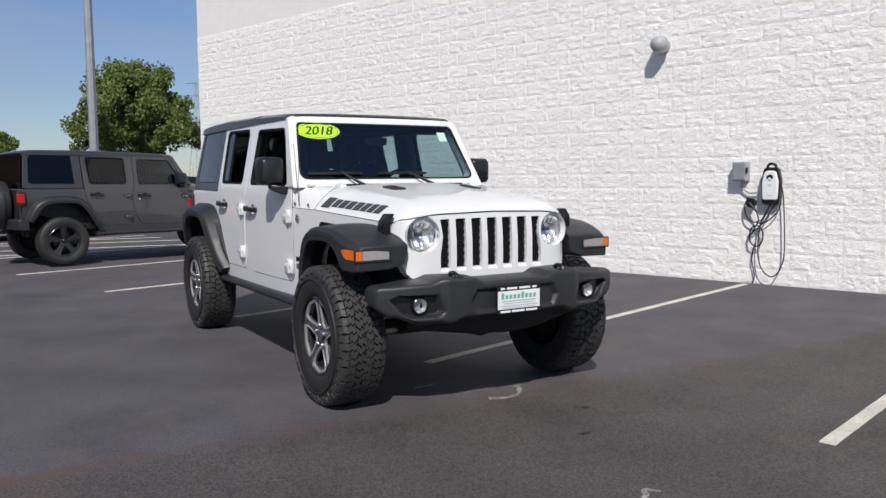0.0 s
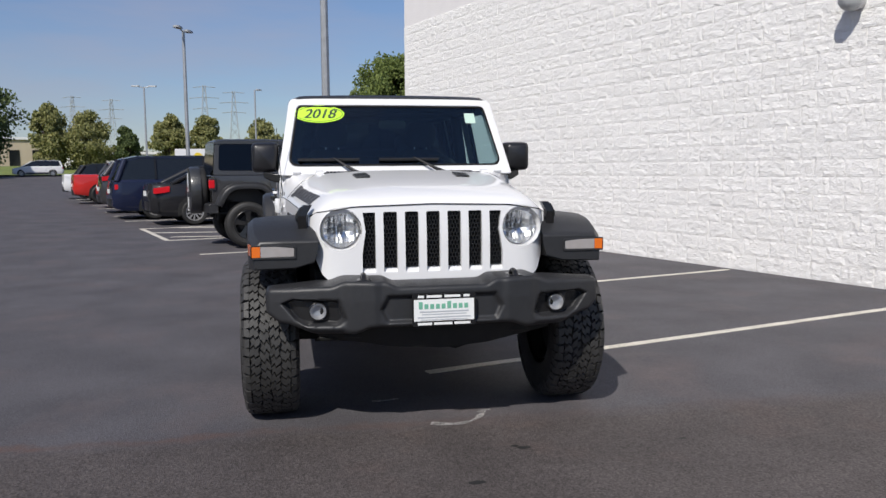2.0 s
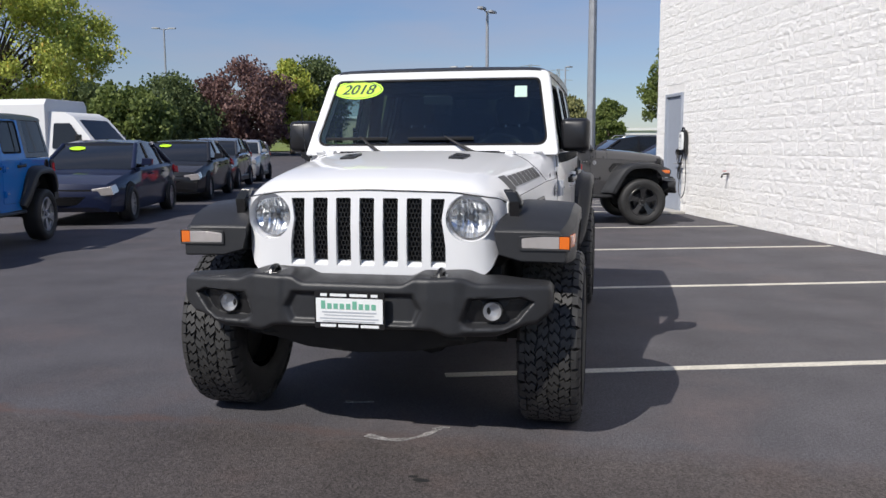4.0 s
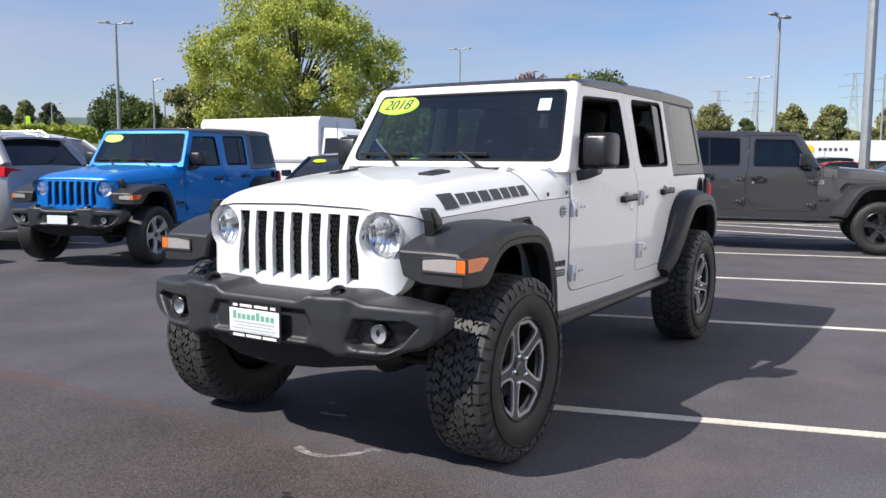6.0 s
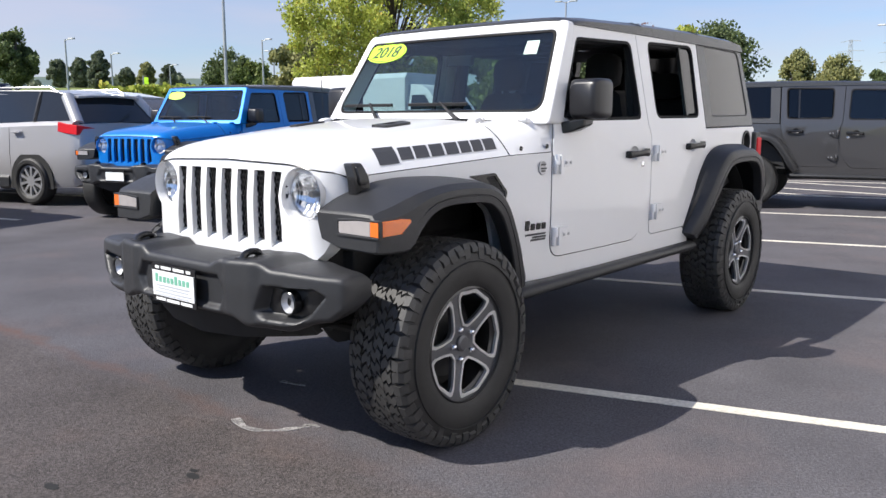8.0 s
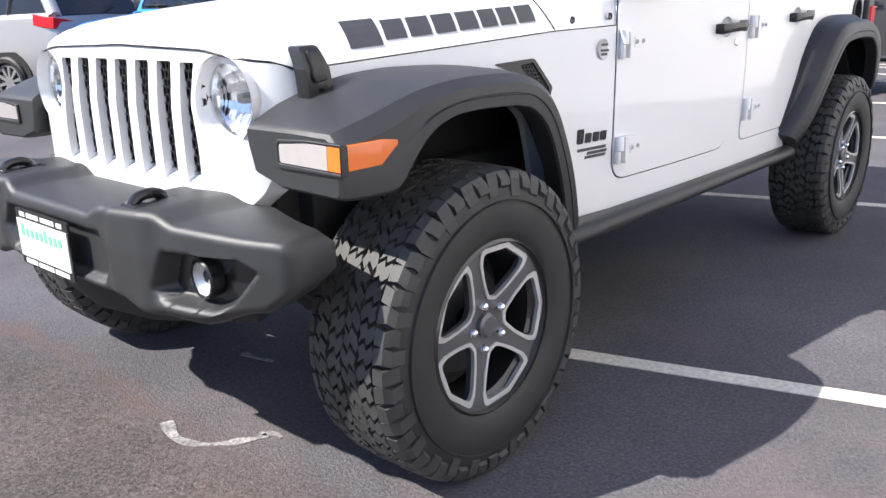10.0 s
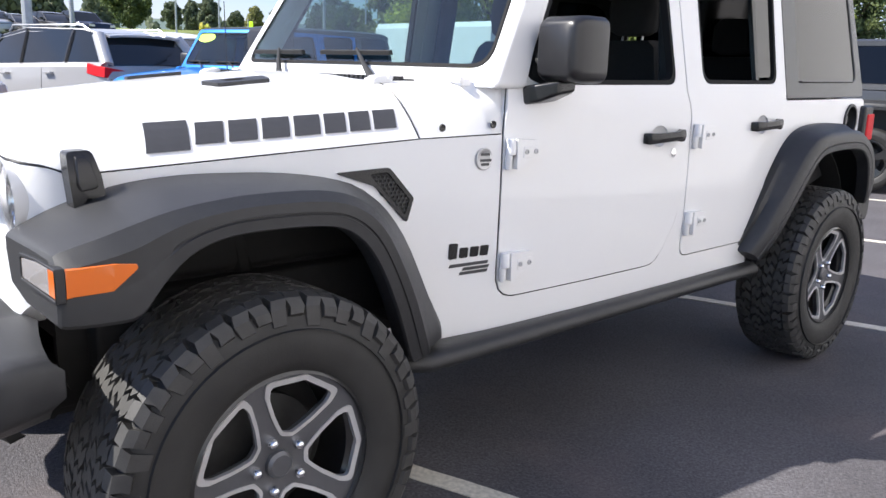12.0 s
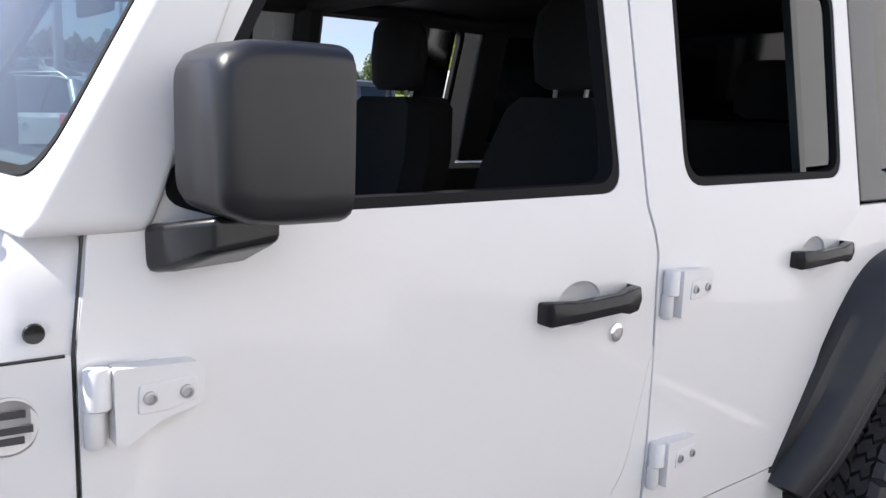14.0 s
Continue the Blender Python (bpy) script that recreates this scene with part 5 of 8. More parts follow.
        for y, g in ((0.930, 0.74), (0.940, 0.86), (0.965, 0.97), (1.005, 1.0), (1.070, 1.0), (1.080, 0.97)):
            pts = rounded([(-0.088 * g, -0.099 * g), (0.088 * g, -0.099 * g), (0.088 * g, 0.099 * g), (-0.088 * g, 0.099 * g)], 0.036 * g, 4)
            shell.append([(s * (0.868 + a), y + 0.02 * (0.1 - a), 1.416 + b) for a, b in pts])
        part("shell", lofted(shell), "mirror_black", mirror, "square black mirror shell", smooth=45)
        part("mirror_glass", sheet(rounded([(-0.07, -0.082), (0.07, -0.082), (0.07, 0.082), (-0.07, 0.082)], 0.03), [], 0.003, lambda a, b, d: Vector((s * (0.868 + a), 1.0825 - d + 0.02 * (0.1 - a), 1.416 + b))), "chrome", mirror, "mirror glass", smooth=0)
        # tail lamp
        tail = P("tail_lamp", box((min(s * 0.68, s * 0.818), 3.52, 1.01), (max(s * 0.68, s * 0.818), 3.63, 1.225)), "plastic", lab="square tail lamp in a black bezel", bevel=0.015)
        part("red_lens", box((min(s * 0.72, s * 0.825), 3.545, 1.045), (max(s * 0.72, s * 0.825), 3.637, 1.185)), "red_lens", tail, bevel=0.012)

    # hood
    rows = []
    profile = ((-0.490, 1.154), (-0.483, 1.168), (-0.466, 1.183), (-0.43, 1.200), (-0.382, 1.214), (-0.30, 1.230), (-0.18, 1.246), (0.0, 1.266), (0.2, 1.287), (0.4, 1.305), (0.522, 1.315))
    for y, crown in profile:
        t = (y + 0.505) / 1.027
        wrap = max(0.0, 1 - (y + 0.490) / 0.40)
        seam = 1.092 + 0.062 * max(0.0, t) - (0.008 if y < -0.488 else 0.0)
        row = []
        for k in range(-24, 25):
            q = k / 24
            y_side = y + 0.15 * wrap ** 1.2
            half = side_x(y_side, 1.15) - 0.002
            x = half * math.copysign(min(1.0, abs(q) ** 0.85 * 1.02), q)
            u = abs(x) / half
            z = crown - 0.016 * u ** 2 - (crown - 0.016 - seam) * (max(0.0, (u - 0.70) / 0.30)) ** 2.0
            z += 0.010 * (1 / (1 + math.exp(-(0.50 - u) * 17))) * min(1, max(0, (t - 0.08) * 5))
            row.append((x, y + 0.15 * u ** 12 * wrap ** 1.2, z))
        rows.append(row)
    bm = bmesh.new()
    grid = [[bm.verts.new(p) for p in r] for r in rows]
    under = [[bm.verts.new((p[0] * 0.985, p[1] + 0.004, p[2] - 0.03)) for p in r] for r in (rows[0], rows[-1])]
    for a, b in zip(grid, grid[1:]):
        for i in range(48):
            bm.faces.new((a[i], a[i + 1], b[i + 1], b[i]))
    for g_, u_ in ((grid[0], under[0]), (grid[-1], under[1])):
        for i in range(48):
            bm.faces.new((g_[i], u_[i], u_[i + 1], g_[i + 1]))
    bmesh.ops.recalc_face_normals(bm, faces=bm.faces)
    hood = P("hood", bm, paint, smooth=32)

    def crown_at(y):
        return next((a[1] + (b[1] - a[1]) * (y - a[0]) / (b[0] - a[0]) for a, b in zip(profile, profile[1:]) if a[0] <= y <= b[0]), 1.315)

    def hood_z(x, y):
        t = (y + 0.505) / 1.027
        crown, seam, u = crown_at(y), 1.092 + 0.062 * t, abs(x) / side_x(y, 1.15)
        return crown - 0.016 * u ** 2 - (crown - 0.016 - seam) * (max(0.0, (u - 0.70) / 0.30)) ** 2.0 + 0.010 * (1 / (1 + math.exp(-(0.50 - u) * 17)))

    def hood_side(s):
        def f(y, zf, d):
            t = (y + 0.505) / 1.027
            half = side_x(y, 1.15) - 0.002
            crown, seam = crown_at(y), 1.092 + 0.062 * t
            lo, hi = 0.70, 1.0
            for _ in range(24):
                u = (lo + hi) / 2
                if crown - 0.016 * u * u - (crown - 0.016 - seam) * ((u - 0.70) / 0.30) ** 2 > zf:
                    lo = u
                else:
                    hi = u
            return Vector((s * (half * u + 0.0016 - d), y, zf + 0.0014))
        return f

    def top_edge(x):
        return next((z0 + (z1 - z0) * (abs(x) - x0) / (x1 - x0) for (x0, z0), (x1, z1) in zip(((0.0, 1.152), (0.40, 1.142), (0.598, 1.112)), ((0.40, 1.142), (0.598, 1.112), (0.63, 1.082))) if x0 <= abs(x) <= x1), 1.082)
    part("hood_seal", tube([(x, -0.505 + 0.15 * (abs(x) / 0.63) ** 12 + 0.004, top_edge(x) + 0.003) for x in [-0.62 + 1.24 * k / 36 for k in range(37)]], 0.0032, 6), "gloss_black", hood, "dark shut line round the hood")
    for s in (-1, 1):
        part("hood_seal", tube([(s * (side_x(y, 1.15) + 0.0006), y, 1.092 + 0.062 * (y + 0.505) / 1.027 - 0.001) for y in [-0.37 + 0.9 * k / 16 for k in range(17)]] + [(s * (side_x(0.815, 1.16) + 0.0006), 0.815, 1.161)], 0.0021, 6), "gloss_black", hood)
        part("hood_seal", tube([(s * (side_x(0.524, 1.15) - 0.001) * u, 0.5243, hood_z(side_x(0.522, 1.15) * u, 0.5219) - 0.0006) for u in [0.68 + 0.32 * k / 24 for k in range(25)]], 0.0024, 6), "gloss_black", hood)

    if detail:
        for s in (-1, 1):
            block_letters(hood, "decal", hood_side(s), -0.225 if s > 0 else 0.475, 0.475 if s > 0 else -0.225, lambda a: 1.134 + 0.055 * (a + 0.235), lambda a: 1.199 + 0.055 * (a + 0.235))
            vx = 0.30
            part("hood_vent", sheet(rounded([(0.10, -0.05), (0.12, 0.04), (0.28, 0.05), (0.30, -0.04)], 0.015), [rounded([(0.15, -0.025), (0.16, 0.015), (0.22, 0.02), (0.22, -0.02)], 0.008)], 0.02, lambda a, b, d: Vector((s * (vx + b * 0.9), a, hood_z(vx + b, a) + 0.011 - d))), "plastic", hood, "black hood vent", bevel=0.004)

    # cowl and wiper tray
    crows = []
    for y in (0.5265, 0.58, 0.64, 0.70, 0.76, 0.815, 0.842):
        t = min(1.0, (y - 0.534) / 0.288)
        half = side_x(y, 1.15) - 0.002
        crown, seam, u0 = 1.315 - 0.004 * t, 1.154 + 0.010 * t, 0.70 + 0.24 * t
        row = []
        for k in range(-14, 15):
            q = k / 14
            x = half * math.copysign(min(1.0, abs(q) ** 0.85 * 1.02), q)
            u = abs(x) / half
            z = crown - 0.016 * u ** 2 * (1 - t) - (crown - 0.016 * (1 - t) - seam) * (max(0.0, (u - u0) / (1 - u0))) ** (2.0 - 0.2 * t)
            z -= 0.02 * max(0.0, 1 - (u / 0.6) ** 6) * math.sin(math.pi * min(1, t * 1.1))
            row.append((x, y, z))
        crows.append(row + [(half - 0.02, y, 1.1), (-half + 0.02, y, 1.1)])
    cowl_top = P("cowl", lofted(crows), paint, smooth=32)
    tray = P("wiper_tray", lofted([[(x, 0.545, 1.314), (x, 0.705, 1.3145), (x, 0.705, 1.27), (x, 0.545, 1.2)] for x in (-0.50, -0.25, 0.0, 0.25, 0.50)]), "gloss_black", cowl_top, "black slatted wiper tray", bevel=0.004)
    if detail:
        for k in range(40):
            x = -0.48 + 0.0235 * k
            part("slat", box((x, 0.552, 1.306), (x + 0.0125, 0.700, 1.322)), "plastic", tray, smooth=0)
    # windshield frame and glass
    lean = lambda z: 0.735 + (z - 1.305) * 0.615

    def ws(a, b, d):
        return Vector((a, lean(b) + 0.035 * (a / 0.7) ** 2 + d, b))

    frame_out = rounded([(-0.782, 1.295), (0.782, 1.295), (0.698, 1.815), (-0.698, 1.815)], [0.02, 0.02, 0.05, 0.05])
    frame_in = rounded([(-0.718, 1.355), (0.718, 1.355), (0.646, 1.765), (-0.646, 1.765)], [0.06, 0.06, 0.04, 0.04])
    cuts = [("a", v) for v in (-0.6, -0.45, -0.3, -0.15, 0, 0.15, 0.3, 0.45, 0.6)]
    ws_frame = P("windshield_frame", sheet(frame_out, [frame_in], 0.06, lambda a, b, d: ws(a, b, d * (1 + 1.35 * min(1.0, max(0.0, (1.815 - b) / 0.52)))), cuts), paint, bevel=0.012, segments=3)
    glass_in = rounded([(-0.707, 1.366), (0.707, 1.366), (0.636, 1.755), (-0.636, 1.755)], [0.055, 0.055, 0.035, 0.035])
    part("black_band", sheet(frame_in, [glass_in], 0.004, lambda a, b, d: ws(a, b, d + 0.0015), cuts), "glass_band", ws_frame, "black printed edge of the glass")
    pane = part("windshield", sheet(frame_in, [], 0.004, lambda a, b, d: ws(a, b, d + 0.0062), cuts), "windshield", ws_frame, "clear windshield glass")
    pane.visible_shadow = False
    if sticker:
        def stick(a, b, d):
            return ws(a, b, d + 0.0035)
        st = part("year_sticker", sheet(circle(-0.502, 1.707, 0.168, 40, 0.36), [], 0.002, stick, cuts), "sticker", ws_frame, "lime oval year sticker", smooth=0)
        if detail:
            part("sticker_ring", sheet(circle(-0.502, 1.707, 0.158, 40, 0.335), [circle(-0.502, 1.707, 0.153, 40, 0.325)], 0.001, lambda a, b, d: ws(a, b, d + 0.0028), cuts), "ink", st, "thin dark ring", smooth=0)
            rx = math.degrees(math.atan(1 / 0.615))
            p = ws(-0.502, 1.705, 0.0028)
            for k in (-1, 0, 1):
                words("2018", 0.105, "ink", Matrix.Translation(p) @ pose(0, 0, 0, rx, 0, -4) @ pose(0.0028 * k, 0, 0.0003 * k), st, shear=0.3)
            part("paper_label", sheet([(0.50, 1.645), (0.575, 1.645), (0.57, 1.715), (0.497, 1.715)], [], 0.002, stick), "paper", ws_frame, "small pale green paper label", smooth=0)
            part("rear_view_mirror", lofted([[(x, 1.06 + 0.01 * abs(x) * 5, 1.64 + dz) for dz in (-0.03, 0.03)] + [(x, 1.09, 1.64 + dz) for dz in (0.025, -0.025)] for x in (-0.09, -0.08, 0.08, 0.09)]), "gloss_black", ws_frame, bevel=0.006)
    # wipers
    for x0, x1 in ((-0.285, -0.525), (0.285, 0.005)):
        base = ws(x0, 1.30, -0.03)
        tip = ws(x1 + 0.10, 1.41, -0.03)
        arm = P("wiper", tube([base + Vector((0.06, 0, -0.01)), base + Vector((0, -0.012, 0.015)), base.lerp(tip, 0.5) + Vector((0, -0.008, 0.006)), tip], [0.015, 0.0135, 0.008, 0.005], 8), "interior")
        part("blade", lofted([[(x, ws(x, 1.407, 0).y - 0.012, 1.400 + 0.006), (x, ws(x, 1.407, 0).y - 0.026, 1.400 + 0.002), (x, ws(x, 1.407, 0).y - 0.022, 1.400 - 0.012), (x, ws(x, 1.407, 0).y - 0.006, 1.400 - 0.01)] for x in [x1 - 0.13 + 0.05 * k for k in range(9)]]), "interior", arm, "rubber wiper blade")
        part("arm_base", box((x0 + 0.02, base.y - 0.03, 1.285), (x0 + 0.09, base.y + 0.01, 1.318)), "gloss_black", arm, bevel=0.006)
    for s in (-1, 1):
        hx = s * 0.665
        leaf = P("windshield_hinge", tube([(hx - s * 0.026, 0.722, 1.318), (hx - s * 0.024, 0.722, 1.318), (hx + s * 0.024, 0.725, 1.318), (hx + s * 0.026, 0.725, 1.318)], [0.007, 0.010, 0.010, 0.007], 12), paint, ws_frame, smooth=40)
        part("hinge_leaf", box((hx - 0.024, 0.724, 1.300), (hx + 0.024, 0.765, 1.324)), paint, leaf, bevel=0.005)
        hx = s * 0.525
        leaf = P("hood_hinge", lofted([[(hx + w, y, z) for w, z in ((-0.028, 1.30), (-0.022, 1.302 + h), (0.022, 1.302 + h), (0.028, 1.30))] for y, h in ((0.500, 0.012), (0.520, 0.022), (0.560, 0.026), (0.575, 0.012))]), paint, hood, bevel=0.005)
        part("hinge_pin", tube([(hx + s * 0.018, 0.561, 1.320), (hx + s * 0.031, 0.561, 1.320)], 0.009, 12), paint, leaf, smooth=40)

    # grille
    def gr(a, b, d):
        return Vector((a, -0.516 + 0.15 * (abs(a) / 0.63) ** 12 + 0.06 * (b - 0.85) ** 2 + 0.08 * max(0.0, b - 1.0) + d, b))
    gout = rounded([(-0.566, 0.803), (-0.500, 0.740), (0.500, 0.740), (0.566, 0.803), (0.598, 0.88), (0.632, 1.072), (0.598, 1.112), (0.40, 1.142), (0.0, 1.152), (-0.40, 1.142), (-0.598, 1.112), (-0.632, 1.072), (-0.598, 0.88)],
                   [0.05, 0.05, 0.05, 0.05, 0.1, 0.03, 0.03, 0.1, 0, 0.1, 0.03, 0.03, 0.1])
    slots = []
    for k in range(7):
        c = (k - 3) * 0.1105
        slots.append(rounded([(c - 0.035, 0.808), (c + 0.035, 0.808), (c + 0.035, 1.117), (c - 0.035, 1.117)], 0.008, 3))
    lights = [circle(sx * 0.469, 1.028, 0.104, 32) for sx in (-1, 1)]
    trims = list(slots)
    # the outer slots give way to the lamps
    for idx, sx in ((0, -1), (6, 1)):
        c = sx * 0.3315
        w_ = 0.034
        inner, outer = c - sx * w_, c + sx * w_
        bulge = [(outer, 0.90), (outer - sx * 0.008, 0.96), (outer - sx * 0.018, 1.02), (outer - sx * 0.010, 1.08), (outer - sx * 0.004, 1.115)]
        poly = [(inner, 0.808), (outer, 0.808), *bulge, (inner, 1.115)]
        trims[idx] = rounded(poly if sx > 0 else poly[::-1], 0.006, 3)
    gcuts = [("a", v) for v in (-0.615, -0.60, -0.58, -0.555, -0.53, -0.45, -0.40, -0.28, -0.17, -0.055, 0.055, 0.17, 0.28, 0.40, 0.45, 0.53, 0.555, 0.58, 0.60, 0.615)] + [("b", 0.95), ("b", 1.0), ("b", 1.05)]
    grille = P("grille", sheet(gout, trims + lights, 0.075, gr, gcuts), paint, lab="upright grille with seven slots", bevel=0.011, segments=3)
    for k in range(7):
        c = (k - 3) * 0.1105
        slot = part("slot_mesh", box((c - 0.036, gr(c, 0.97, 0.036).y, 0.83), (c + 0.036, gr(c, 0.97, 0.056).y, 1.12)), "under", grille, "black mesh insert", smooth=0)
        part("slot_ledge", lofted([[(x, gr(c, 0.82, 0.006).y, 0.800), (x, gr(c, 0.82, 0.008).y, 0.8125), (x, gr(c, 0.83, 0.046).y, 0.838), (x, gr(c, 0.83, 0.052).y, 0.800)] for x in (c - 0.0355, c + 0.0355)]), paint, grille, "sloping painted ledge", smooth=0)
        if detail:
            bm = bmesh.new()
            yy = gr(c, 0.97, 0.023).y
            for r in range(13):
                for q in range(-2, 3):
                    zc = 0.845 + 0.0215 * r
                    xc = c + q * 0.0165 + (0.00825 if r % 2 else 0)
                    if abs(xc - c) > 0.034:
                        continue
                    hexo = [(xc + 0.0095 * math.cos(a), zc + 0.0135 * math.sin(a)) for a in [radians(30 + 60 * j) for j in range(6)]]
                    hexi = [(xc + 0.0068 * math.cos(a), zc + 0.0102 * math.sin(a)) for a in [radians(30 + 60 * j) for j in range(6)]]
                    vo = [bm.verts.new((x, yy, z)) for x, z in hexo]
                    vi = [bm.verts.new((x, yy, z)) for x, z in hexi]
                    vb = [bm.verts.new((x, yy + 0.010, z)) for x, z in hexi]
                    for j in range(6):
                        bm.faces.new((vo[j - 1], vo[j], vi[j], vi[j - 1]))
                        bm.faces.new((vi[j - 1], vi[j], vb[j], vb[j - 1]))
            part("honeycomb", bm, "gloss_black", slot, smooth=0)
    for s in (-1, 1):
        cx, cz = s * 0.469, 1.028
        yb = gr(cx, cz, 0).y + 0.030

        def ring(r, y):
            return [(cx + r * math.cos(k * math.tau / 36), y + 0.06 * s * (r * math.cos(k * math.tau / 36)), cz + r * math.sin(k * math.tau / 36)) for k in range(36)]
        lampb = part("headlight", lofted([ring(0.108, yb - 0.024), ring(0.098, yb + 0.028), ring(0.097, yb + 0.03), ring(0.095, yb + 0.012)], caps=False), paint, grille, "round clear headlight", smooth=40)
        # reflector bowl pressed in upright flutes
        dice = random.Random(21)
        bowl = bmesh.new()
        for c in range(26):
            xa, xb = (-0.096 + 0.192 * c / 26, -0.096 + 0.192 * (c + 1) / 26)
            tip = dice.choice((-1, 1)) * dice.uniform(0.0008, 0.0034)
            for k in range(7):
                quad = []
                for x_, f_, o_ in ((xa, k / 7, tip), (xb, k / 7, -tip), (xb, (k + 1) / 7, -tip), (xa, (k + 1) / 7, tip)):
                    top_ = math.sqrt(max(0.0, 0.0966 ** 2 - x_ * x_))
                    z_ = top_ * (2 * f_ - 1)
                    quad.append(bowl.verts.new((cx + x_, yb + 0.018 + 0.06 * (1 - (x_ * x_ + z_ * z_) / 0.0966 ** 2) + o_ * (1 if k % 2 else 0.4), cz + z_)))
                bowl.faces.new(quad)
        part("reflector", bowl, "reflector", lampb, "fluted chrome reflector bowl", smooth=0)
        part("lens", lofted([ring(0.097, yb + 0.022), ring(0.09, yb + 0.004), ring(0.07, yb - 0.004), ring(0.035, yb - 0.009), ring(0.001, yb - 0.010)], caps=False), "lamp_glass", lampb, "domed clear lens", smooth=60).visible_shadow = False
        if detail:
            part("bulb_shield", lofted([ring(0.011, yb + 0.026), ring(0.014, yb + 0.034), ring(0.014, yb + 0.075)]), "rim_grey", lampb, "dark bulb shield", smooth=40)
            part("bezel", lofted([ring(0.097, yb + 0.012), ring(0.091, yb + 0.012), ring(0.089, yb + 0.024)], caps=False), "chrome", lampb, "thin bright bezel", smooth=30)

    # front bumper
    def bump_y(x):
        ax = abs(x)
        return -0.766 + (0.05 * max(0.0, (ax - 0.25)) / 0.35) + 0.42 * max(0.0, ax - 0.52) ** 1.9

    def bump(a, b, d):
        ax = abs(a)
        lean = 0.30 * max(0.0, b - 0.728) + 0.32 * max(0.0, b - 0.742) + 0.30 * max(0.0, b - 0.756) + 0.25 * max(0.0, 0.61 - b) + 0.25 * max(0.0, 0.59 - b)
        return Vector((a, bump_y(a) + lean * (1 - d / 0.24) + d * (1 - 0.55 * min(1.0, max(0.0, (ax - 0.60) / 0.24))), b))

    def along(x, pts):
        """Smooth height along the bumper: eased from stop to stop."""
        ax = abs(x)
        for (a, za), (b, zb) in zip(pts, pts[1:]):
            if ax <= b:
                t = (ax - a) / (b - a)
                return za + (zb - za) * t * t * (3 - 2 * t)
        return pts[-1][1]

    def inside(poly, x, z):
        """How far a point lies inside a convex outline."""
        sides = []
        for (ax, az), (bx, bz) in zip(poly, [*poly[1:], poly[0]]):
            n = math.hypot(bx - ax, bz - az)
            sides.append(((bz - az) * (x - ax) - (bx - ax) * (z - az)) / n)
        return min(sides) if sum(sides) > 0 else -max(sides)

    def ease(v, w):
        t = max(0.0, min(1.0, v / w))
        return t * t * (3 - 2 * t)

    pocket_shape = [(0.470, 0.612), (0.505, 0.708), (0.720, 0.714), (0.770, 0.692), (0.705, 0.612), (0.650, 0.588), (0.51, 0.588)]
    recess = [(-0.275, 0.592), (-0.305, 0.66), (-0.268, 0.728), (0.268, 0.728), (0.305, 0.66), (0.275, 0.592)]
    nx, nz = (180, 26) if detail else (90, 14)
    rings = []
    for i in range(nx + 1):
        x = -0.848 + 1.696 * i / nx
        ax = abs(x)
        d = max(0.0, ax - 0.826)
        e = 0.022 - math.sqrt(max(0.0, 0.022 ** 2 - d * d))
        top = along(x, ((0.0, 0.768), (0.21, 0.768), (0.285, 0.795), (0.46, 0.799), (0.55, 0.774), (0.80, 0.764), (0.86, 0.756))) - e
        bot = along(x, ((0.0, 0.572), (0.34, 0.572), (0.43, 0.545), (0.60, 0.546), (0.77, 0.595), (0.85, 0.640))) + e
        y0 = bump_y(x) + e
        deep = 0.24 * (1 - 0.55 * min(1.0, max(0.0, (ax - 0.60) / 0.24)))
        # the shoulders beside the middle stand a little proud
        y0 -= 0.012 * ease(ax - 0.29, 0.05) * (1 - ease(ax - 0.44, 0.06))
        r = min(0.022, 0.28 * (top - bot))
        ring = [(x, y0 + deep, bot + 0.02), (x, y0 + 0.5 * deep, bot + 0.006)]
        ring += [(x, y0 + r * (1 - math.sin(a)), bot + r * (1 - math.cos(a))) for a in [radians(15 * k) for k in range(6)]]
        for k in range(nz + 1):
            z = bot + r + (top - bot - 2 * r) * k / nz
            cut = 0.050 * ease(inside(pocket_shape[::-1], ax, z) + 0.004, 0.017) + 0.024 * ease(inside(recess, x, z) + 0.004, 0.02)
            lip = 0.010 * ease(0.60 - z, 0.02) * ease(ax - 0.46, 0.04) * (1 - ease(ax - 0.68, 0.06))
            ring.append((x, y0 + cut - lip + 0.06 * max(0.0, z - 0.70), z))
        ring += [(x, y0 + 0.06 * max(0.0, top - r - 0.70) + r * (1 - math.cos(a)), top - r * (1 - math.sin(a))) for a in [radians(15 * k) for k in range(1, 7)]]
        ring += [(x, y0 + 0.45 * deep, top + 0.006), (x, y0 + deep, top + 0.004)]
        rings.append(ring)
    bumper = P("front_bumper", lofted(rings), "plastic", lab="black textured plastic front bumper", smooth=62)
    for s in (-1, 1):
        # fog-lamp pocket
        pz = 0.652
        part("pocket_floor", sheet([(s * x, z) for x, z in pocket_shape], [], 0.01, lambda a, b, d: Vector((a, bump_y(a) + 0.047 + d, b))), "gloss_black", bumper, smooth=0)
        yb = bump_y(0.600) + 0.034
        rg = lambda r, y: [(s * 0.600 + r * math.cos(k * math.tau / 24), y, pz + r * math.sin(k * math.tau / 24)) for k in range(24)]
        fog = part("fog_lamp", lofted([rg(0.047, yb + 0.02), rg(0.047, yb - 0.012), rg(0.042, yb - 0.016), rg(0.039, yb - 0.01)], caps=False), "gloss_black", bumper, "round fog lamp", smooth=40)
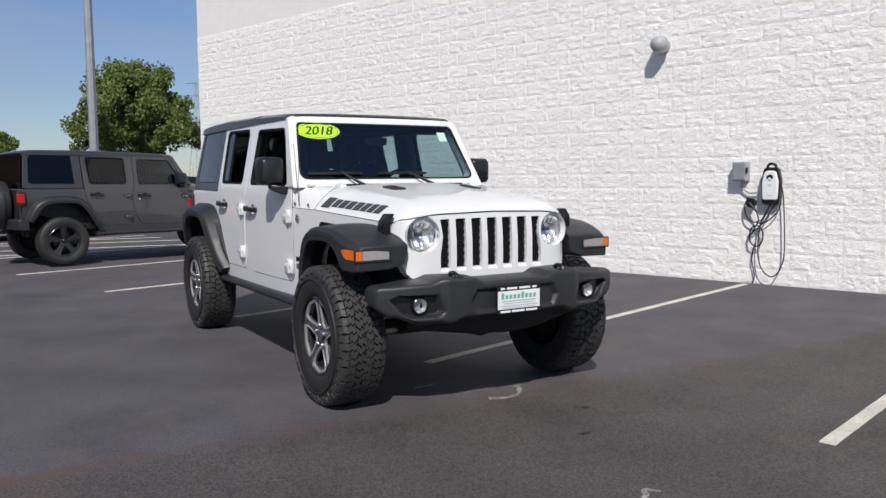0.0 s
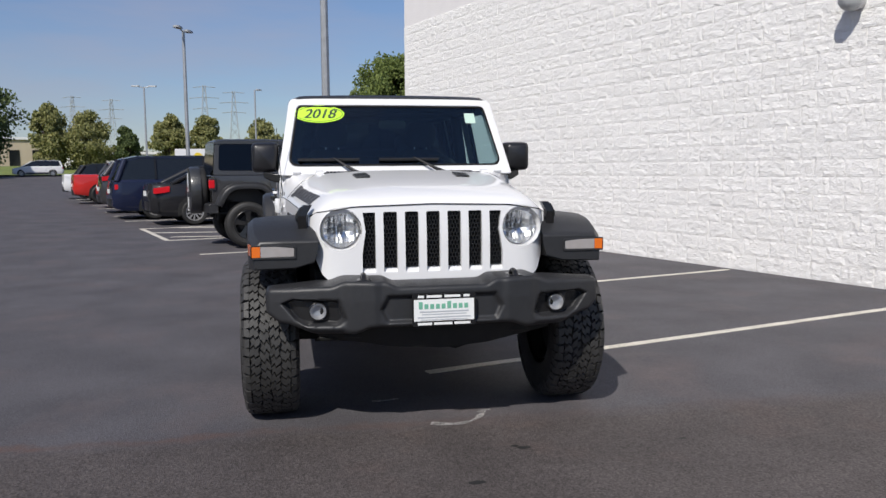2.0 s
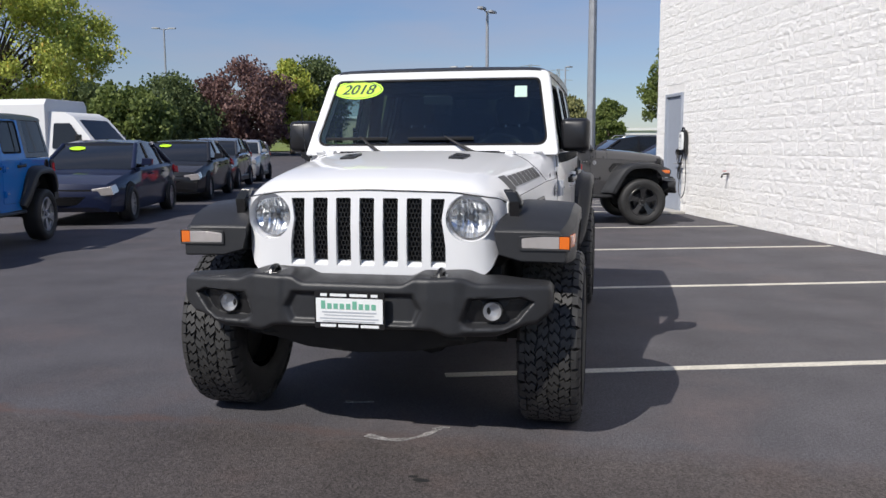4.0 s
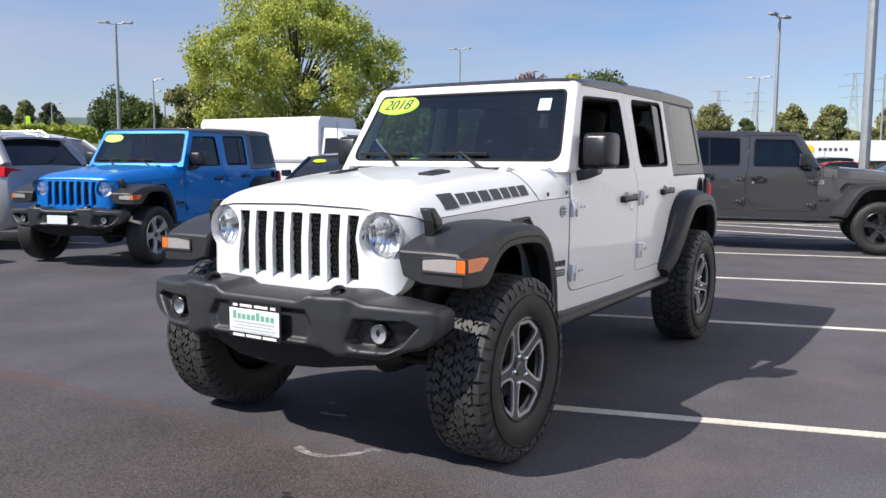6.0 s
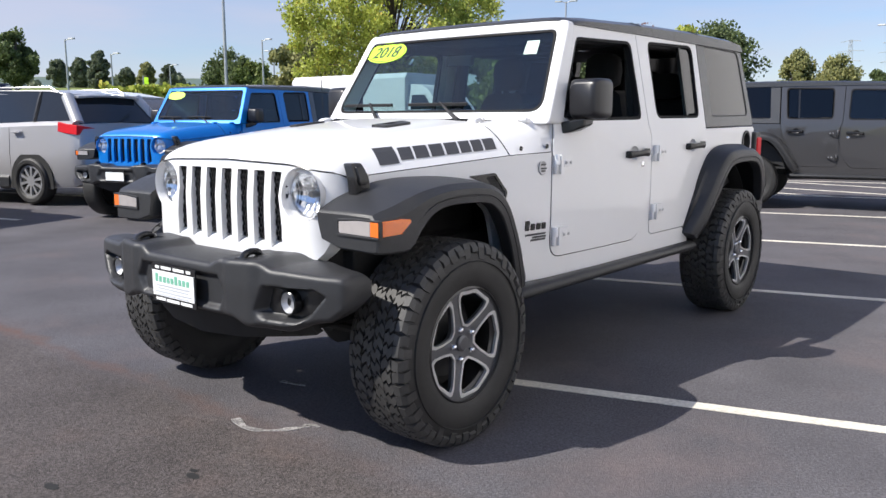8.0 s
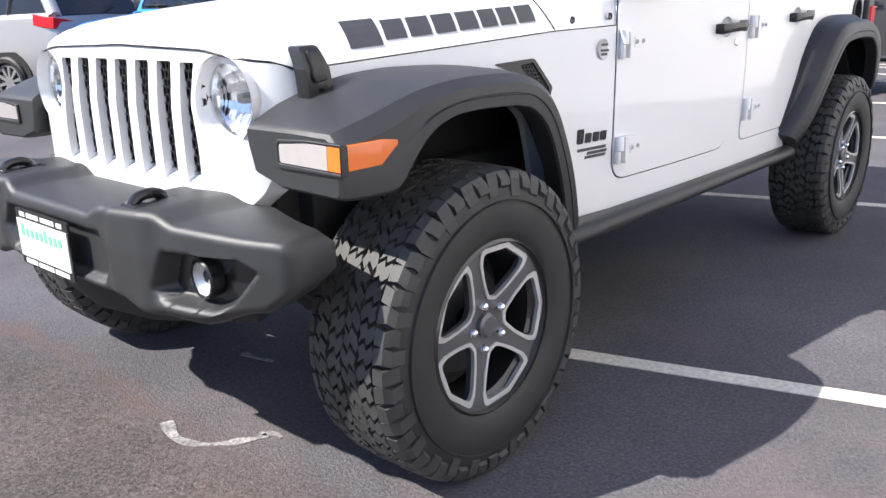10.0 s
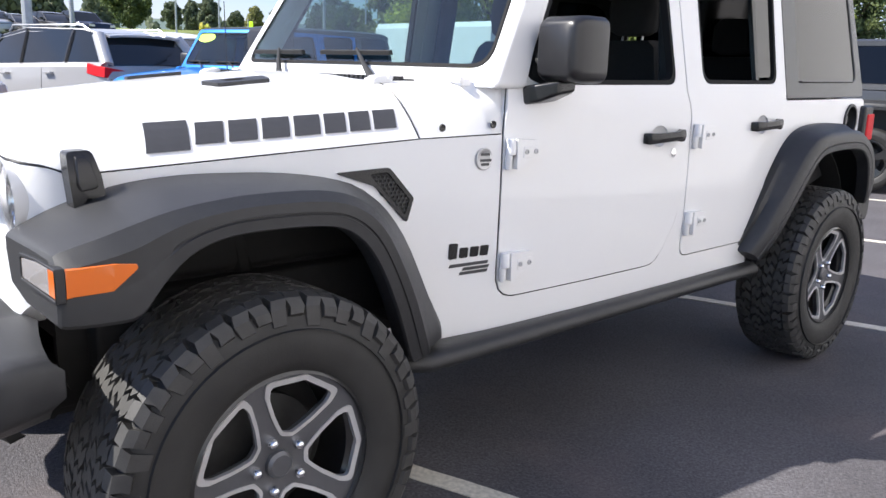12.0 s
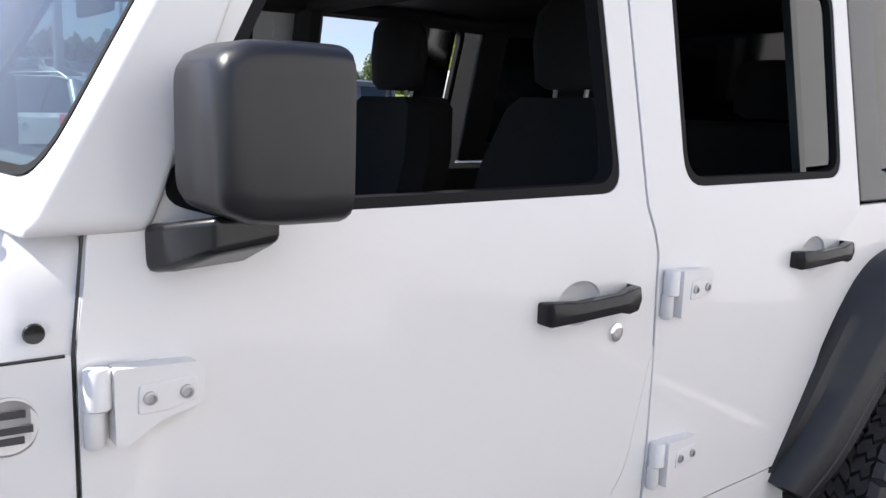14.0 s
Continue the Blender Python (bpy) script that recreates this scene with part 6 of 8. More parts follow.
        part("fog_reflector", lofted([rg(0.040, yb - 0.008), rg(0.025, yb + 0.012), rg(0.001, yb + 0.015)], caps=False), "rim_silver", fog, smooth=20)
        part("fog_lens", lofted([rg(0.040, yb - 0.011), rg(0.025, yb - 0.017), rg(0.001, yb - 0.02)], caps=False), "lamp_glass", fog, smooth=60).visible_shadow = False
        # tow hook
        hx = s * 0.378
        hook = part("tow_hook", tube(curve_path([(hx, -0.63, 0.785), (hx, -0.642, 0.812), (hx, -0.672, 0.820), (hx, -0.706, 0.812), (hx, -0.722, 0.788)], 6), 0.0135, 10), "gloss_black", bumper, "black tow hook")
        part("hook_plate", box((hx - 0.034, -0.73, 0.79), (hx + 0.034, -0.60, 0.803)), "gloss_black", hook, bevel=0.004)
    val = [[(x, -0.60, 0.59), (x, -0.73 + 0.10 * (abs(x) / 0.5) ** 2, 0.58), (x, -0.66 + 0.10 * (abs(x) / 0.5) ** 2, 0.440 + 0.05 * (abs(x) / 0.5) ** 2), (x, -0.55, 0.430 + 0.05 * (abs(x) / 0.5) ** 2)] for x in (-0.60, -0.5, -0.25, 0, 0.25, 0.5, 0.60)]
    P("lower_valance", lofted(val), "under", bumper, smooth=30)
    # dealer plate
    py = -0.784
    plate = P("front_plate", sheet(rounded([(-0.156, 0.575), (0.156, 0.575), (0.156, 0.734), (-0.156, 0.734)], 0.008), [], 0.006, lambda a, b, d: Vector((a, py + d, b))), "gloss_black", bumper, "white dealer plate in a black frame", smooth=0)
    part("plate_face", sheet([(-0.148, 0.601), (0.148, 0.601), (0.148, 0.706), (-0.148, 0.706)], [], 0.003, lambda a, b, d: Vector((a, py - 0.003 + d, b))), "plate_white", plate, smooth=0)
    if detail:
        bars = [(-0.125, 0.715 - 0.052, 0.125, 0.711, "plate_green"), (-0.12, 0.643, 0.12, 0.650, "plate_grey"), (-0.11, 0.631, 0.11, 0.636, "plate_grey"), (-0.13, 0.616, 0.13, 0.622, "plate_grey"), (-0.115, 0.605, 0.115, 0.609, "plate_grey")]
        for k in range(9):
            x = -0.125 + 0.028 * k
            h_ = 0.035 if k in (0, 5) else 0.024
            part("print_bar", box((x, py - 0.0045, 0.660), (x + 0.019, py - 0.0031, 0.660 + h_)), "plate_green", plate, smooth=0)
        for x0, z0, x1, z1, mt in bars[1:]:
            part("print_bar", box((x0, py - 0.0045, z0), (x1, py - 0.0031, z1)), mt, plate, smooth=0)
        for x0, x1, z0 in ((-0.085, -0.012, 0.714), (0.002, 0.080, 0.714), (-0.128, -0.099, 0.714), (0.096, 0.126, 0.714), (-0.13, -0.06, 0.581), (-0.05, 0.04, 0.581), (0.05, 0.13, 0.581)):
            part("frame_print", box((x0, py - 0.0015, z0), (x1, py - 0.0001, z0 + 0.012)), "plate_white", plate, smooth=0)

    # roof
    roof_rows = []
    for y, zc in ((1.075, 1.828), (1.10, 1.842), (1.30, 1.856), (1.86, 1.876), (2.65, 1.890), (3.30, 1.888), (3.46, 1.876), (3.51, 1.845)):
        hw = side_x(y, 1.81) + 0.013
        roof_rows.append([(hw * math.copysign(abs(q) ** 0.8, q), y, zc - 0.012 * abs(q) ** 2 - 0.022 * max(0, (abs(q) - 0.88) / 0.12) ** 1.5) for q in [k / 10 for k in range(-10, 11)]] + [(hw + 0.004, y, 1.797), (hw - 0.02, y, 1.788), (-hw + 0.02, y, 1.788), (-hw - 0.004, y, 1.797)])
    roof = P("roof", lofted(roof_rows), "top", lab="black hard top roof panel", smooth=35)
    for y in (1.855, 2.66):
        part("roof_seam", tube([((side_x(y, 1.81) + 0.013) * math.copysign(abs(q) ** 0.8, q), y, (1.876 if y < 2 else 1.890) - 0.012 * q * q - 0.022 * max(0, (abs(q) - 0.88) / 0.12) ** 1.5 - 0.001) for q in [k / 10 for k in range(-10, 11)]], 0.005, 6), "gloss_black", roof, smooth=60)
    # tailgate and rear
    P("tailgate", box((-0.62, 3.50, 0.66), (0.62, 3.57, 1.262)), paint, bevel=0.015)
    P("rear_glass", sheet(rounded([(-0.66, 1.27), (0.66, 1.27), (0.60, 1.83), (-0.60, 1.83)], 0.05), [], 0.006, lambda a, b, d: Vector((a, 3.555 - (b - 1.27) * 0.08 - d, b))), "tint", lab="dark tinted rear window", smooth=0)
    for s in (-1, 1):
        P("rear_corner", box((min(s * 0.62, s * 0.785), 3.50, 0.78), (max(s * 0.62, s * 0.785), 3.56, 1.262)), paint, bevel=0.02)
    rb = [[(x, 3.50, 0.62), (x, 3.66 - 0.10 * max(0, abs(x) - 0.6), 0.62), (x, 3.68 - 0.10 * max(0, abs(x) - 0.6), 0.66), (x, 3.68 - 0.10 * max(0, abs(x) - 0.6), 0.76), (x, 3.65 - 0.10 * max(0, abs(x) - 0.6), 0.785), (x, 3.50, 0.785)] for x in (-0.85, -0.8, -0.6, 0, 0.6, 0.8, 0.85)]
    P("rear_bumper", lofted(rb), "plastic", bevel=0.01)
    if spare:
        sp = copy_thing(first, pose(0.0, 3.74, 1.0, 0, 0, 90))
        sp.name = "spare_wheel"
        sp.parent = body
    P("antenna", tube([(-0.755, 0.735, 1.15), (-0.785, 0.74, 1.60)], [0.003, 0.0018], 6), "gloss_black")

    # cabin
    cabin = P("dashboard", lofted([[(x, 0.86, 1.31), (x, 1.08, 1.33), (x, 1.16, 1.27), (x, 1.16, 0.95), (x, 0.86, 0.95)] for x in (-0.68, -0.3, 0.3, 0.68)]), "interior", bevel=0.02)
    P("steering_wheel", lofted([[(0.36 + (0.185 + 0.016 * math.cos(b)) * math.cos(a), 1.28 + 0.36 * (0.185 + 0.016 * math.cos(b)) * math.sin(a) + 0.016 * math.sin(b), 1.25 + 0.93 * (0.185 + 0.016 * math.cos(b)) * math.sin(a)) for b in [j * math.tau / 8 for j in range(8)]] for a in [k * math.tau / 32 for k in range(33)]], caps=False), "interior", lab="black steering wheel")
    P("cabin_floor", box((-0.70, 0.5, 0.60), (0.70, 3.5, 0.63)), "interior", smooth=0)
    P("headliner", lofted([[(x, y, z) for x in (-0.64, 0.64)] + [(x, y, z - 0.02) for x in (0.64, -0.64)] for y, z in ((1.12, 1.80), (1.9, 1.815), (3.46, 1.80))]), "interior", smooth=0)
    P("firewall", box((-0.68, 0.80, 0.62), (0.68, 0.84, 1.28)), "interior", smooth=0)
    for sx in (-0.36, 0.36):
        seat = P("front_seat", lofted([[(sx + a, y, z) for a, y, z in r] for r in (
            [(-0.24, 1.42, 0.88), (0.24, 1.42, 0.88), (0.24, 1.42, 0.72), (-0.24, 1.42, 0.72)], [(-0.25, 1.70, 0.90), (0.25, 1.70, 0.90), (0.25, 1.75, 0.70), (-0.25, 1.75, 0.70)], [(-0.25, 1.92, 0.93), (0.25, 1.92, 0.93), (0.25, 1.98, 0.70), (-0.25, 1.98, 0.70)])]), "cloth", lab="black cloth front seat", bevel=0.05, segments=3)
        part("backrest", lofted([[(sx + w * q, y + dy, z) for q, dy in ((-1, 0.0), (-0.8, -0.05), (0, -0.025), (0.8, -0.05), (1, 0.0), (0.9, 0.10), (-0.9, 0.10))] for y, z, w in ((1.88, 0.88, 0.24), (1.94, 1.1, 0.255), (2.0, 1.32, 0.245), (2.04, 1.46, 0.19), (2.05, 1.49, 0.14))]), "cloth", seat, smooth=50)
        part("headrest", lofted([[(sx + w * math.cos(a), 2.06 + 0.055 * math.sin(a), z) for a in [k * math.tau / 14 for k in range(14)]] for z, w in ((1.51, 0.07), (1.53, 0.115), (1.62, 0.13), (1.69, 0.115), (1.715, 0.07))]), "cloth", seat, smooth=60)
        for dx in (-0.05, 0.05):
            part("headrest_post", tube([(sx + dx, 2.05, 1.46), (sx + dx, 2.06, 1.54)], 0.006, 6), "steel", seat)
    rear = P("rear_seat", lofted([[(x, 2.30, 0.92), (x, 2.75, 0.90), (x, 2.86, 1.45), (x, 2.96, 1.45), (x, 2.90, 0.75), (x, 2.30, 0.75)] for x in (-0.60, -0.2, 0.2, 0.60)]), "cloth", lab="black cloth rear bench", bevel=0.03)
    for sx in (-0.38, 0.38):
        part("headrest", lofted([[(sx + w * math.cos(a), 2.90 + 0.05 * math.sin(a), z) for a in [k * math.tau / 12 for k in range(12)]] for z, w in ((1.46, 0.07), (1.48, 0.12), (1.60, 0.12), (1.63, 0.08))]), "cloth", rear, smooth=60)
    for s in (-1, 1):
        bar = P("roll_bar", tube(curve_path([(s * 0.62, 1.13, 1.74), (s * 0.62, 1.84, 1.77), (s * 0.62, 2.6, 1.77), (s * 0.62, 3.2, 1.74), (s * 0.64, 3.35, 1.3)], 5), 0.035, 8), "interior")
        part("pillar_hoop", tube([(s * 0.62, 1.90, 1.77), (s * 0.68, 1.87, 1.25), (s * 0.70, 1.86, 0.7)], 0.045, 8), "interior", bar)
    bmc = P("cross_bar", tube([(-0.62, 1.90, 1.77), (0.62, 1.90, 1.77)], 0.035, 8), "interior")
    return root


white_suv = suv("white off-road vehicle with chunky tyres, black flares and black top", "white_paint", "grey", 0.424, 0.288, True, True, rim_r=0.236, detail=True)

# ---- other vehicles ----


grey_suv = suv("dark grey off-road vehicle with black wheels and spare wheel", "grey_paint", "black", 0.41, 0.27, False, False, drop=0.015, detail=False, group="off-road vehicles")
grey_suv.matrix_basis = lot(4.55, 10.3, 0, 85)
cover = part("cover", revolve([(0.0, 0.165), (0.33, 0.16), (0.40, 0.145), (0.415, 0.11), (0.415, -0.02)], 40), "top", next(o for o in grey_suv.children_recursive if o.name.startswith("spare_wheel")), "black vinyl spare wheel cover")
for z0, z1, w_ in ((0.05, 0.30, 0.045), (-0.02, 0.03, 0.05), (-0.30, -0.12, 0.05), (-0.36, -0.33, 0.04)):
    part("print_bar", box((0.162, -w_, z0), (0.168, w_, z1)), "plate_white", cover, smooth=0)
blue_suv = suv("bright blue off-road vehicle with silver wheels and lime sticker", "blue_paint", "silver", 0.395, 0.25, False, True, drop=0.04, detail=False, group="off-road vehicles")
blue_suv.matrix_basis = lot(-5.78, 5.30, 0, 0)

SHAPES = {  # y, top of the lower body, half width, sill height; then the glasshouse: y, z, half width
    "sedan": ([(-0.92, 0.56, 0.62, 0.32), (-0.84, 0.70, 0.80, 0.24), (-0.45, 0.80, 0.89, 0.21), (0.35, 0.91, 0.91, 0.2), (0.75, 0.96, 0.92, 0.2), (2.9, 1.0, 0.92, 0.2), (3.45, 1.03, 0.88, 0.24), (3.70, 1.0, 0.82, 0.3), (3.78, 0.72, 0.76, 0.36)],
              [(0.45, 0.93, 0.80), (1.25, 1.40, 0.66), (1.9, 1.46, 0.64), (2.5, 1.43, 0.63), (3.30, 1.03, 0.72)], 2.78, 0.33),
    "suv": ([(-0.88, 0.72, 0.66, 0.36), (-0.80, 0.92, 0.84, 0.28), (-0.4, 1.02, 0.92, 0.25), (0.3, 1.10, 0.93, 0.24), (0.8, 1.16, 0.94, 0.24), (2.9, 1.22, 0.94, 0.24), (3.45, 1.23, 0.91, 0.28), (3.62, 1.17, 0.87, 0.34), (3.68, 0.75, 0.82, 0.42)],
            [(0.40, 1.09, 0.82), (1.10, 1.58, 0.70), (1.7, 1.68, 0.69), (2.9, 1.66, 0.67), (3.25, 1.60, 0.66), (3.58, 1.20, 0.80)], 2.72, 0.36),
    "van": ([(-0.88, 0.66, 0.66, 0.34), (-0.80, 0.86, 0.86, 0.26), (-0.3, 0.98, 0.94, 0.22), (0.2, 1.04, 0.96, 0.22), (0.6, 1.08, 0.97, 0.22), (3.2, 1.10, 0.97, 0.22), (3.85, 1.10, 0.94, 0.26), (4.05, 1.05, 0.90, 0.32), (4.12, 0.72, 0.86, 0.4)],
            [(-0.05, 1.02, 0.84), (0.95, 1.62, 0.74), (1.6, 1.74, 0.73), (3.4, 1.73, 0.72), (3.75, 1.66, 0.70), (4.02, 1.08, 0.84)], 3.05, 0.35),
    "pickup": ([(-0.95, 0.80, 0.72, 0.42), (-0.88, 1.05, 0.90, 0.34), (-0.4, 1.14, 0.97, 0.32), (0.3, 1.18, 0.98, 0.32), (0.8, 1.2, 0.99, 0.32), (2.7, 1.2, 0.99, 0.32), (4.2, 1.2, 0.98, 0.36), (4.62, 1.2, 0.96, 0.42), (4.66, 0.8, 0.94, 0.5)],
               [(0.50, 1.16, 0.86), (1.15, 1.74, 0.74), (1.7, 1.84, 0.73), (2.3, 1.83, 0.73), (2.55, 1.72, 0.72), (2.75, 1.2, 0.84)], 3.65, 0.40)}


def scaled(m, k):
    return m @ Matrix.Scale(k, 4)


def road_car(kind, label, paint, m, category="car", sticker=False, rim="rim_silver", glass_mat="far_glass", rack=False, group="parked cars"):
    """A parked car: shell, glasshouse with pillars and roof, wheels, lamps, bumpers, mirrors, handles and plate; nose to -y."""
    lower, upper, base, R = SHAPES[kind]
    root = tagged(empty("parked_" + {"van": "minivan", "suv": "estate_car"}.get(kind, kind), m), label, category, group)
    rings = []
    for y, top, hw, bot in lower:
        mid = bot + 0.55 * (top - bot)
        rings.append([(-hw * 0.93, y, bot), (-hw * 0.99, y, bot + 0.12), (-hw, y, mid), (-hw * 0.97, y, top - 0.06), (-hw * 0.90, y, top), (0, y, top + 0.02 if top > 0.6 else top), (hw * 0.90, y, top), (hw * 0.97, y, top - 0.06), (hw, y, mid), (hw * 0.99, y, bot + 0.12), (hw * 0.93, y, bot)])
    body = part("body_shell", lofted(rings), paint, root, smooth=40)
    zb = lambda y: next((a[1] + (b[1] - a[1]) * (y - a[0]) / (b[0] - a[0]) for a, b in zip(lower, lower[1:]) if a[0] <= y <= b[0]), 1.0)
    hwb = lambda y: next((a[2] + (b[2] - a[2]) * (y - a[0]) / (b[0] - a[0]) for a, b in zip(lower, lower[1:]) if a[0] <= y <= b[0]), 0.9)
    house = []
    for y, z, hw in upper:
        base_hw = hwb(y) * 0.90
        house.append([(-base_hw, y, zb(y) - 0.01), (-(hw + 0.3 * (base_hw - hw)), y, zb(y) + 0.7 * max(0.0, z - zb(y))), (-hw, y, z), (0, y, z + 0.015), (hw, y, z), (hw + 0.3 * (base_hw - hw), y, zb(y) + 0.7 * max(0.0, z - zb(y))), (base_hw, y, zb(y) - 0.01)])
    part("glasshouse", lofted(house), glass_mat, root, "dark car windows", smooth=30)
    ro = [(y, z, hw) for y, z, hw in upper[1:-1]]
    part("roof", lofted([[(-hw - 0.02, y, z - 0.05), (-hw + 0.03, y, z + 0.012), (0, y, z + 0.035), (hw - 0.03, y, z + 0.012), (hw + 0.02, y, z - 0.05)] for y, z, hw in ro]), paint, root, smooth=40)
    y_a, y_z = upper[0][0], upper[-1][0]
    for s in (-1, 1):
        a, b = upper[0], upper[1]
        c, d = upper[-2], upper[-1]
        part("front_pillar", tube([(s * hwb(a[0]) * 0.90, a[0] + 0.02, zb(a[0])), (s * (b[2] + 0.01), b[0], b[1] - 0.02)], 0.045, 12), paint, root, smooth=50)
        part("rear_pillar", tube([(s * (c[2] + 0.01), c[0], c[1] - 0.02), (s * hwb(d[0]) * 0.90, d[0] - 0.03, zb(d[0]))], 0.085 if kind not in ("pickup", "sedan") else 0.05, 14), paint, root, smooth=50)
        for f in (0.42, 0.74):
            y = y_a + f * (y_z - y_a)
            zt = next((p[1] + (q[1] - p[1]) * (y - p[0]) / (q[0] - p[0]) for p, q in zip(upper, upper[1:]) if p[0] <= y <= q[0]), 1.4)
            ht = next((p[2] + (q[2] - p[2]) * (y - p[0]) / (q[0] - p[0]) for p, q in zip(upper, upper[1:]) if p[0] <= y <= q[0]), 0.7)
            part("door_pillar", tube([(s * hwb(y) * 0.90, y, zb(y)), (s * (ht + 0.3 * (hwb(y) * 0.9 - ht) + 0.004), y, zb(y) + 0.7 * (zt - zb(y))), (s * ht, y, zt - 0.02)], 0.03, 6), "gloss_black", root)
            part("door_handle", box((min(s * 0.90, s * 0.955) * hwb(y) / 0.92, y - 0.35, zb(y) - 0.16), (max(s * 0.90, s * 0.955) * hwb(y) / 0.92, y - 0.18, zb(y) - 0.13)), paint, root, bevel=0.005)
        part("headlight", lofted([[(s * x, yy, z) for x, z in ((0.50, zz), (0.50, zz + 0.13), (0.82, zz + 0.17), (0.86, zz + 0.03))] for yy, zz in ((lower[1][0] - 0.06, lower[1][1] - 0.2), (lower[1][0] + 0.25, lower[1][1] - 0.16))]), "clear_lens", root, "clear headlight", smooth=0, bevel=0.01)
        low = 0.17 if kind == "suv" else 0.25
        part("tail_lamp", lofted([[(s * x, yy, z) for x, z in ((0.52 if kind == "sedan" else 0.46, zz + 0.05), (0.52 if kind == "sedan" else 0.48, zz + 0.12), (0.89, zz + 0.17), (0.905, zz + 0.03))] for yy, zz in ((lower[-2][0] + 0.008, lower[-2][1] - low), (lower[-2][0] - 0.20, lower[-2][1] - low + 0.02), (lower[-2][0] - 0.36, lower[-2][1] - low + 0.05))]), "red_lens", root, "red tail lamp", smooth=0, bevel=0.01)
        my = upper[0][0] + 0.35
        mir = part("wing_mirror", lofted([[(s * (0.99 + dx), my + dy, zb(my) + 0.09 + dz) for dx, dz in ((-0.1, -0.06), (0.1, -0.05), (0.1, 0.07), (-0.08, 0.08))] for dy, dx in ((-0.06, 0), (0.05, 0))]), paint, root, smooth=30, bevel=0.015)
        part("mirror_arm", box((min(s * 0.80, s * 0.93), my - 0.02, zb(my)), (max(s * 0.80, s * 0.93), my + 0.03, zb(my) + 0.06)), "gloss_black", mir)
        if rack:
            part("roof_rail", tube([(s * 0.66, 1.25, 1.63), (s * 0.67, 1.35, 1.72), (s * 0.65, 2.9, 1.72), (s * 0.64, 3.05, 1.64)], 0.014, 6), "rim_silver", root, "silver roof rail")
    tw = 0.23
    w = empty("wheel")
    tyre = part("tyre", tyre_mesh(R, tw, R * 0.66), "rubber", w, smooth=50)
    holes = []
    for k in range(10):
        mid = k * math.tau / 10
        holes.append([(r_ * R * math.cos(mid + a), r_ * R * math.sin(mid + a)) for r_, a in ((0.22, -0.12), (0.58, -0.21), (0.58, 0.21), (0.22, 0.12))])
    part("rim", sheet(circle(0, 0, R * 0.66, 36), holes, 0.03, lambda a, b, d: Vector((tw / 2 - 0.03 - d, a, b))), rim, w, smooth=0)
    part("wheel_well", revolve([(0.0, 0.0), (R * 0.66, 0.0)], 24), "under", w)
    w.parent = root
    w.matrix_basis = pose(hwb(0) - tw / 2 + 0.050, 0, R - 0.003)
    for x, y, t in ((-1, 0, 180), (1, base, 0), (-1, base, 180)):
        copy_thing(w, pose(x * (hwb(y) - tw / 2 + 0.050), y, R - 0.003, 30, 0, t)).parent = root
    for y in (0, base):
        for s in (-1, 1):
            arc = [(y + (R + 0.065) * math.cos(a), R + (R + 0.065) * math.sin(a)) for a in [math.pi * k / 14 for k in range(15)]] + [(y - R - 0.065, 0.25), (y + R + 0.065, 0.25)]
            part("wheel_arch", sheet(arc, [], 0.02, lambda a, b, d: Vector((s * (hwb(y) * 0.995 + 0.004 - d), a, b))), "under", root, smooth=0)
    part("front_bumper", lofted([[(x, lower[0][0] - 0.03 + 0.25 * (abs(x) / 0.8) ** 3, 0.36), (x, lower[0][0] - 0.05 + 0.25 * (abs(x) / 0.8) ** 3, 0.5), (x, lower[0][0] + 0.2 + 0.1 * (abs(x) / 0.8) ** 3, 0.52), (x, lower[0][0] + 0.2, 0.34)] for x in (-0.8, -0.5, 0, 0.5, 0.8)]), "gloss_black", root, smooth=30)
    part("front_grille", sheet(rounded([(-0.45, 0.54), (0.45, 0.54), (0.5, lower[1][1] - 0.08), (-0.5, lower[1][1] - 0.08)], 0.03), [], 0.05, lambda a, b, d: Vector((a, lower[0][0] - 0.012 + 0.2 * max(0.0, b - lower[0][1]) + d + 0.05 * abs(a), b))), "gloss_black", root, "black front grille", smooth=0)
    part("rear_bumper", lofted([[(x, lower[-1][0] + 0.03 - 0.2 * (abs(x) / 0.85) ** 4, 0.36), (x, lower[-1][0] + 0.05 - 0.2 * (abs(x) / 0.85) ** 4, 0.58), (x, lower[-1][0] - 0.2, 0.6), (x, lower[-1][0] - 0.2, 0.36)] for x in (-0.85, -0.5, 0, 0.5, 0.85)]), paint if kind == "sedan" else "plastic", root, smooth=30)
    part("rear_plate", box((-0.16, lower[-1][0] + 0.0, 0.72), (0.16, lower[-1][0] + 0.03, 0.84)), "plate_white", root, smooth=0)
    if kind in ("suv", "van"):
        c, d = upper[-2], upper[-1]
        part("spoiler", lofted([[(x, c[0] - 0.10, c[1] + 0.045 - 0.03 * (abs(x) / 0.6) ** 2), (x, c[0] + 0.14, c[1] + 0.012 - 0.03 * (abs(x) / 0.6) ** 2), (x, c[0] + 0.13, c[1] - 0.018 - 0.03 * (abs(x) / 0.6) ** 2), (x, c[0] - 0.10, c[1] - 0.02)] for x in (-0.60, -0.4, 0.0, 0.4, 0.60)]), paint, root, smooth=30)
        part("rear_wiper", tube([(0.0, d[0] + 0.02, d[1] + 0.06), (-0.30, d[0] - 0.05, d[1] + 0.16)], 0.009, 6), "gloss_black", root)
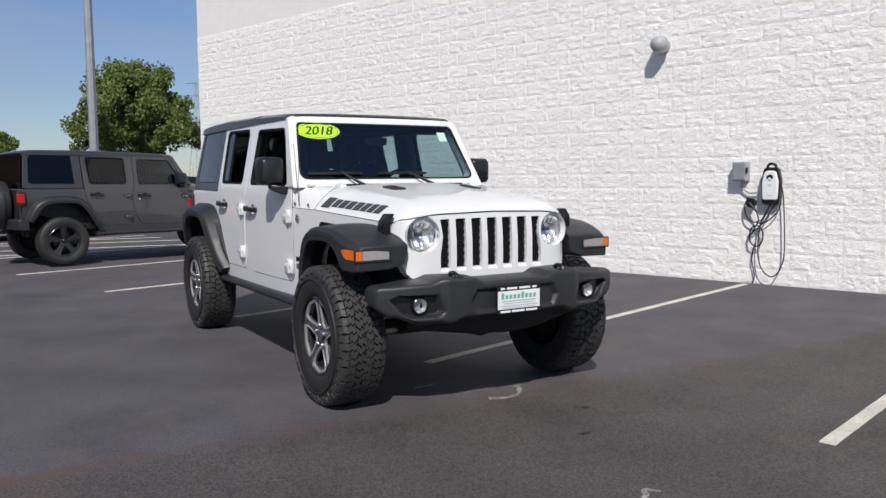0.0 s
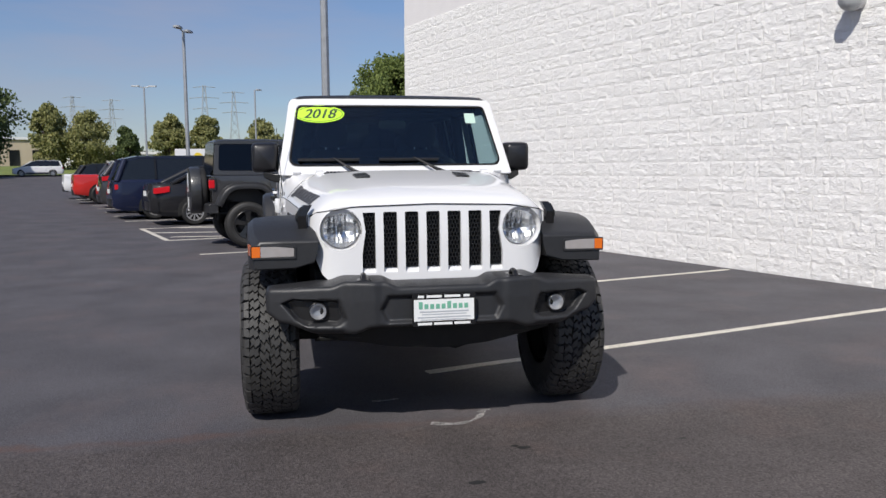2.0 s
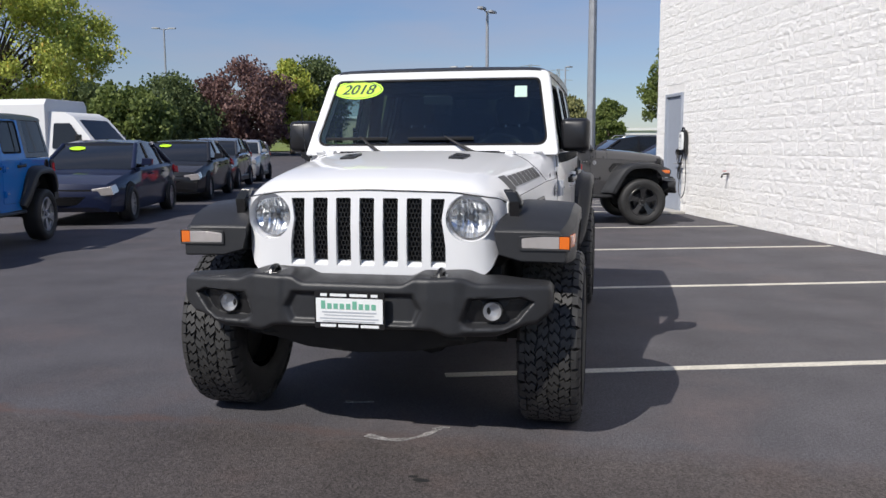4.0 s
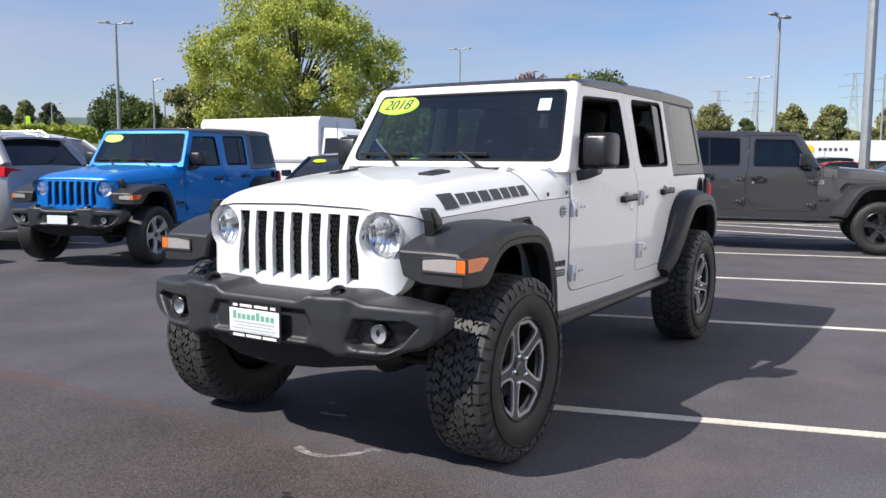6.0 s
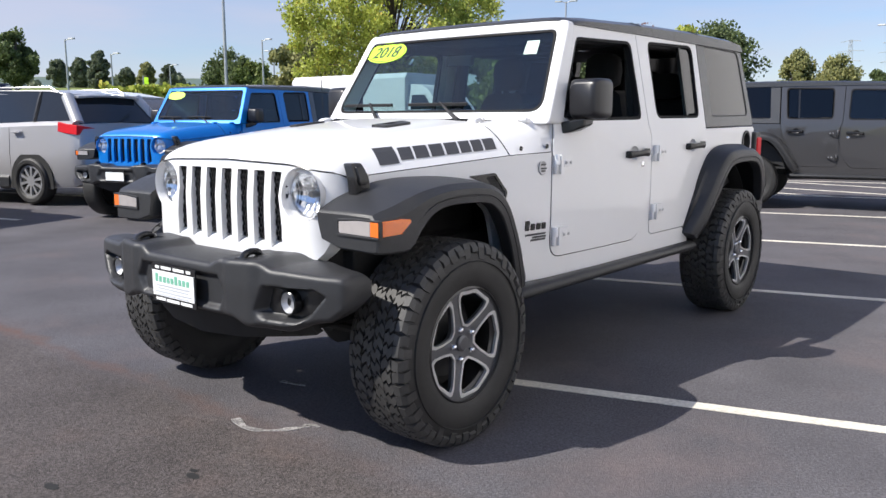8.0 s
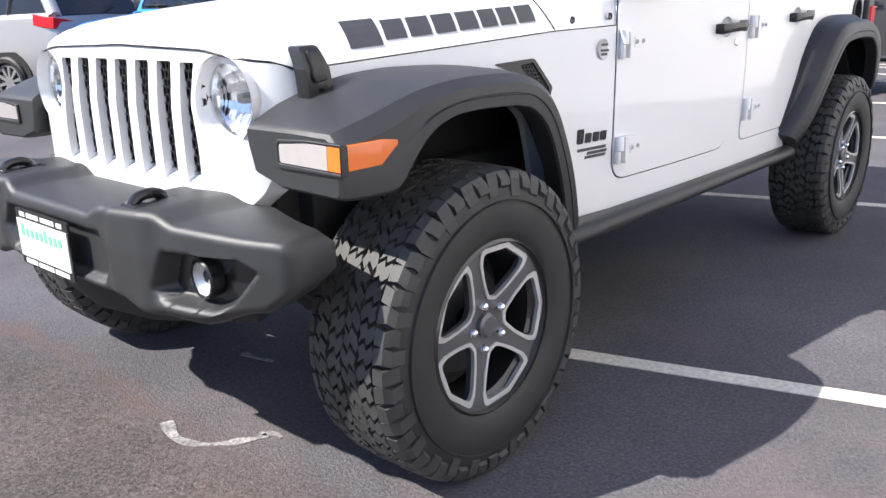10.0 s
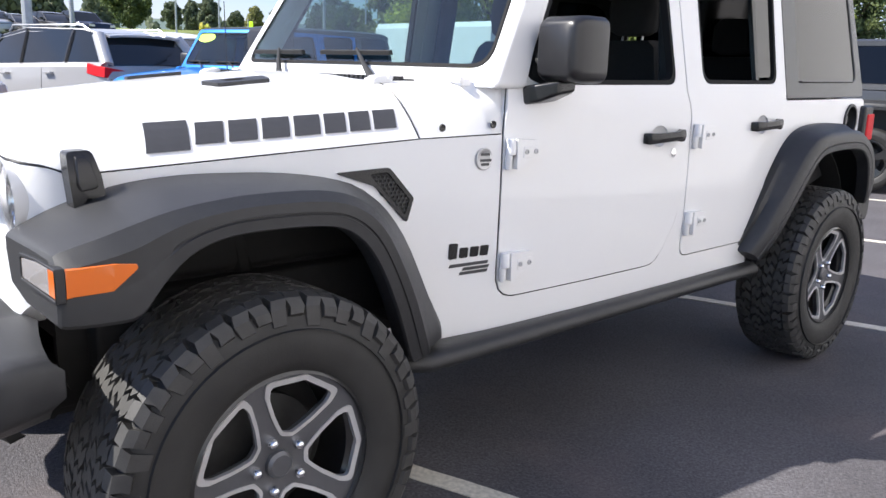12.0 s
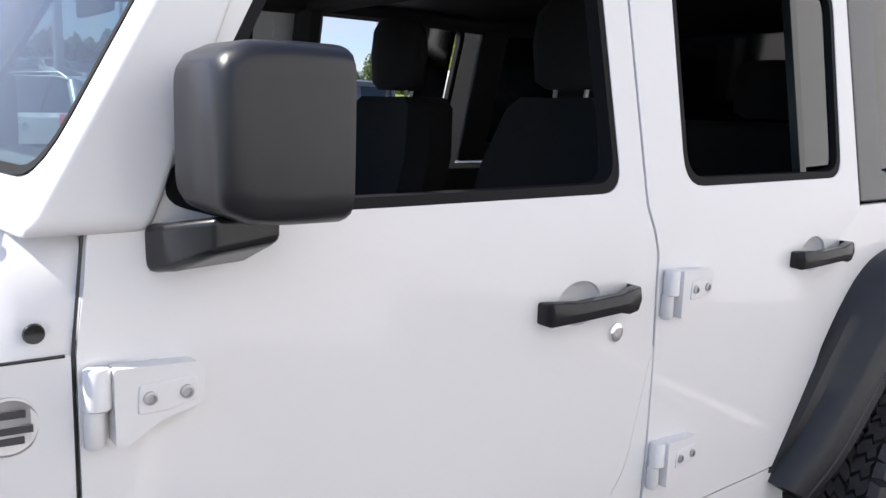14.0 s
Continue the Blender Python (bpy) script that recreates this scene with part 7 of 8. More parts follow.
        for s in (-1, 1):
            y0, y1 = R + 0.10, base - R - 0.10
            part("sill_cladding", lofted([[(s * (hwb(y) * 0.985 + o), y, z) for o, z in ((0.0, 0.25), (0.03, 0.27), (0.03, 0.40), (0.0, 0.45))] for y in (y0, (y0 + y1) / 2, y1)]), "plastic", root, "black sill cladding", smooth=30)
            for f in (0.28, 0.60):
                y = y_a + f * (y_z - y_a)
                part("door_seam", tube([(s * (hwb(y) * 0.985 + 0.004), y, 0.45), (s * (hwb(y) + 0.001), y, 0.24 + 0.55 * (zb(y) - 0.24)), (s * (hwb(y) * 0.97 + 0.001), y, zb(y) - 0.07)], 0.004, 4), "gloss_black", root)
    if kind == "pickup":
        part("bed_lining", box((-0.78, 2.85, 1.0), (0.78, 4.5, 1.2085)), "under", root, "dark open load bed", smooth=0)
    if sticker:
        (ya, za, _), (yb, zb_, _) = upper[0], upper[1]
        part("year_sticker", sheet(circle(-0.36, 0.8, 0.15, 24, 0.5), [], 0.004, lambda a, b, d: Vector((a, ya + (yb - ya) * b - 0.01 * 1 - d, za + (zb_ - za) * b + 0.012))), "sticker", root, "lime oval sticker", smooth=0)
    return root


# bays beside the building, noses to the wall
road_car("sedan", "black saloon car parked nose-in beside the hatched area", "black_paint", lot(4.6, 17.2, 0, 90))
road_car("van", "navy minivan parked nose-in with red tail lamps", "navy_paint", lot(4.4, 20.4, 0, 90))
road_car("suv", "dark grey estate car parked nose-in in the row", "grey_paint", lot(4.0, 24.2, 0, 90))
road_car("pickup", "bright red pickup truck parked nose-in with chunky tyres", "red_paint", lot(4.7, 32.8, 0, 90), "pickup truck", rim="rim_black")
road_car("sedan", "black saloon car parked in the far row", "black_paint", lot(4.4, 28.2, 0, 90))
road_car("pickup", "white pickup truck parked nose-in in the far row", "white_paint", lot(4.7, 40.2, 0, 90), "pickup truck")
road_car("suv", "dark estate car parked in the far row", "black_paint", lot(4.0, 36.5, 0, 90))
road_car("van", "white minivan standing across the far end of the lot", "white_paint", scaled(pose(*away(-17.1, 86), rise_z(-17.1, 86), 0, 0, -75), 0.88))
road_car("suv", "black estate car with roof rails parked beyond the building's corner", "black_paint", lot(7.0, 22.9, 0, -90), rack=True)
road_car("sedan", "dark blue saloon car parked beyond the building's corner", "navy_paint", lot(7.3, 19.3, 0, -90))
road_car("sedan", "bright red saloon car parked beyond the building's corner", "red_paint", lot(7.4, 38.6, 0, -90))
road_car("suv", "white estate car parked beyond the red one", "white_paint", lot(7.2, 42.0, 0, -90))
# the line across the aisle, noses to the camera's start
road_car("sedan", "dark blue saloon car with lime sticker in the display line", "navy_paint", scaled(lot(-5.45, 11.4, 0, 0), 1.03), sticker=True)
road_car("sedan", "black saloon car with lime sticker in the display line", "black_paint", scaled(lot(-5.25, 17.6, 0, 0), 1.08), sticker=True)
road_car("suv", "dark grey estate car in the display line", "grey_paint", lot(-5.4, 23.6, 0, 0))
road_car("suv", "grey estate car in the display line", "silver_paint", lot(-5.4, 29.5, 0, 0), rim="rim_grey")
road_car("suv", "silver estate car with roof rails, seen from behind", "silver_paint", scaled(lot(-11.7, 6.85, 0, -90), 1.06), rack=True)
road_car("suv", "white estate car parked behind the silver one", "white_paint", scaled(lot(-9.4, 10.2, 0, 90), 1.12))
road_car("pickup", "white pickup truck with a large black grille", "white_paint", lot(-8.5, 3.45, 0, 90), "pickup truck")
road_car("sedan", "black saloon car parked further back in the display row", "black_paint", lot(-11.6, 16.5, 0, 0))
for k in range(18):
    kind = ("suv", "sedan", "suv", "pickup", "sedan")[k % 5]
    az, dist = -81.0 + 1.75 * (k % 9), (54.0 if k < 9 else 61.0) + 0.4 * (k % 3)
    road_car(kind, "dark car in a distant row of parked cars", ("navy_paint", "black_paint", "grey_paint", "silver_paint")[(k * 3) % 4], pose(*away(az, dist), bank_z(az, dist), 0, 0, 100), group="distant parked cars")


def box_van():
    """A white delivery van: tall box body, cab with sloped windscreen, wheels and lamps; nose to +x."""
    root = tagged(empty("box_van", pose(-20.2, 17.6, 0, 0, 0, 2)), "white delivery van with a tall box body", "van")
    part("cargo_box", lofted([[(x, y, z) for y, z in ((-1.0, 0.5), (-1.04, 1.5), (-1.02, 2.62), (-0.9, 2.78), (0.9, 2.78), (1.02, 2.62), (1.04, 1.5), (1.0, 0.5))] for x in (0.15, 0.21, 4.9, 5.35, 5.4)]), "white_clad", root, smooth=30, bevel=0.02)
    for s in (-1, 1):
        part("rub_rail", box((0.2, min(s * 1.03, s * 1.06), 1.32), (5.3, max(s * 1.03, s * 1.06), 1.40)), "box_grey", root, "grey rub rail", smooth=0)
    part("cab", lofted([[(x, -w, 0.45), (x, -w - 0.02, 1.2), (x, -w + 0.1 * (z - 1.2), z), (x, w - 0.1 * (z - 1.2), z), (x, w + 0.02, 1.2), (x, w, 0.45)] for x, w, z in ((5.4, 0.97, 2.42), (5.9, 0.97, 2.40), (6.2, 0.97, 2.25), (6.85, 0.96, 1.48), (7.5, 0.92, 1.2), (7.7, 0.85, 0.9))]), "white_clad", root, smooth=35)
    for s in (-1, 1):
        part("cab_window", sheet(rounded([(5.55, 1.35), (5.6, 2.08), (6.1, 2.08), (6.62, 1.42)], 0.05), [], 0.01, lambda a, b, d: Vector((a, s * (0.985 - 0.1 * (b - 1.2) + 0.03 - d), b))), "far_glass", root, "dark cab window", smooth=0)
        part("mirror", box((6.45, min(s * 1.05, s * 1.25), 1.35), (6.55, max(s * 1.05, s * 1.25), 1.75)), "gloss_black", root, bevel=0.02)
        for x in (1.4, 6.8):
            wv = part("wheel", tyre_mesh(0.37, 0.24, 0.22), "rubber", root, smooth=50)
            wv.matrix_basis = pose(x, s * 0.9, 0.368, 0, 0, 90)
            part("rim", revolve([(0.0, 0.06), (0.2, 0.07), (0.22, 0.10)], 24), "rim_silver", wv)
    part("windscreen", sheet(rounded([(-0.78, 0.05), (0.78, 0.05), (0.70, 0.95), (-0.70, 0.95)], 0.06), [], 0.01, lambda a, b, d: Vector((6.83 - 0.63 * b + 0.03 - d, a, 1.50 + 0.72 * b))), "far_glass", root, "dark windscreen", smooth=0)


box_van()

# ---- lamp posts ----


def lamp_post(x, y, h, heads, label="tall grey steel car-park lamp post", r=0.11, spin=0.0):
    g = tagged(empty("lamp_post", pose(x, y, 0, 0, 0, spin)), label, "lamp post", "lamp posts")
    part("base", lofted([[(0.3 * s * math.cos(a), 0.3 * s * math.sin(a), z) for a in [k * math.tau / 16 for k in range(16)]] for z, s in ((0.0, 1.0), (0.65, 1.0), (0.7, 0.9))]), "concrete", g, "round concrete base", bevel=0.02)
    part("pole", lofted([[(rr * math.cos(a), rr * math.sin(a), z) for a in [k * math.tau / 10 for k in range(10)]] for z, rr in ((0.7, r), (h * 0.5, r * 0.9), (h, r * 0.7))]), "steel", g)
    for k in range(heads):
        sg = 1 if k % 2 == 0 else -1
        arm = part("arm", tube([(0, 0, h - 0.1), (sg * 0.55, 0, h + 0.02)], 0.04, 6), "steel", g)
        part("lamp_head", lofted([[(sg * x_, yy, z) for yy, z in ((-w, h + 0.0), (w, h + 0.0), (w * 0.8, h + 0.11), (-w * 0.8, h + 0.11))] for x_, w in ((0.4, 0.12), (0.55, 0.2), (1.05, 0.2), (1.15, 0.1))]), "box_grey", arm, "flat lamp head", smooth=20)
    return g


lamp_post(0.52, 20.14, 9.6, 2, r=0.13)
lamp_post(-6.35, 46.0, 9.5, 2, r=0.12, spin=75)
lamp_post(-46.0, 32.4, 10.5, 2, r=0.13, spin=40)
lamp_post(-42.0, 70.7, 13.0, 2, spin=20)


for az, dist, h, heads, spin in ((-9.6, 82, 9.3, 2, 0), (-2.4, 84, 9.4, 1, 60), (-18.5, 88, 8.6, 2, 0), (-63.0, 84, 8.8, 1, 20), (-60.4, 90, 8.0, 1, 20), (-50.6, 86, 9.4, 1, 20), (-50.0, 95, 9.0, 2, 20), (-57.0, 110, 8.2, 1, 30)):
    lamp_post(*away(az, dist), h, heads, r=0.10, spin=spin)
lamp_post(*away(-74.4, 27.0, 2.46, -0.6), 9.0, 2, r=0.15)
lamp_post(*away(-71.6, 44.0, 2.46, -0.6), 9.0, 2, r=0.12)

# ---- trees ----


def tree(x, y, h, rad, low, leaf, count, label, seed, size=0.28, clumps=60, squash=1.0, category="tree", puff=(0.18, 0.34), lobes=0.55):
    """Tapered trunk with limbs, and a crown of leaf clumps with gaps."""
    rnd = random.Random(seed)
    root = tagged(empty("tree", pose(x, y, 0)), label, category, "trees")
    bm = bmesh.new()
    loft(bm, tube_rings([(0, 0, -0.1), (0.03, 0.02, low * 0.6), (0.08, -0.05, low + 0.2 * (h - low)), (0.0, 0.0, low + 0.75 * (h - low))], [0.035 * h, 0.028 * h, 0.02 * h, 0.006 * h], 9))
    centres = []
    mid = (low + h) / 2
    for _ in range(clumps):
        while True:
            p = Vector((rnd.uniform(-1, 1), rnd.uniform(-1, 1), rnd.uniform(-1, 1)))
            if 0.25 < p.length < 1.0:
                break
        p = p.normalized() * (p.length ** 0.45)
        wob = 0.80 + lobes * noise.noise(p * 1.9 + Vector((seed * 3.1, 0, 0)))
        taper = 1.0 - 0.28 * max(0.0, p.z) - 0.10 * max(0.0, -p.z)
        centres.append(Vector((p.x * rad * wob * taper, p.y * rad * wob * taper * squash, mid + p.z * (h - low) / 2 * (0.86 + 0.14 * wob))))
    thin = min(1.0, 110 / clumps)
    for c in centres[::4]:
        a = Vector((0, 0, low + 0.35 * max(0.0, c.z - low)))
        loft(bm, tube_rings([a, a.lerp(c, 0.5) + Vector((0, 0, 0.05 * h)), c], [0.012 * h * thin, 0.008 * h * thin, 0.003 * h * thin], 5))
    bmesh.ops.recalc_face_normals(bm, faces=bm.faces)
    part("trunk", bm, "bark", root, smooth=60)
    vs, fs = [], []
    per = count // clumps
    for c in centres:
        cr = rad * rnd.uniform(*puff)
        for _ in range(per):
            d = Vector((rnd.gauss(0, 1), rnd.gauss(0, 1), rnd.gauss(0, 0.75)))
            d = d.normalized() * cr * rnd.random() ** 0.5
            q = Euler((rnd.uniform(0, 6.3), rnd.uniform(0, 6.3), rnd.uniform(0, 6.3))).to_matrix()
            s = size * rnd.uniform(0.55, 1.15)
            k = len(vs)
            for a, b in ((-0.5, -0.3), (0.5, -0.3), (0.62, 0.3), (0.0, 0.55), (-0.45, 0.3)):
                vs.append(tuple(c + d + q @ Vector((a * s, b * s, 0.12 * s * (a * a)))))
            fs.append((k, k + 1, k + 2, k + 3, k + 4))
    me = bpy.data.meshes.new("crown")
    me.from_pydata(vs, [], fs)
    me.materials.append(M[leaf])
    new("crown", me).parent = root
    return root


tree(7.3, 50.4, 8.8, 4.1, 2.3, "leaf_green", 60000, "full green broadleaf tree beyond the building", 3, 0.15, 190, puff=(0.10, 0.22), lobes=1.0)
tree(-26.8, 29.0, 10.5, 5.9, 2.3, "leaf_yellow", 64000, "wide yellow-green tree behind the white van", 5, 0.12, 240, puff=(0.07, 0.17), lobes=0.62)
spec = [(-24.5, 78, 9.1, 4.7, 1.2, "leaf_red", 7, "round dark red-leaved tree"), (-21.5, 82, 9.7, 2.9, 1.8, "leaf_yellow", 8, "yellow-green tree beside a dark one"), (-19.9, 86, 10.5, 4.5, 1.8, "leaf_dark", 9, "dense dark green broadleaf tree"), (-29.6, 76, 7.6, 4.6, 0.8, "leaf_dark", 10, "dense dark green broadleaf tree"),
        (-26.6, 88, 7.0, 4.0, 1.0, "leaf_green", 33, "green tree behind the red one"), (-15.2, 112, 9.6, 2.6, 1.0, "leaf_autumn", 11, "tree turning to autumn colours"), (-12.9, 112, 8.6, 3.4, 0.8, "leaf_autumn", 12, "pale green tree beyond the lot"), (-10.6, 112, 7.2, 1.8, 0.6, "leaf_dark", 13, "small dark green tree"),
        (-7.9, 108, 8.4, 2.5, 1.2, "leaf_autumn", 14, "young tree beyond the parked cars"), (-5.6, 108, 8.2, 2.3, 1.2, "leaf_autumn", 15, "young tree beyond the parked cars"), (-1.9, 92, 6.8, 2.4, 0.8, "leaf_autumn", 16, "young green tree beyond the lot"), (0.6, 98, 6.8, 2.3, 0.6, "leaf_green", 17, "low green tree beyond the lot"), (-4.0, 98, 4.2, 3.0, 0.6, "leaf_autumn", 18, "low autumn-tinted tree beyond the lot"),
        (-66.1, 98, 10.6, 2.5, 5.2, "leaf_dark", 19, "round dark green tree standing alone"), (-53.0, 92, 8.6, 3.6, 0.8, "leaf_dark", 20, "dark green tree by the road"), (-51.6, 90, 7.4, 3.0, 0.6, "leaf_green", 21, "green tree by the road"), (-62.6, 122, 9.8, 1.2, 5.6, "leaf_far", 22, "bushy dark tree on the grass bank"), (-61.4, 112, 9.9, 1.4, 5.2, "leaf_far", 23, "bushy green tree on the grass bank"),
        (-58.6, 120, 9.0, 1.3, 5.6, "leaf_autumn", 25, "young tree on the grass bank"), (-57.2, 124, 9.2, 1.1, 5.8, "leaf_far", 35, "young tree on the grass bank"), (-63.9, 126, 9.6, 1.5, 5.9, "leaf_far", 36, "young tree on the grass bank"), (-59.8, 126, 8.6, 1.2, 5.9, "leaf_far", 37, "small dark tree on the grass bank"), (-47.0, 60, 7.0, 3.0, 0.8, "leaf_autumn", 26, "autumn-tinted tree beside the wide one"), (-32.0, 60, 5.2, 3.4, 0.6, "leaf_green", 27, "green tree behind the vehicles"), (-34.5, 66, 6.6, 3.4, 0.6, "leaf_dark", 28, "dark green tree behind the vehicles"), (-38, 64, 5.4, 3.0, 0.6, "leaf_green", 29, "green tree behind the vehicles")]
for az, dist, h, r, low, leaf, seed, lab in spec:
    tree(*away(az, dist), h, r, low, leaf, 16000, lab, seed, 0.25, 90)


def far_wood(name, az0, az1, dist, h, leaf, count, seed, label, size=1.0, wild=1.0):
    """A far belt of trees as one mass of leaf clumps with an uneven top."""
    rnd = random.Random(seed)
    vs, fs = [], []
    for _ in range(count):
        az = rnd.uniform(az0, az1)
        top = h * (0.62 + wild * (0.5 * noise.noise(Vector((az * 0.55, seed, 0))) + 0.25 * noise.noise(Vector((az * 2.3, seed, 4)))))
        z = max(0.2, top) * rnd.random() ** 0.6
        x, y = away(az, dist + rnd.uniform(-6, 6))
        s = size * rnd.uniform(0.6, 1.5)
        q = Euler((rnd.uniform(0, 6.3), rnd.uniform(0, 6.3), rnd.uniform(0, 6.3))).to_matrix()
        k = len(vs)
        for a, b in ((-0.5, -0.4), (0.5, -0.3), (0.6, 0.3), (0.0, 0.6), (-0.5, 0.3)):
            vs.append(tuple(Vector((x, y, z)) + q @ Vector((a * s, b * s, 0))))
        fs.append((k, k + 1, k + 2, k + 3, k + 4))
    me = bpy.data.meshes.new(name)
    me.from_pydata(vs, [], fs)
    me.materials.append(M[leaf])
    return tagged(new(name, me), label, "trees", kind="stuff")


# the belts take the greyed leaf colour that stands in for distance haze
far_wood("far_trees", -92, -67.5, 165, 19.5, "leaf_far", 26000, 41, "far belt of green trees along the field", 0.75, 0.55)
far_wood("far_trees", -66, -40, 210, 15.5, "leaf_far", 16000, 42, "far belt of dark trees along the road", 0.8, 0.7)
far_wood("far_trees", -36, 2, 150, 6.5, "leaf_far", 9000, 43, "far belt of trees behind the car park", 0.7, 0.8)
far_wood("hedge", -60.5, -54, 62, 5.7, "leaf_yellow", 30000, 44, "yellow-green hedge on the terrace of the grass bank", 0.25, 0.18)

# ---- far buildings, pylons, signs ----


def low_building(name, x, y, turn, length, depth, h, mat, label, windows=0):
    g = tagged(empty(name, pose(x, y, 0, 0, 0, turn)), label, "building")
    part("wall", box((-length / 2, 0, 0), (length / 2, depth, h)), mat, g, smooth=0)
    part("roof", box((-length / 2 - 0.3, -0.3, h), (length / 2 + 0.3, depth + 0.3, h + 0.35)), "white_clad", g, smooth=0)
    for k in range(windows):
        x0 = -length / 2 + (k + 0.3) * length / windows
        part("window", box((x0, -0.08, h * 0.3), (x0 + length / windows * 0.45, 0.02, h * 0.75)), "far_glass", g, smooth=0)
    return g


low_building("brick_building", *away(-17.2, 132), 16, 9, 8, 6.0, "beige", "low beige building with dark windows", 3)
b = low_building("store_building", *away(-3.5, 118), 4, 46, 8, 3.6, "white_clad", "long low white store building", 9)
low_building("store_building", *away(-60.0, 330), 55, 150, 10, 16.5, "white_clad", "long white warehouse on the horizon", 14)
trailer = tagged(empty("trailer", pose(-6.9, 76.4, 0.66, 0, 0, 4)), "long white box trailer with a yellow round mark", "trailer")
part("box_body", box((-4.0, 0, 0.95), (4.6, 2.4, 2.72)), "white_clad", trailer, bevel=0.04)
part("skirt", box((-3.6, 0.15, 0.55), (4.2, 2.2, 0.95)), "plastic", trailer, "dark underside", smooth=0)
part("round_mark", sheet(circle(-1.9, 1.95, 0.42, 24), [], 0.05, lambda a, c, d: Vector((a, -0.03 + d, c))), "yellow_paint", trailer, "yellow round mark", smooth=0)
for k in range(6):
    part("print_bar", box((-1.15 + 0.42 * k, -0.02, 1.82), (-0.90 + 0.42 * k, 0.01, 2.08)), "rim_grey", trailer, smooth=0)
for x in (-2.6, -1.4, 3.2):
    axle = part("wheel", tyre_mesh(0.5, 0.3, 0.28), "rubber", trailer)
    axle.matrix_basis = pose(x, 0.25, 0.5, 0, 0, 90)


def pylon(x, y, h, turn):
    """A lattice pylon: four tapering legs, cross bracing and three arms."""
    g = tagged(empty("power_pylon", pose(x, y, 0, 0, 0, turn)), "tall grey steel lattice power pylon", "pylon", "power pylons")
    half = lambda z: 2.6 * (1 - z / h) ** 1.3 + 0.45
    bm = bmesh.new()
    zs = [h * k / 9 for k in range(10)]
    for sx in (-1, 1):
        for sy in (-1, 1):
            loft(bm, tube_rings([(sx * half(z), sy * half(z), z) for z in zs], 0.085, 4))
    for a, c in zip(zs, zs[1:]):
        for sy in (-1, 1):
            loft(bm, tube_rings([(-half(a), sy * half(a), a), (half(c), sy * half(c), c)], 0.045, 4))
            loft(bm, tube_rings([(half(a), sy * half(a), a), (-half(c), sy * half(c), c)], 0.045, 4))
            loft(bm, tube_rings([(sy * half(a), -half(a), a), (sy * half(c), half(c), c)], 0.045, 4))
    part("lattice", bm, "steel", g, smooth=0)
    for z, w in ((h * 0.97, 4.2), (h * 0.85, 5.6), (h * 0.73, 4.6)):
        part("cross_arm", tube([(-w, 0, z + 0.2), (0, 0, z + 0.6), (w, 0, z + 0.2)], 0.11, 4), "steel", g)


for az, dist, h in ((13.6, 300, 36), (-3.4, 330, 32), (-5.3, 330, 34), (-11.1, 390, 33), (-13.4, 390, 34)):
    pylon(*away(az, dist), h, az)
for az, dist in ((-58.4, 84),):
    f = tagged(empty("banner_post", pose(*away(az, dist), 0, 0, 0, 30)), "steel post with a lime and white banner", "banner", "banner posts")
    part("post", tube([(0, 0, 0), (0, 0, 5.6)], 0.06, 6), "steel", f)
    part("banner", lofted([[(0.08, -0.01, z), (0.55, 0.06 * math.sin(2 * z), z), (0.55, 0.06 * math.sin(2 * z) + 0.02, z), (0.08, 0.01, z)] for z in (3.9, 4.4, 4.9, 5.4)]), "sticker", f, smooth=0)
road = part("road", box((-200, -4, -0.05), (200, 4, 0.01)), "concrete", None, "", 0)
road.matrix_basis = pose(*away(-58, 112), 0, 0, 0, 30)
tagged(road, "pale road beyond the grass verge", "road", kind="structure")

# ---- split-face blocks of the wall ----


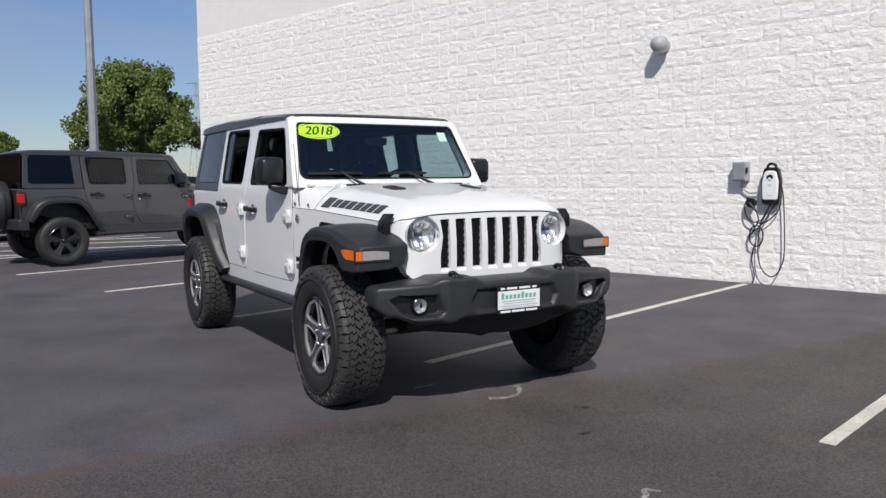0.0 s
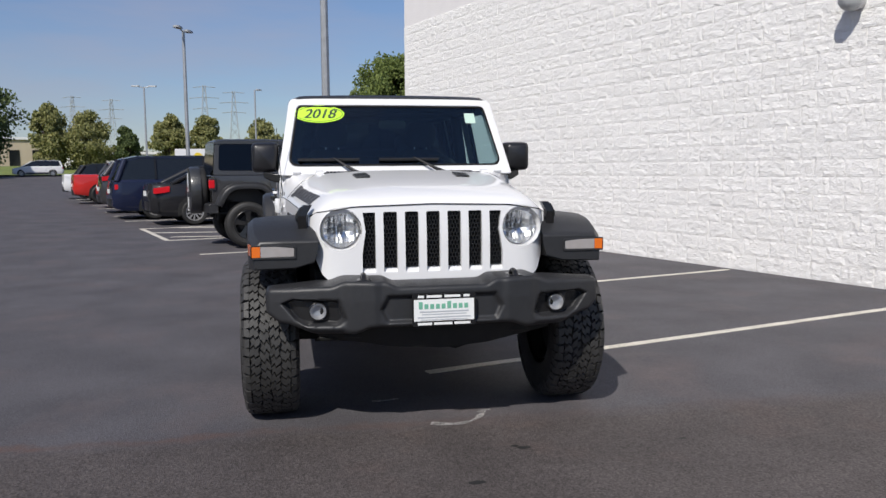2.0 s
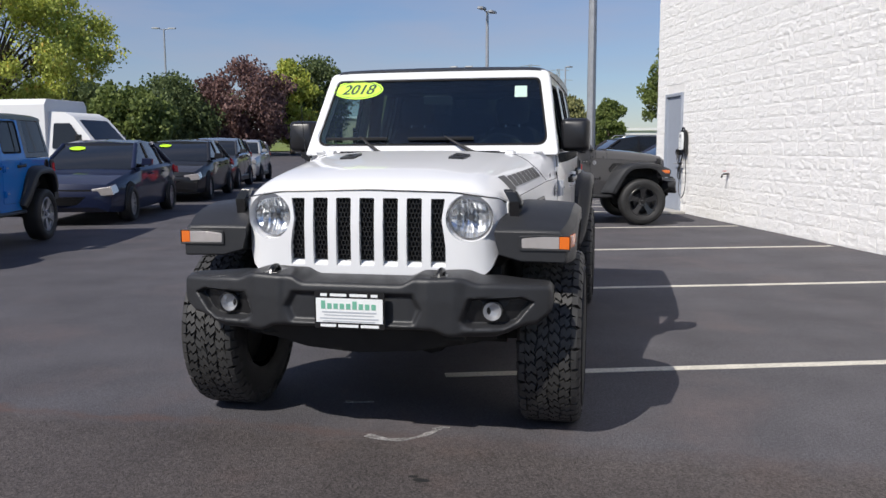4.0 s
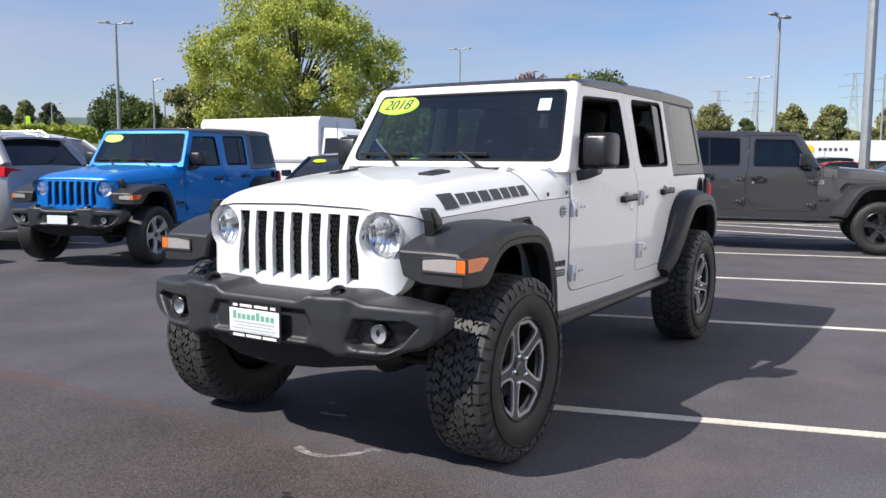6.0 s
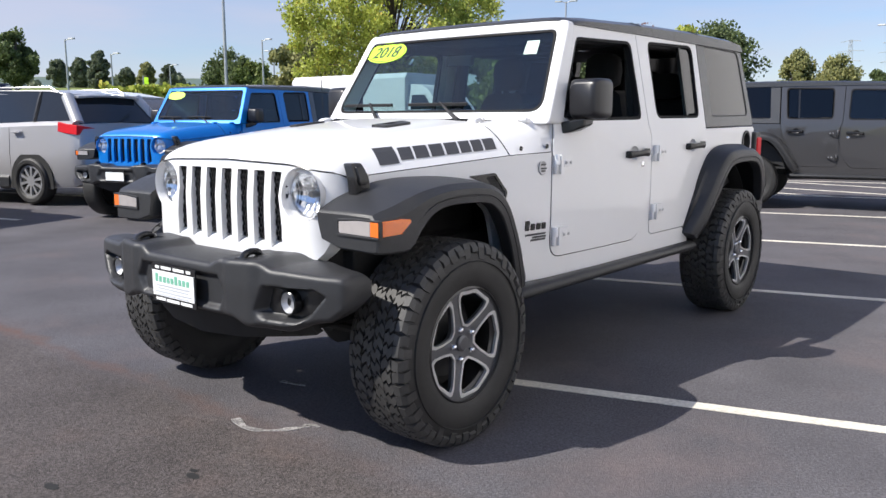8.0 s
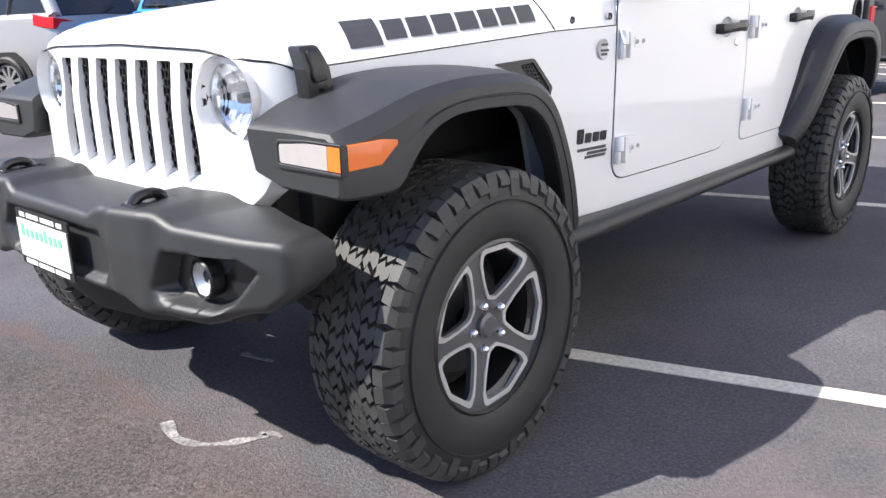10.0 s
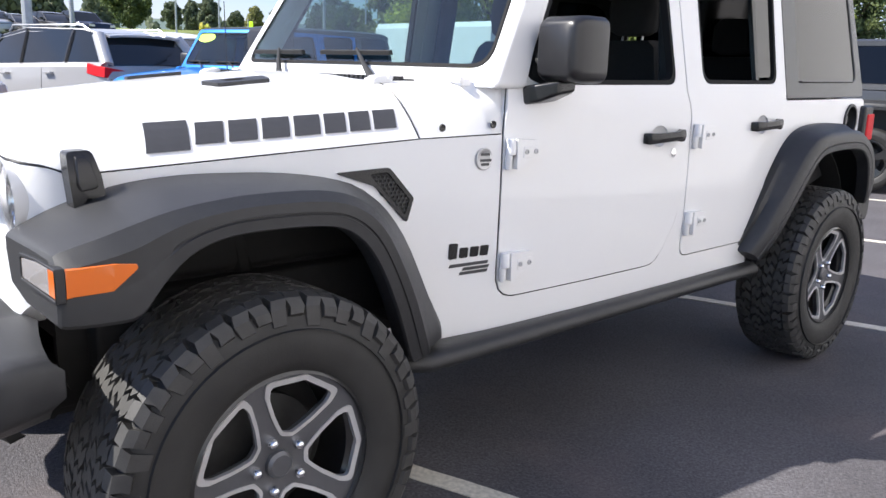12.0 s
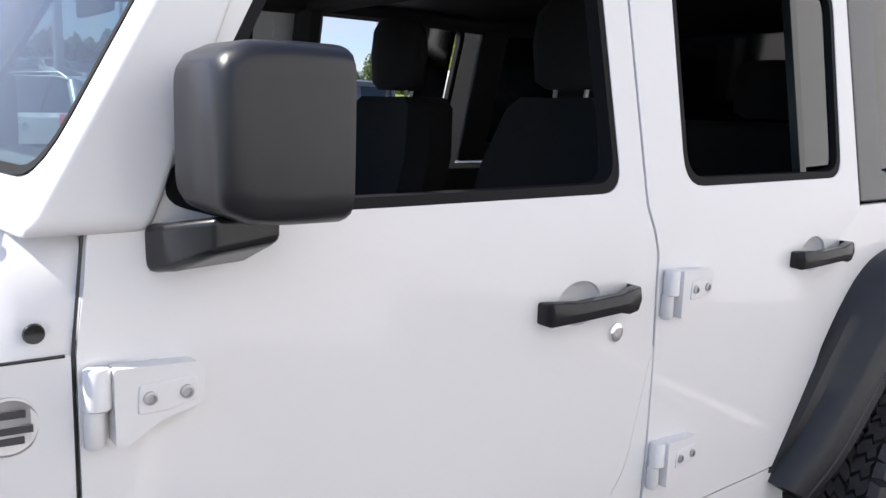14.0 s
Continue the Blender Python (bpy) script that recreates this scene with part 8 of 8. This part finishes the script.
def block_mesh(seed, w):
    """One split-face block: a rough broken face with worn edges; the face looks to -x."""
    nu, nz = max(3, round(10 * w / BLOCK)), 6
    vs, fs = [], []
    for j in range(nz + 1):
        for i in range(nu + 1):
            a, c = i / nu, j / nz
            edge = min(min(a, 1 - a) * w, min(c, 1 - c) * COURSE)
            p = Vector((a * w * 7, c * COURSE * 9, seed * 5.3))
            d = 0.022 + 0.005 * noise.noise(p) + 0.006 * noise.noise(p * 2.4) + 0.0045 * noise.noise(p * 5)
            d = max(0.004, d) * min(1.0, 0.86 + edge / 0.10)
            vs.append((0.045 - 0.006 - d, 0.002 + a * (w - 0.004), 0.002 + c * (COURSE - 0.004)))
    n = len(vs)
    rim = [i for i in range(nu + 1)] + [(j + 1) * (nu + 1) - 1 for j in range(1, nz + 1)] + [nz * (nu + 1) + i for i in range(nu - 1, -1, -1)] + [j * (nu + 1) for j in range(nz - 1, 0, -1)]
    for j in range(nz):
        for i in range(nu):
            k = j * (nu + 1) + i
            if (i + j + seed) % 2:
                fs += [(k, k + nu + 1, k + nu + 2), (k, k + nu + 2, k + 1)]
            else:
                fs += [(k, k + nu + 1, k + 1), (k + 1, k + nu + 1, k + nu + 2)]
    for i in rim:
        vs.append((0.06, vs[i][1], vs[i][2]))
    m = len(rim)
    for i in range(m):
        fs.append((rim[i], rim[(i + 1) % m], n + (i + 1) % m, n + i))
    return vs, fs


variants = [block_mesh(s, BLOCK) for s in range(14)]
meshes = []
for vs, fs in variants:
    me = bpy.data.meshes.new("block")
    me.from_pydata(vs, [], fs)
    me.materials.append(M["block"])
    meshes.append(me)
rnd = random.Random(11)
all_v, all_f = [], []
rows = round(BAND_Z / COURSE)
for r in range(rows):
    v = WALL_V0 - (0.2 if r % 2 else 0.0)
    z = r * COURSE
    while v < CORNER_V - 0.05:
        w = min(BLOCK, CORNER_V - v)
        at_door = v + w > DOOR_V0 and v < DOOR_V1 and z < DOOR_Z - 0.01
        k = rnd.randrange(len(variants))
        if at_door or w < BLOCK - 0.001:
            lo, hi = v, v + w
            spans = [(lo, min(hi, DOOR_V0)), (max(lo, DOOR_V1), hi)] if at_door else [(lo, hi)]
            for a, c in spans:
                if c - a > 0.03:
                    vs, fs = block_mesh(100 + k, c - a)
                    n = len(all_v)
                    all_v += [(x + WALL_U, y + a, zz + z) for x, y, zz in vs]
                    all_f += [tuple(i + n for i in f) for f in fs]
        elif -0.9 < v < 6.3 and z < 3.1:
            b = new("block", meshes[k])
            b.parent = wall
            b.location = (WALL_U, v, z)
        else:
            vs, fs = variants[k]
            n = len(all_v)
            all_v += [(x + WALL_U, y + v, zz + z) for x, y, zz in vs]
            all_f += [tuple(i + n for i in f) for f in fs]
        v += BLOCK
me = bpy.data.meshes.new("far_blocks")
me.from_pydata(all_v, [], all_f)
me.materials.append(M["block"])
fb = new("far_blocks", me)
fb.parent = wall
tagged(fb, "white painted split-face blocks", kind="stuff")
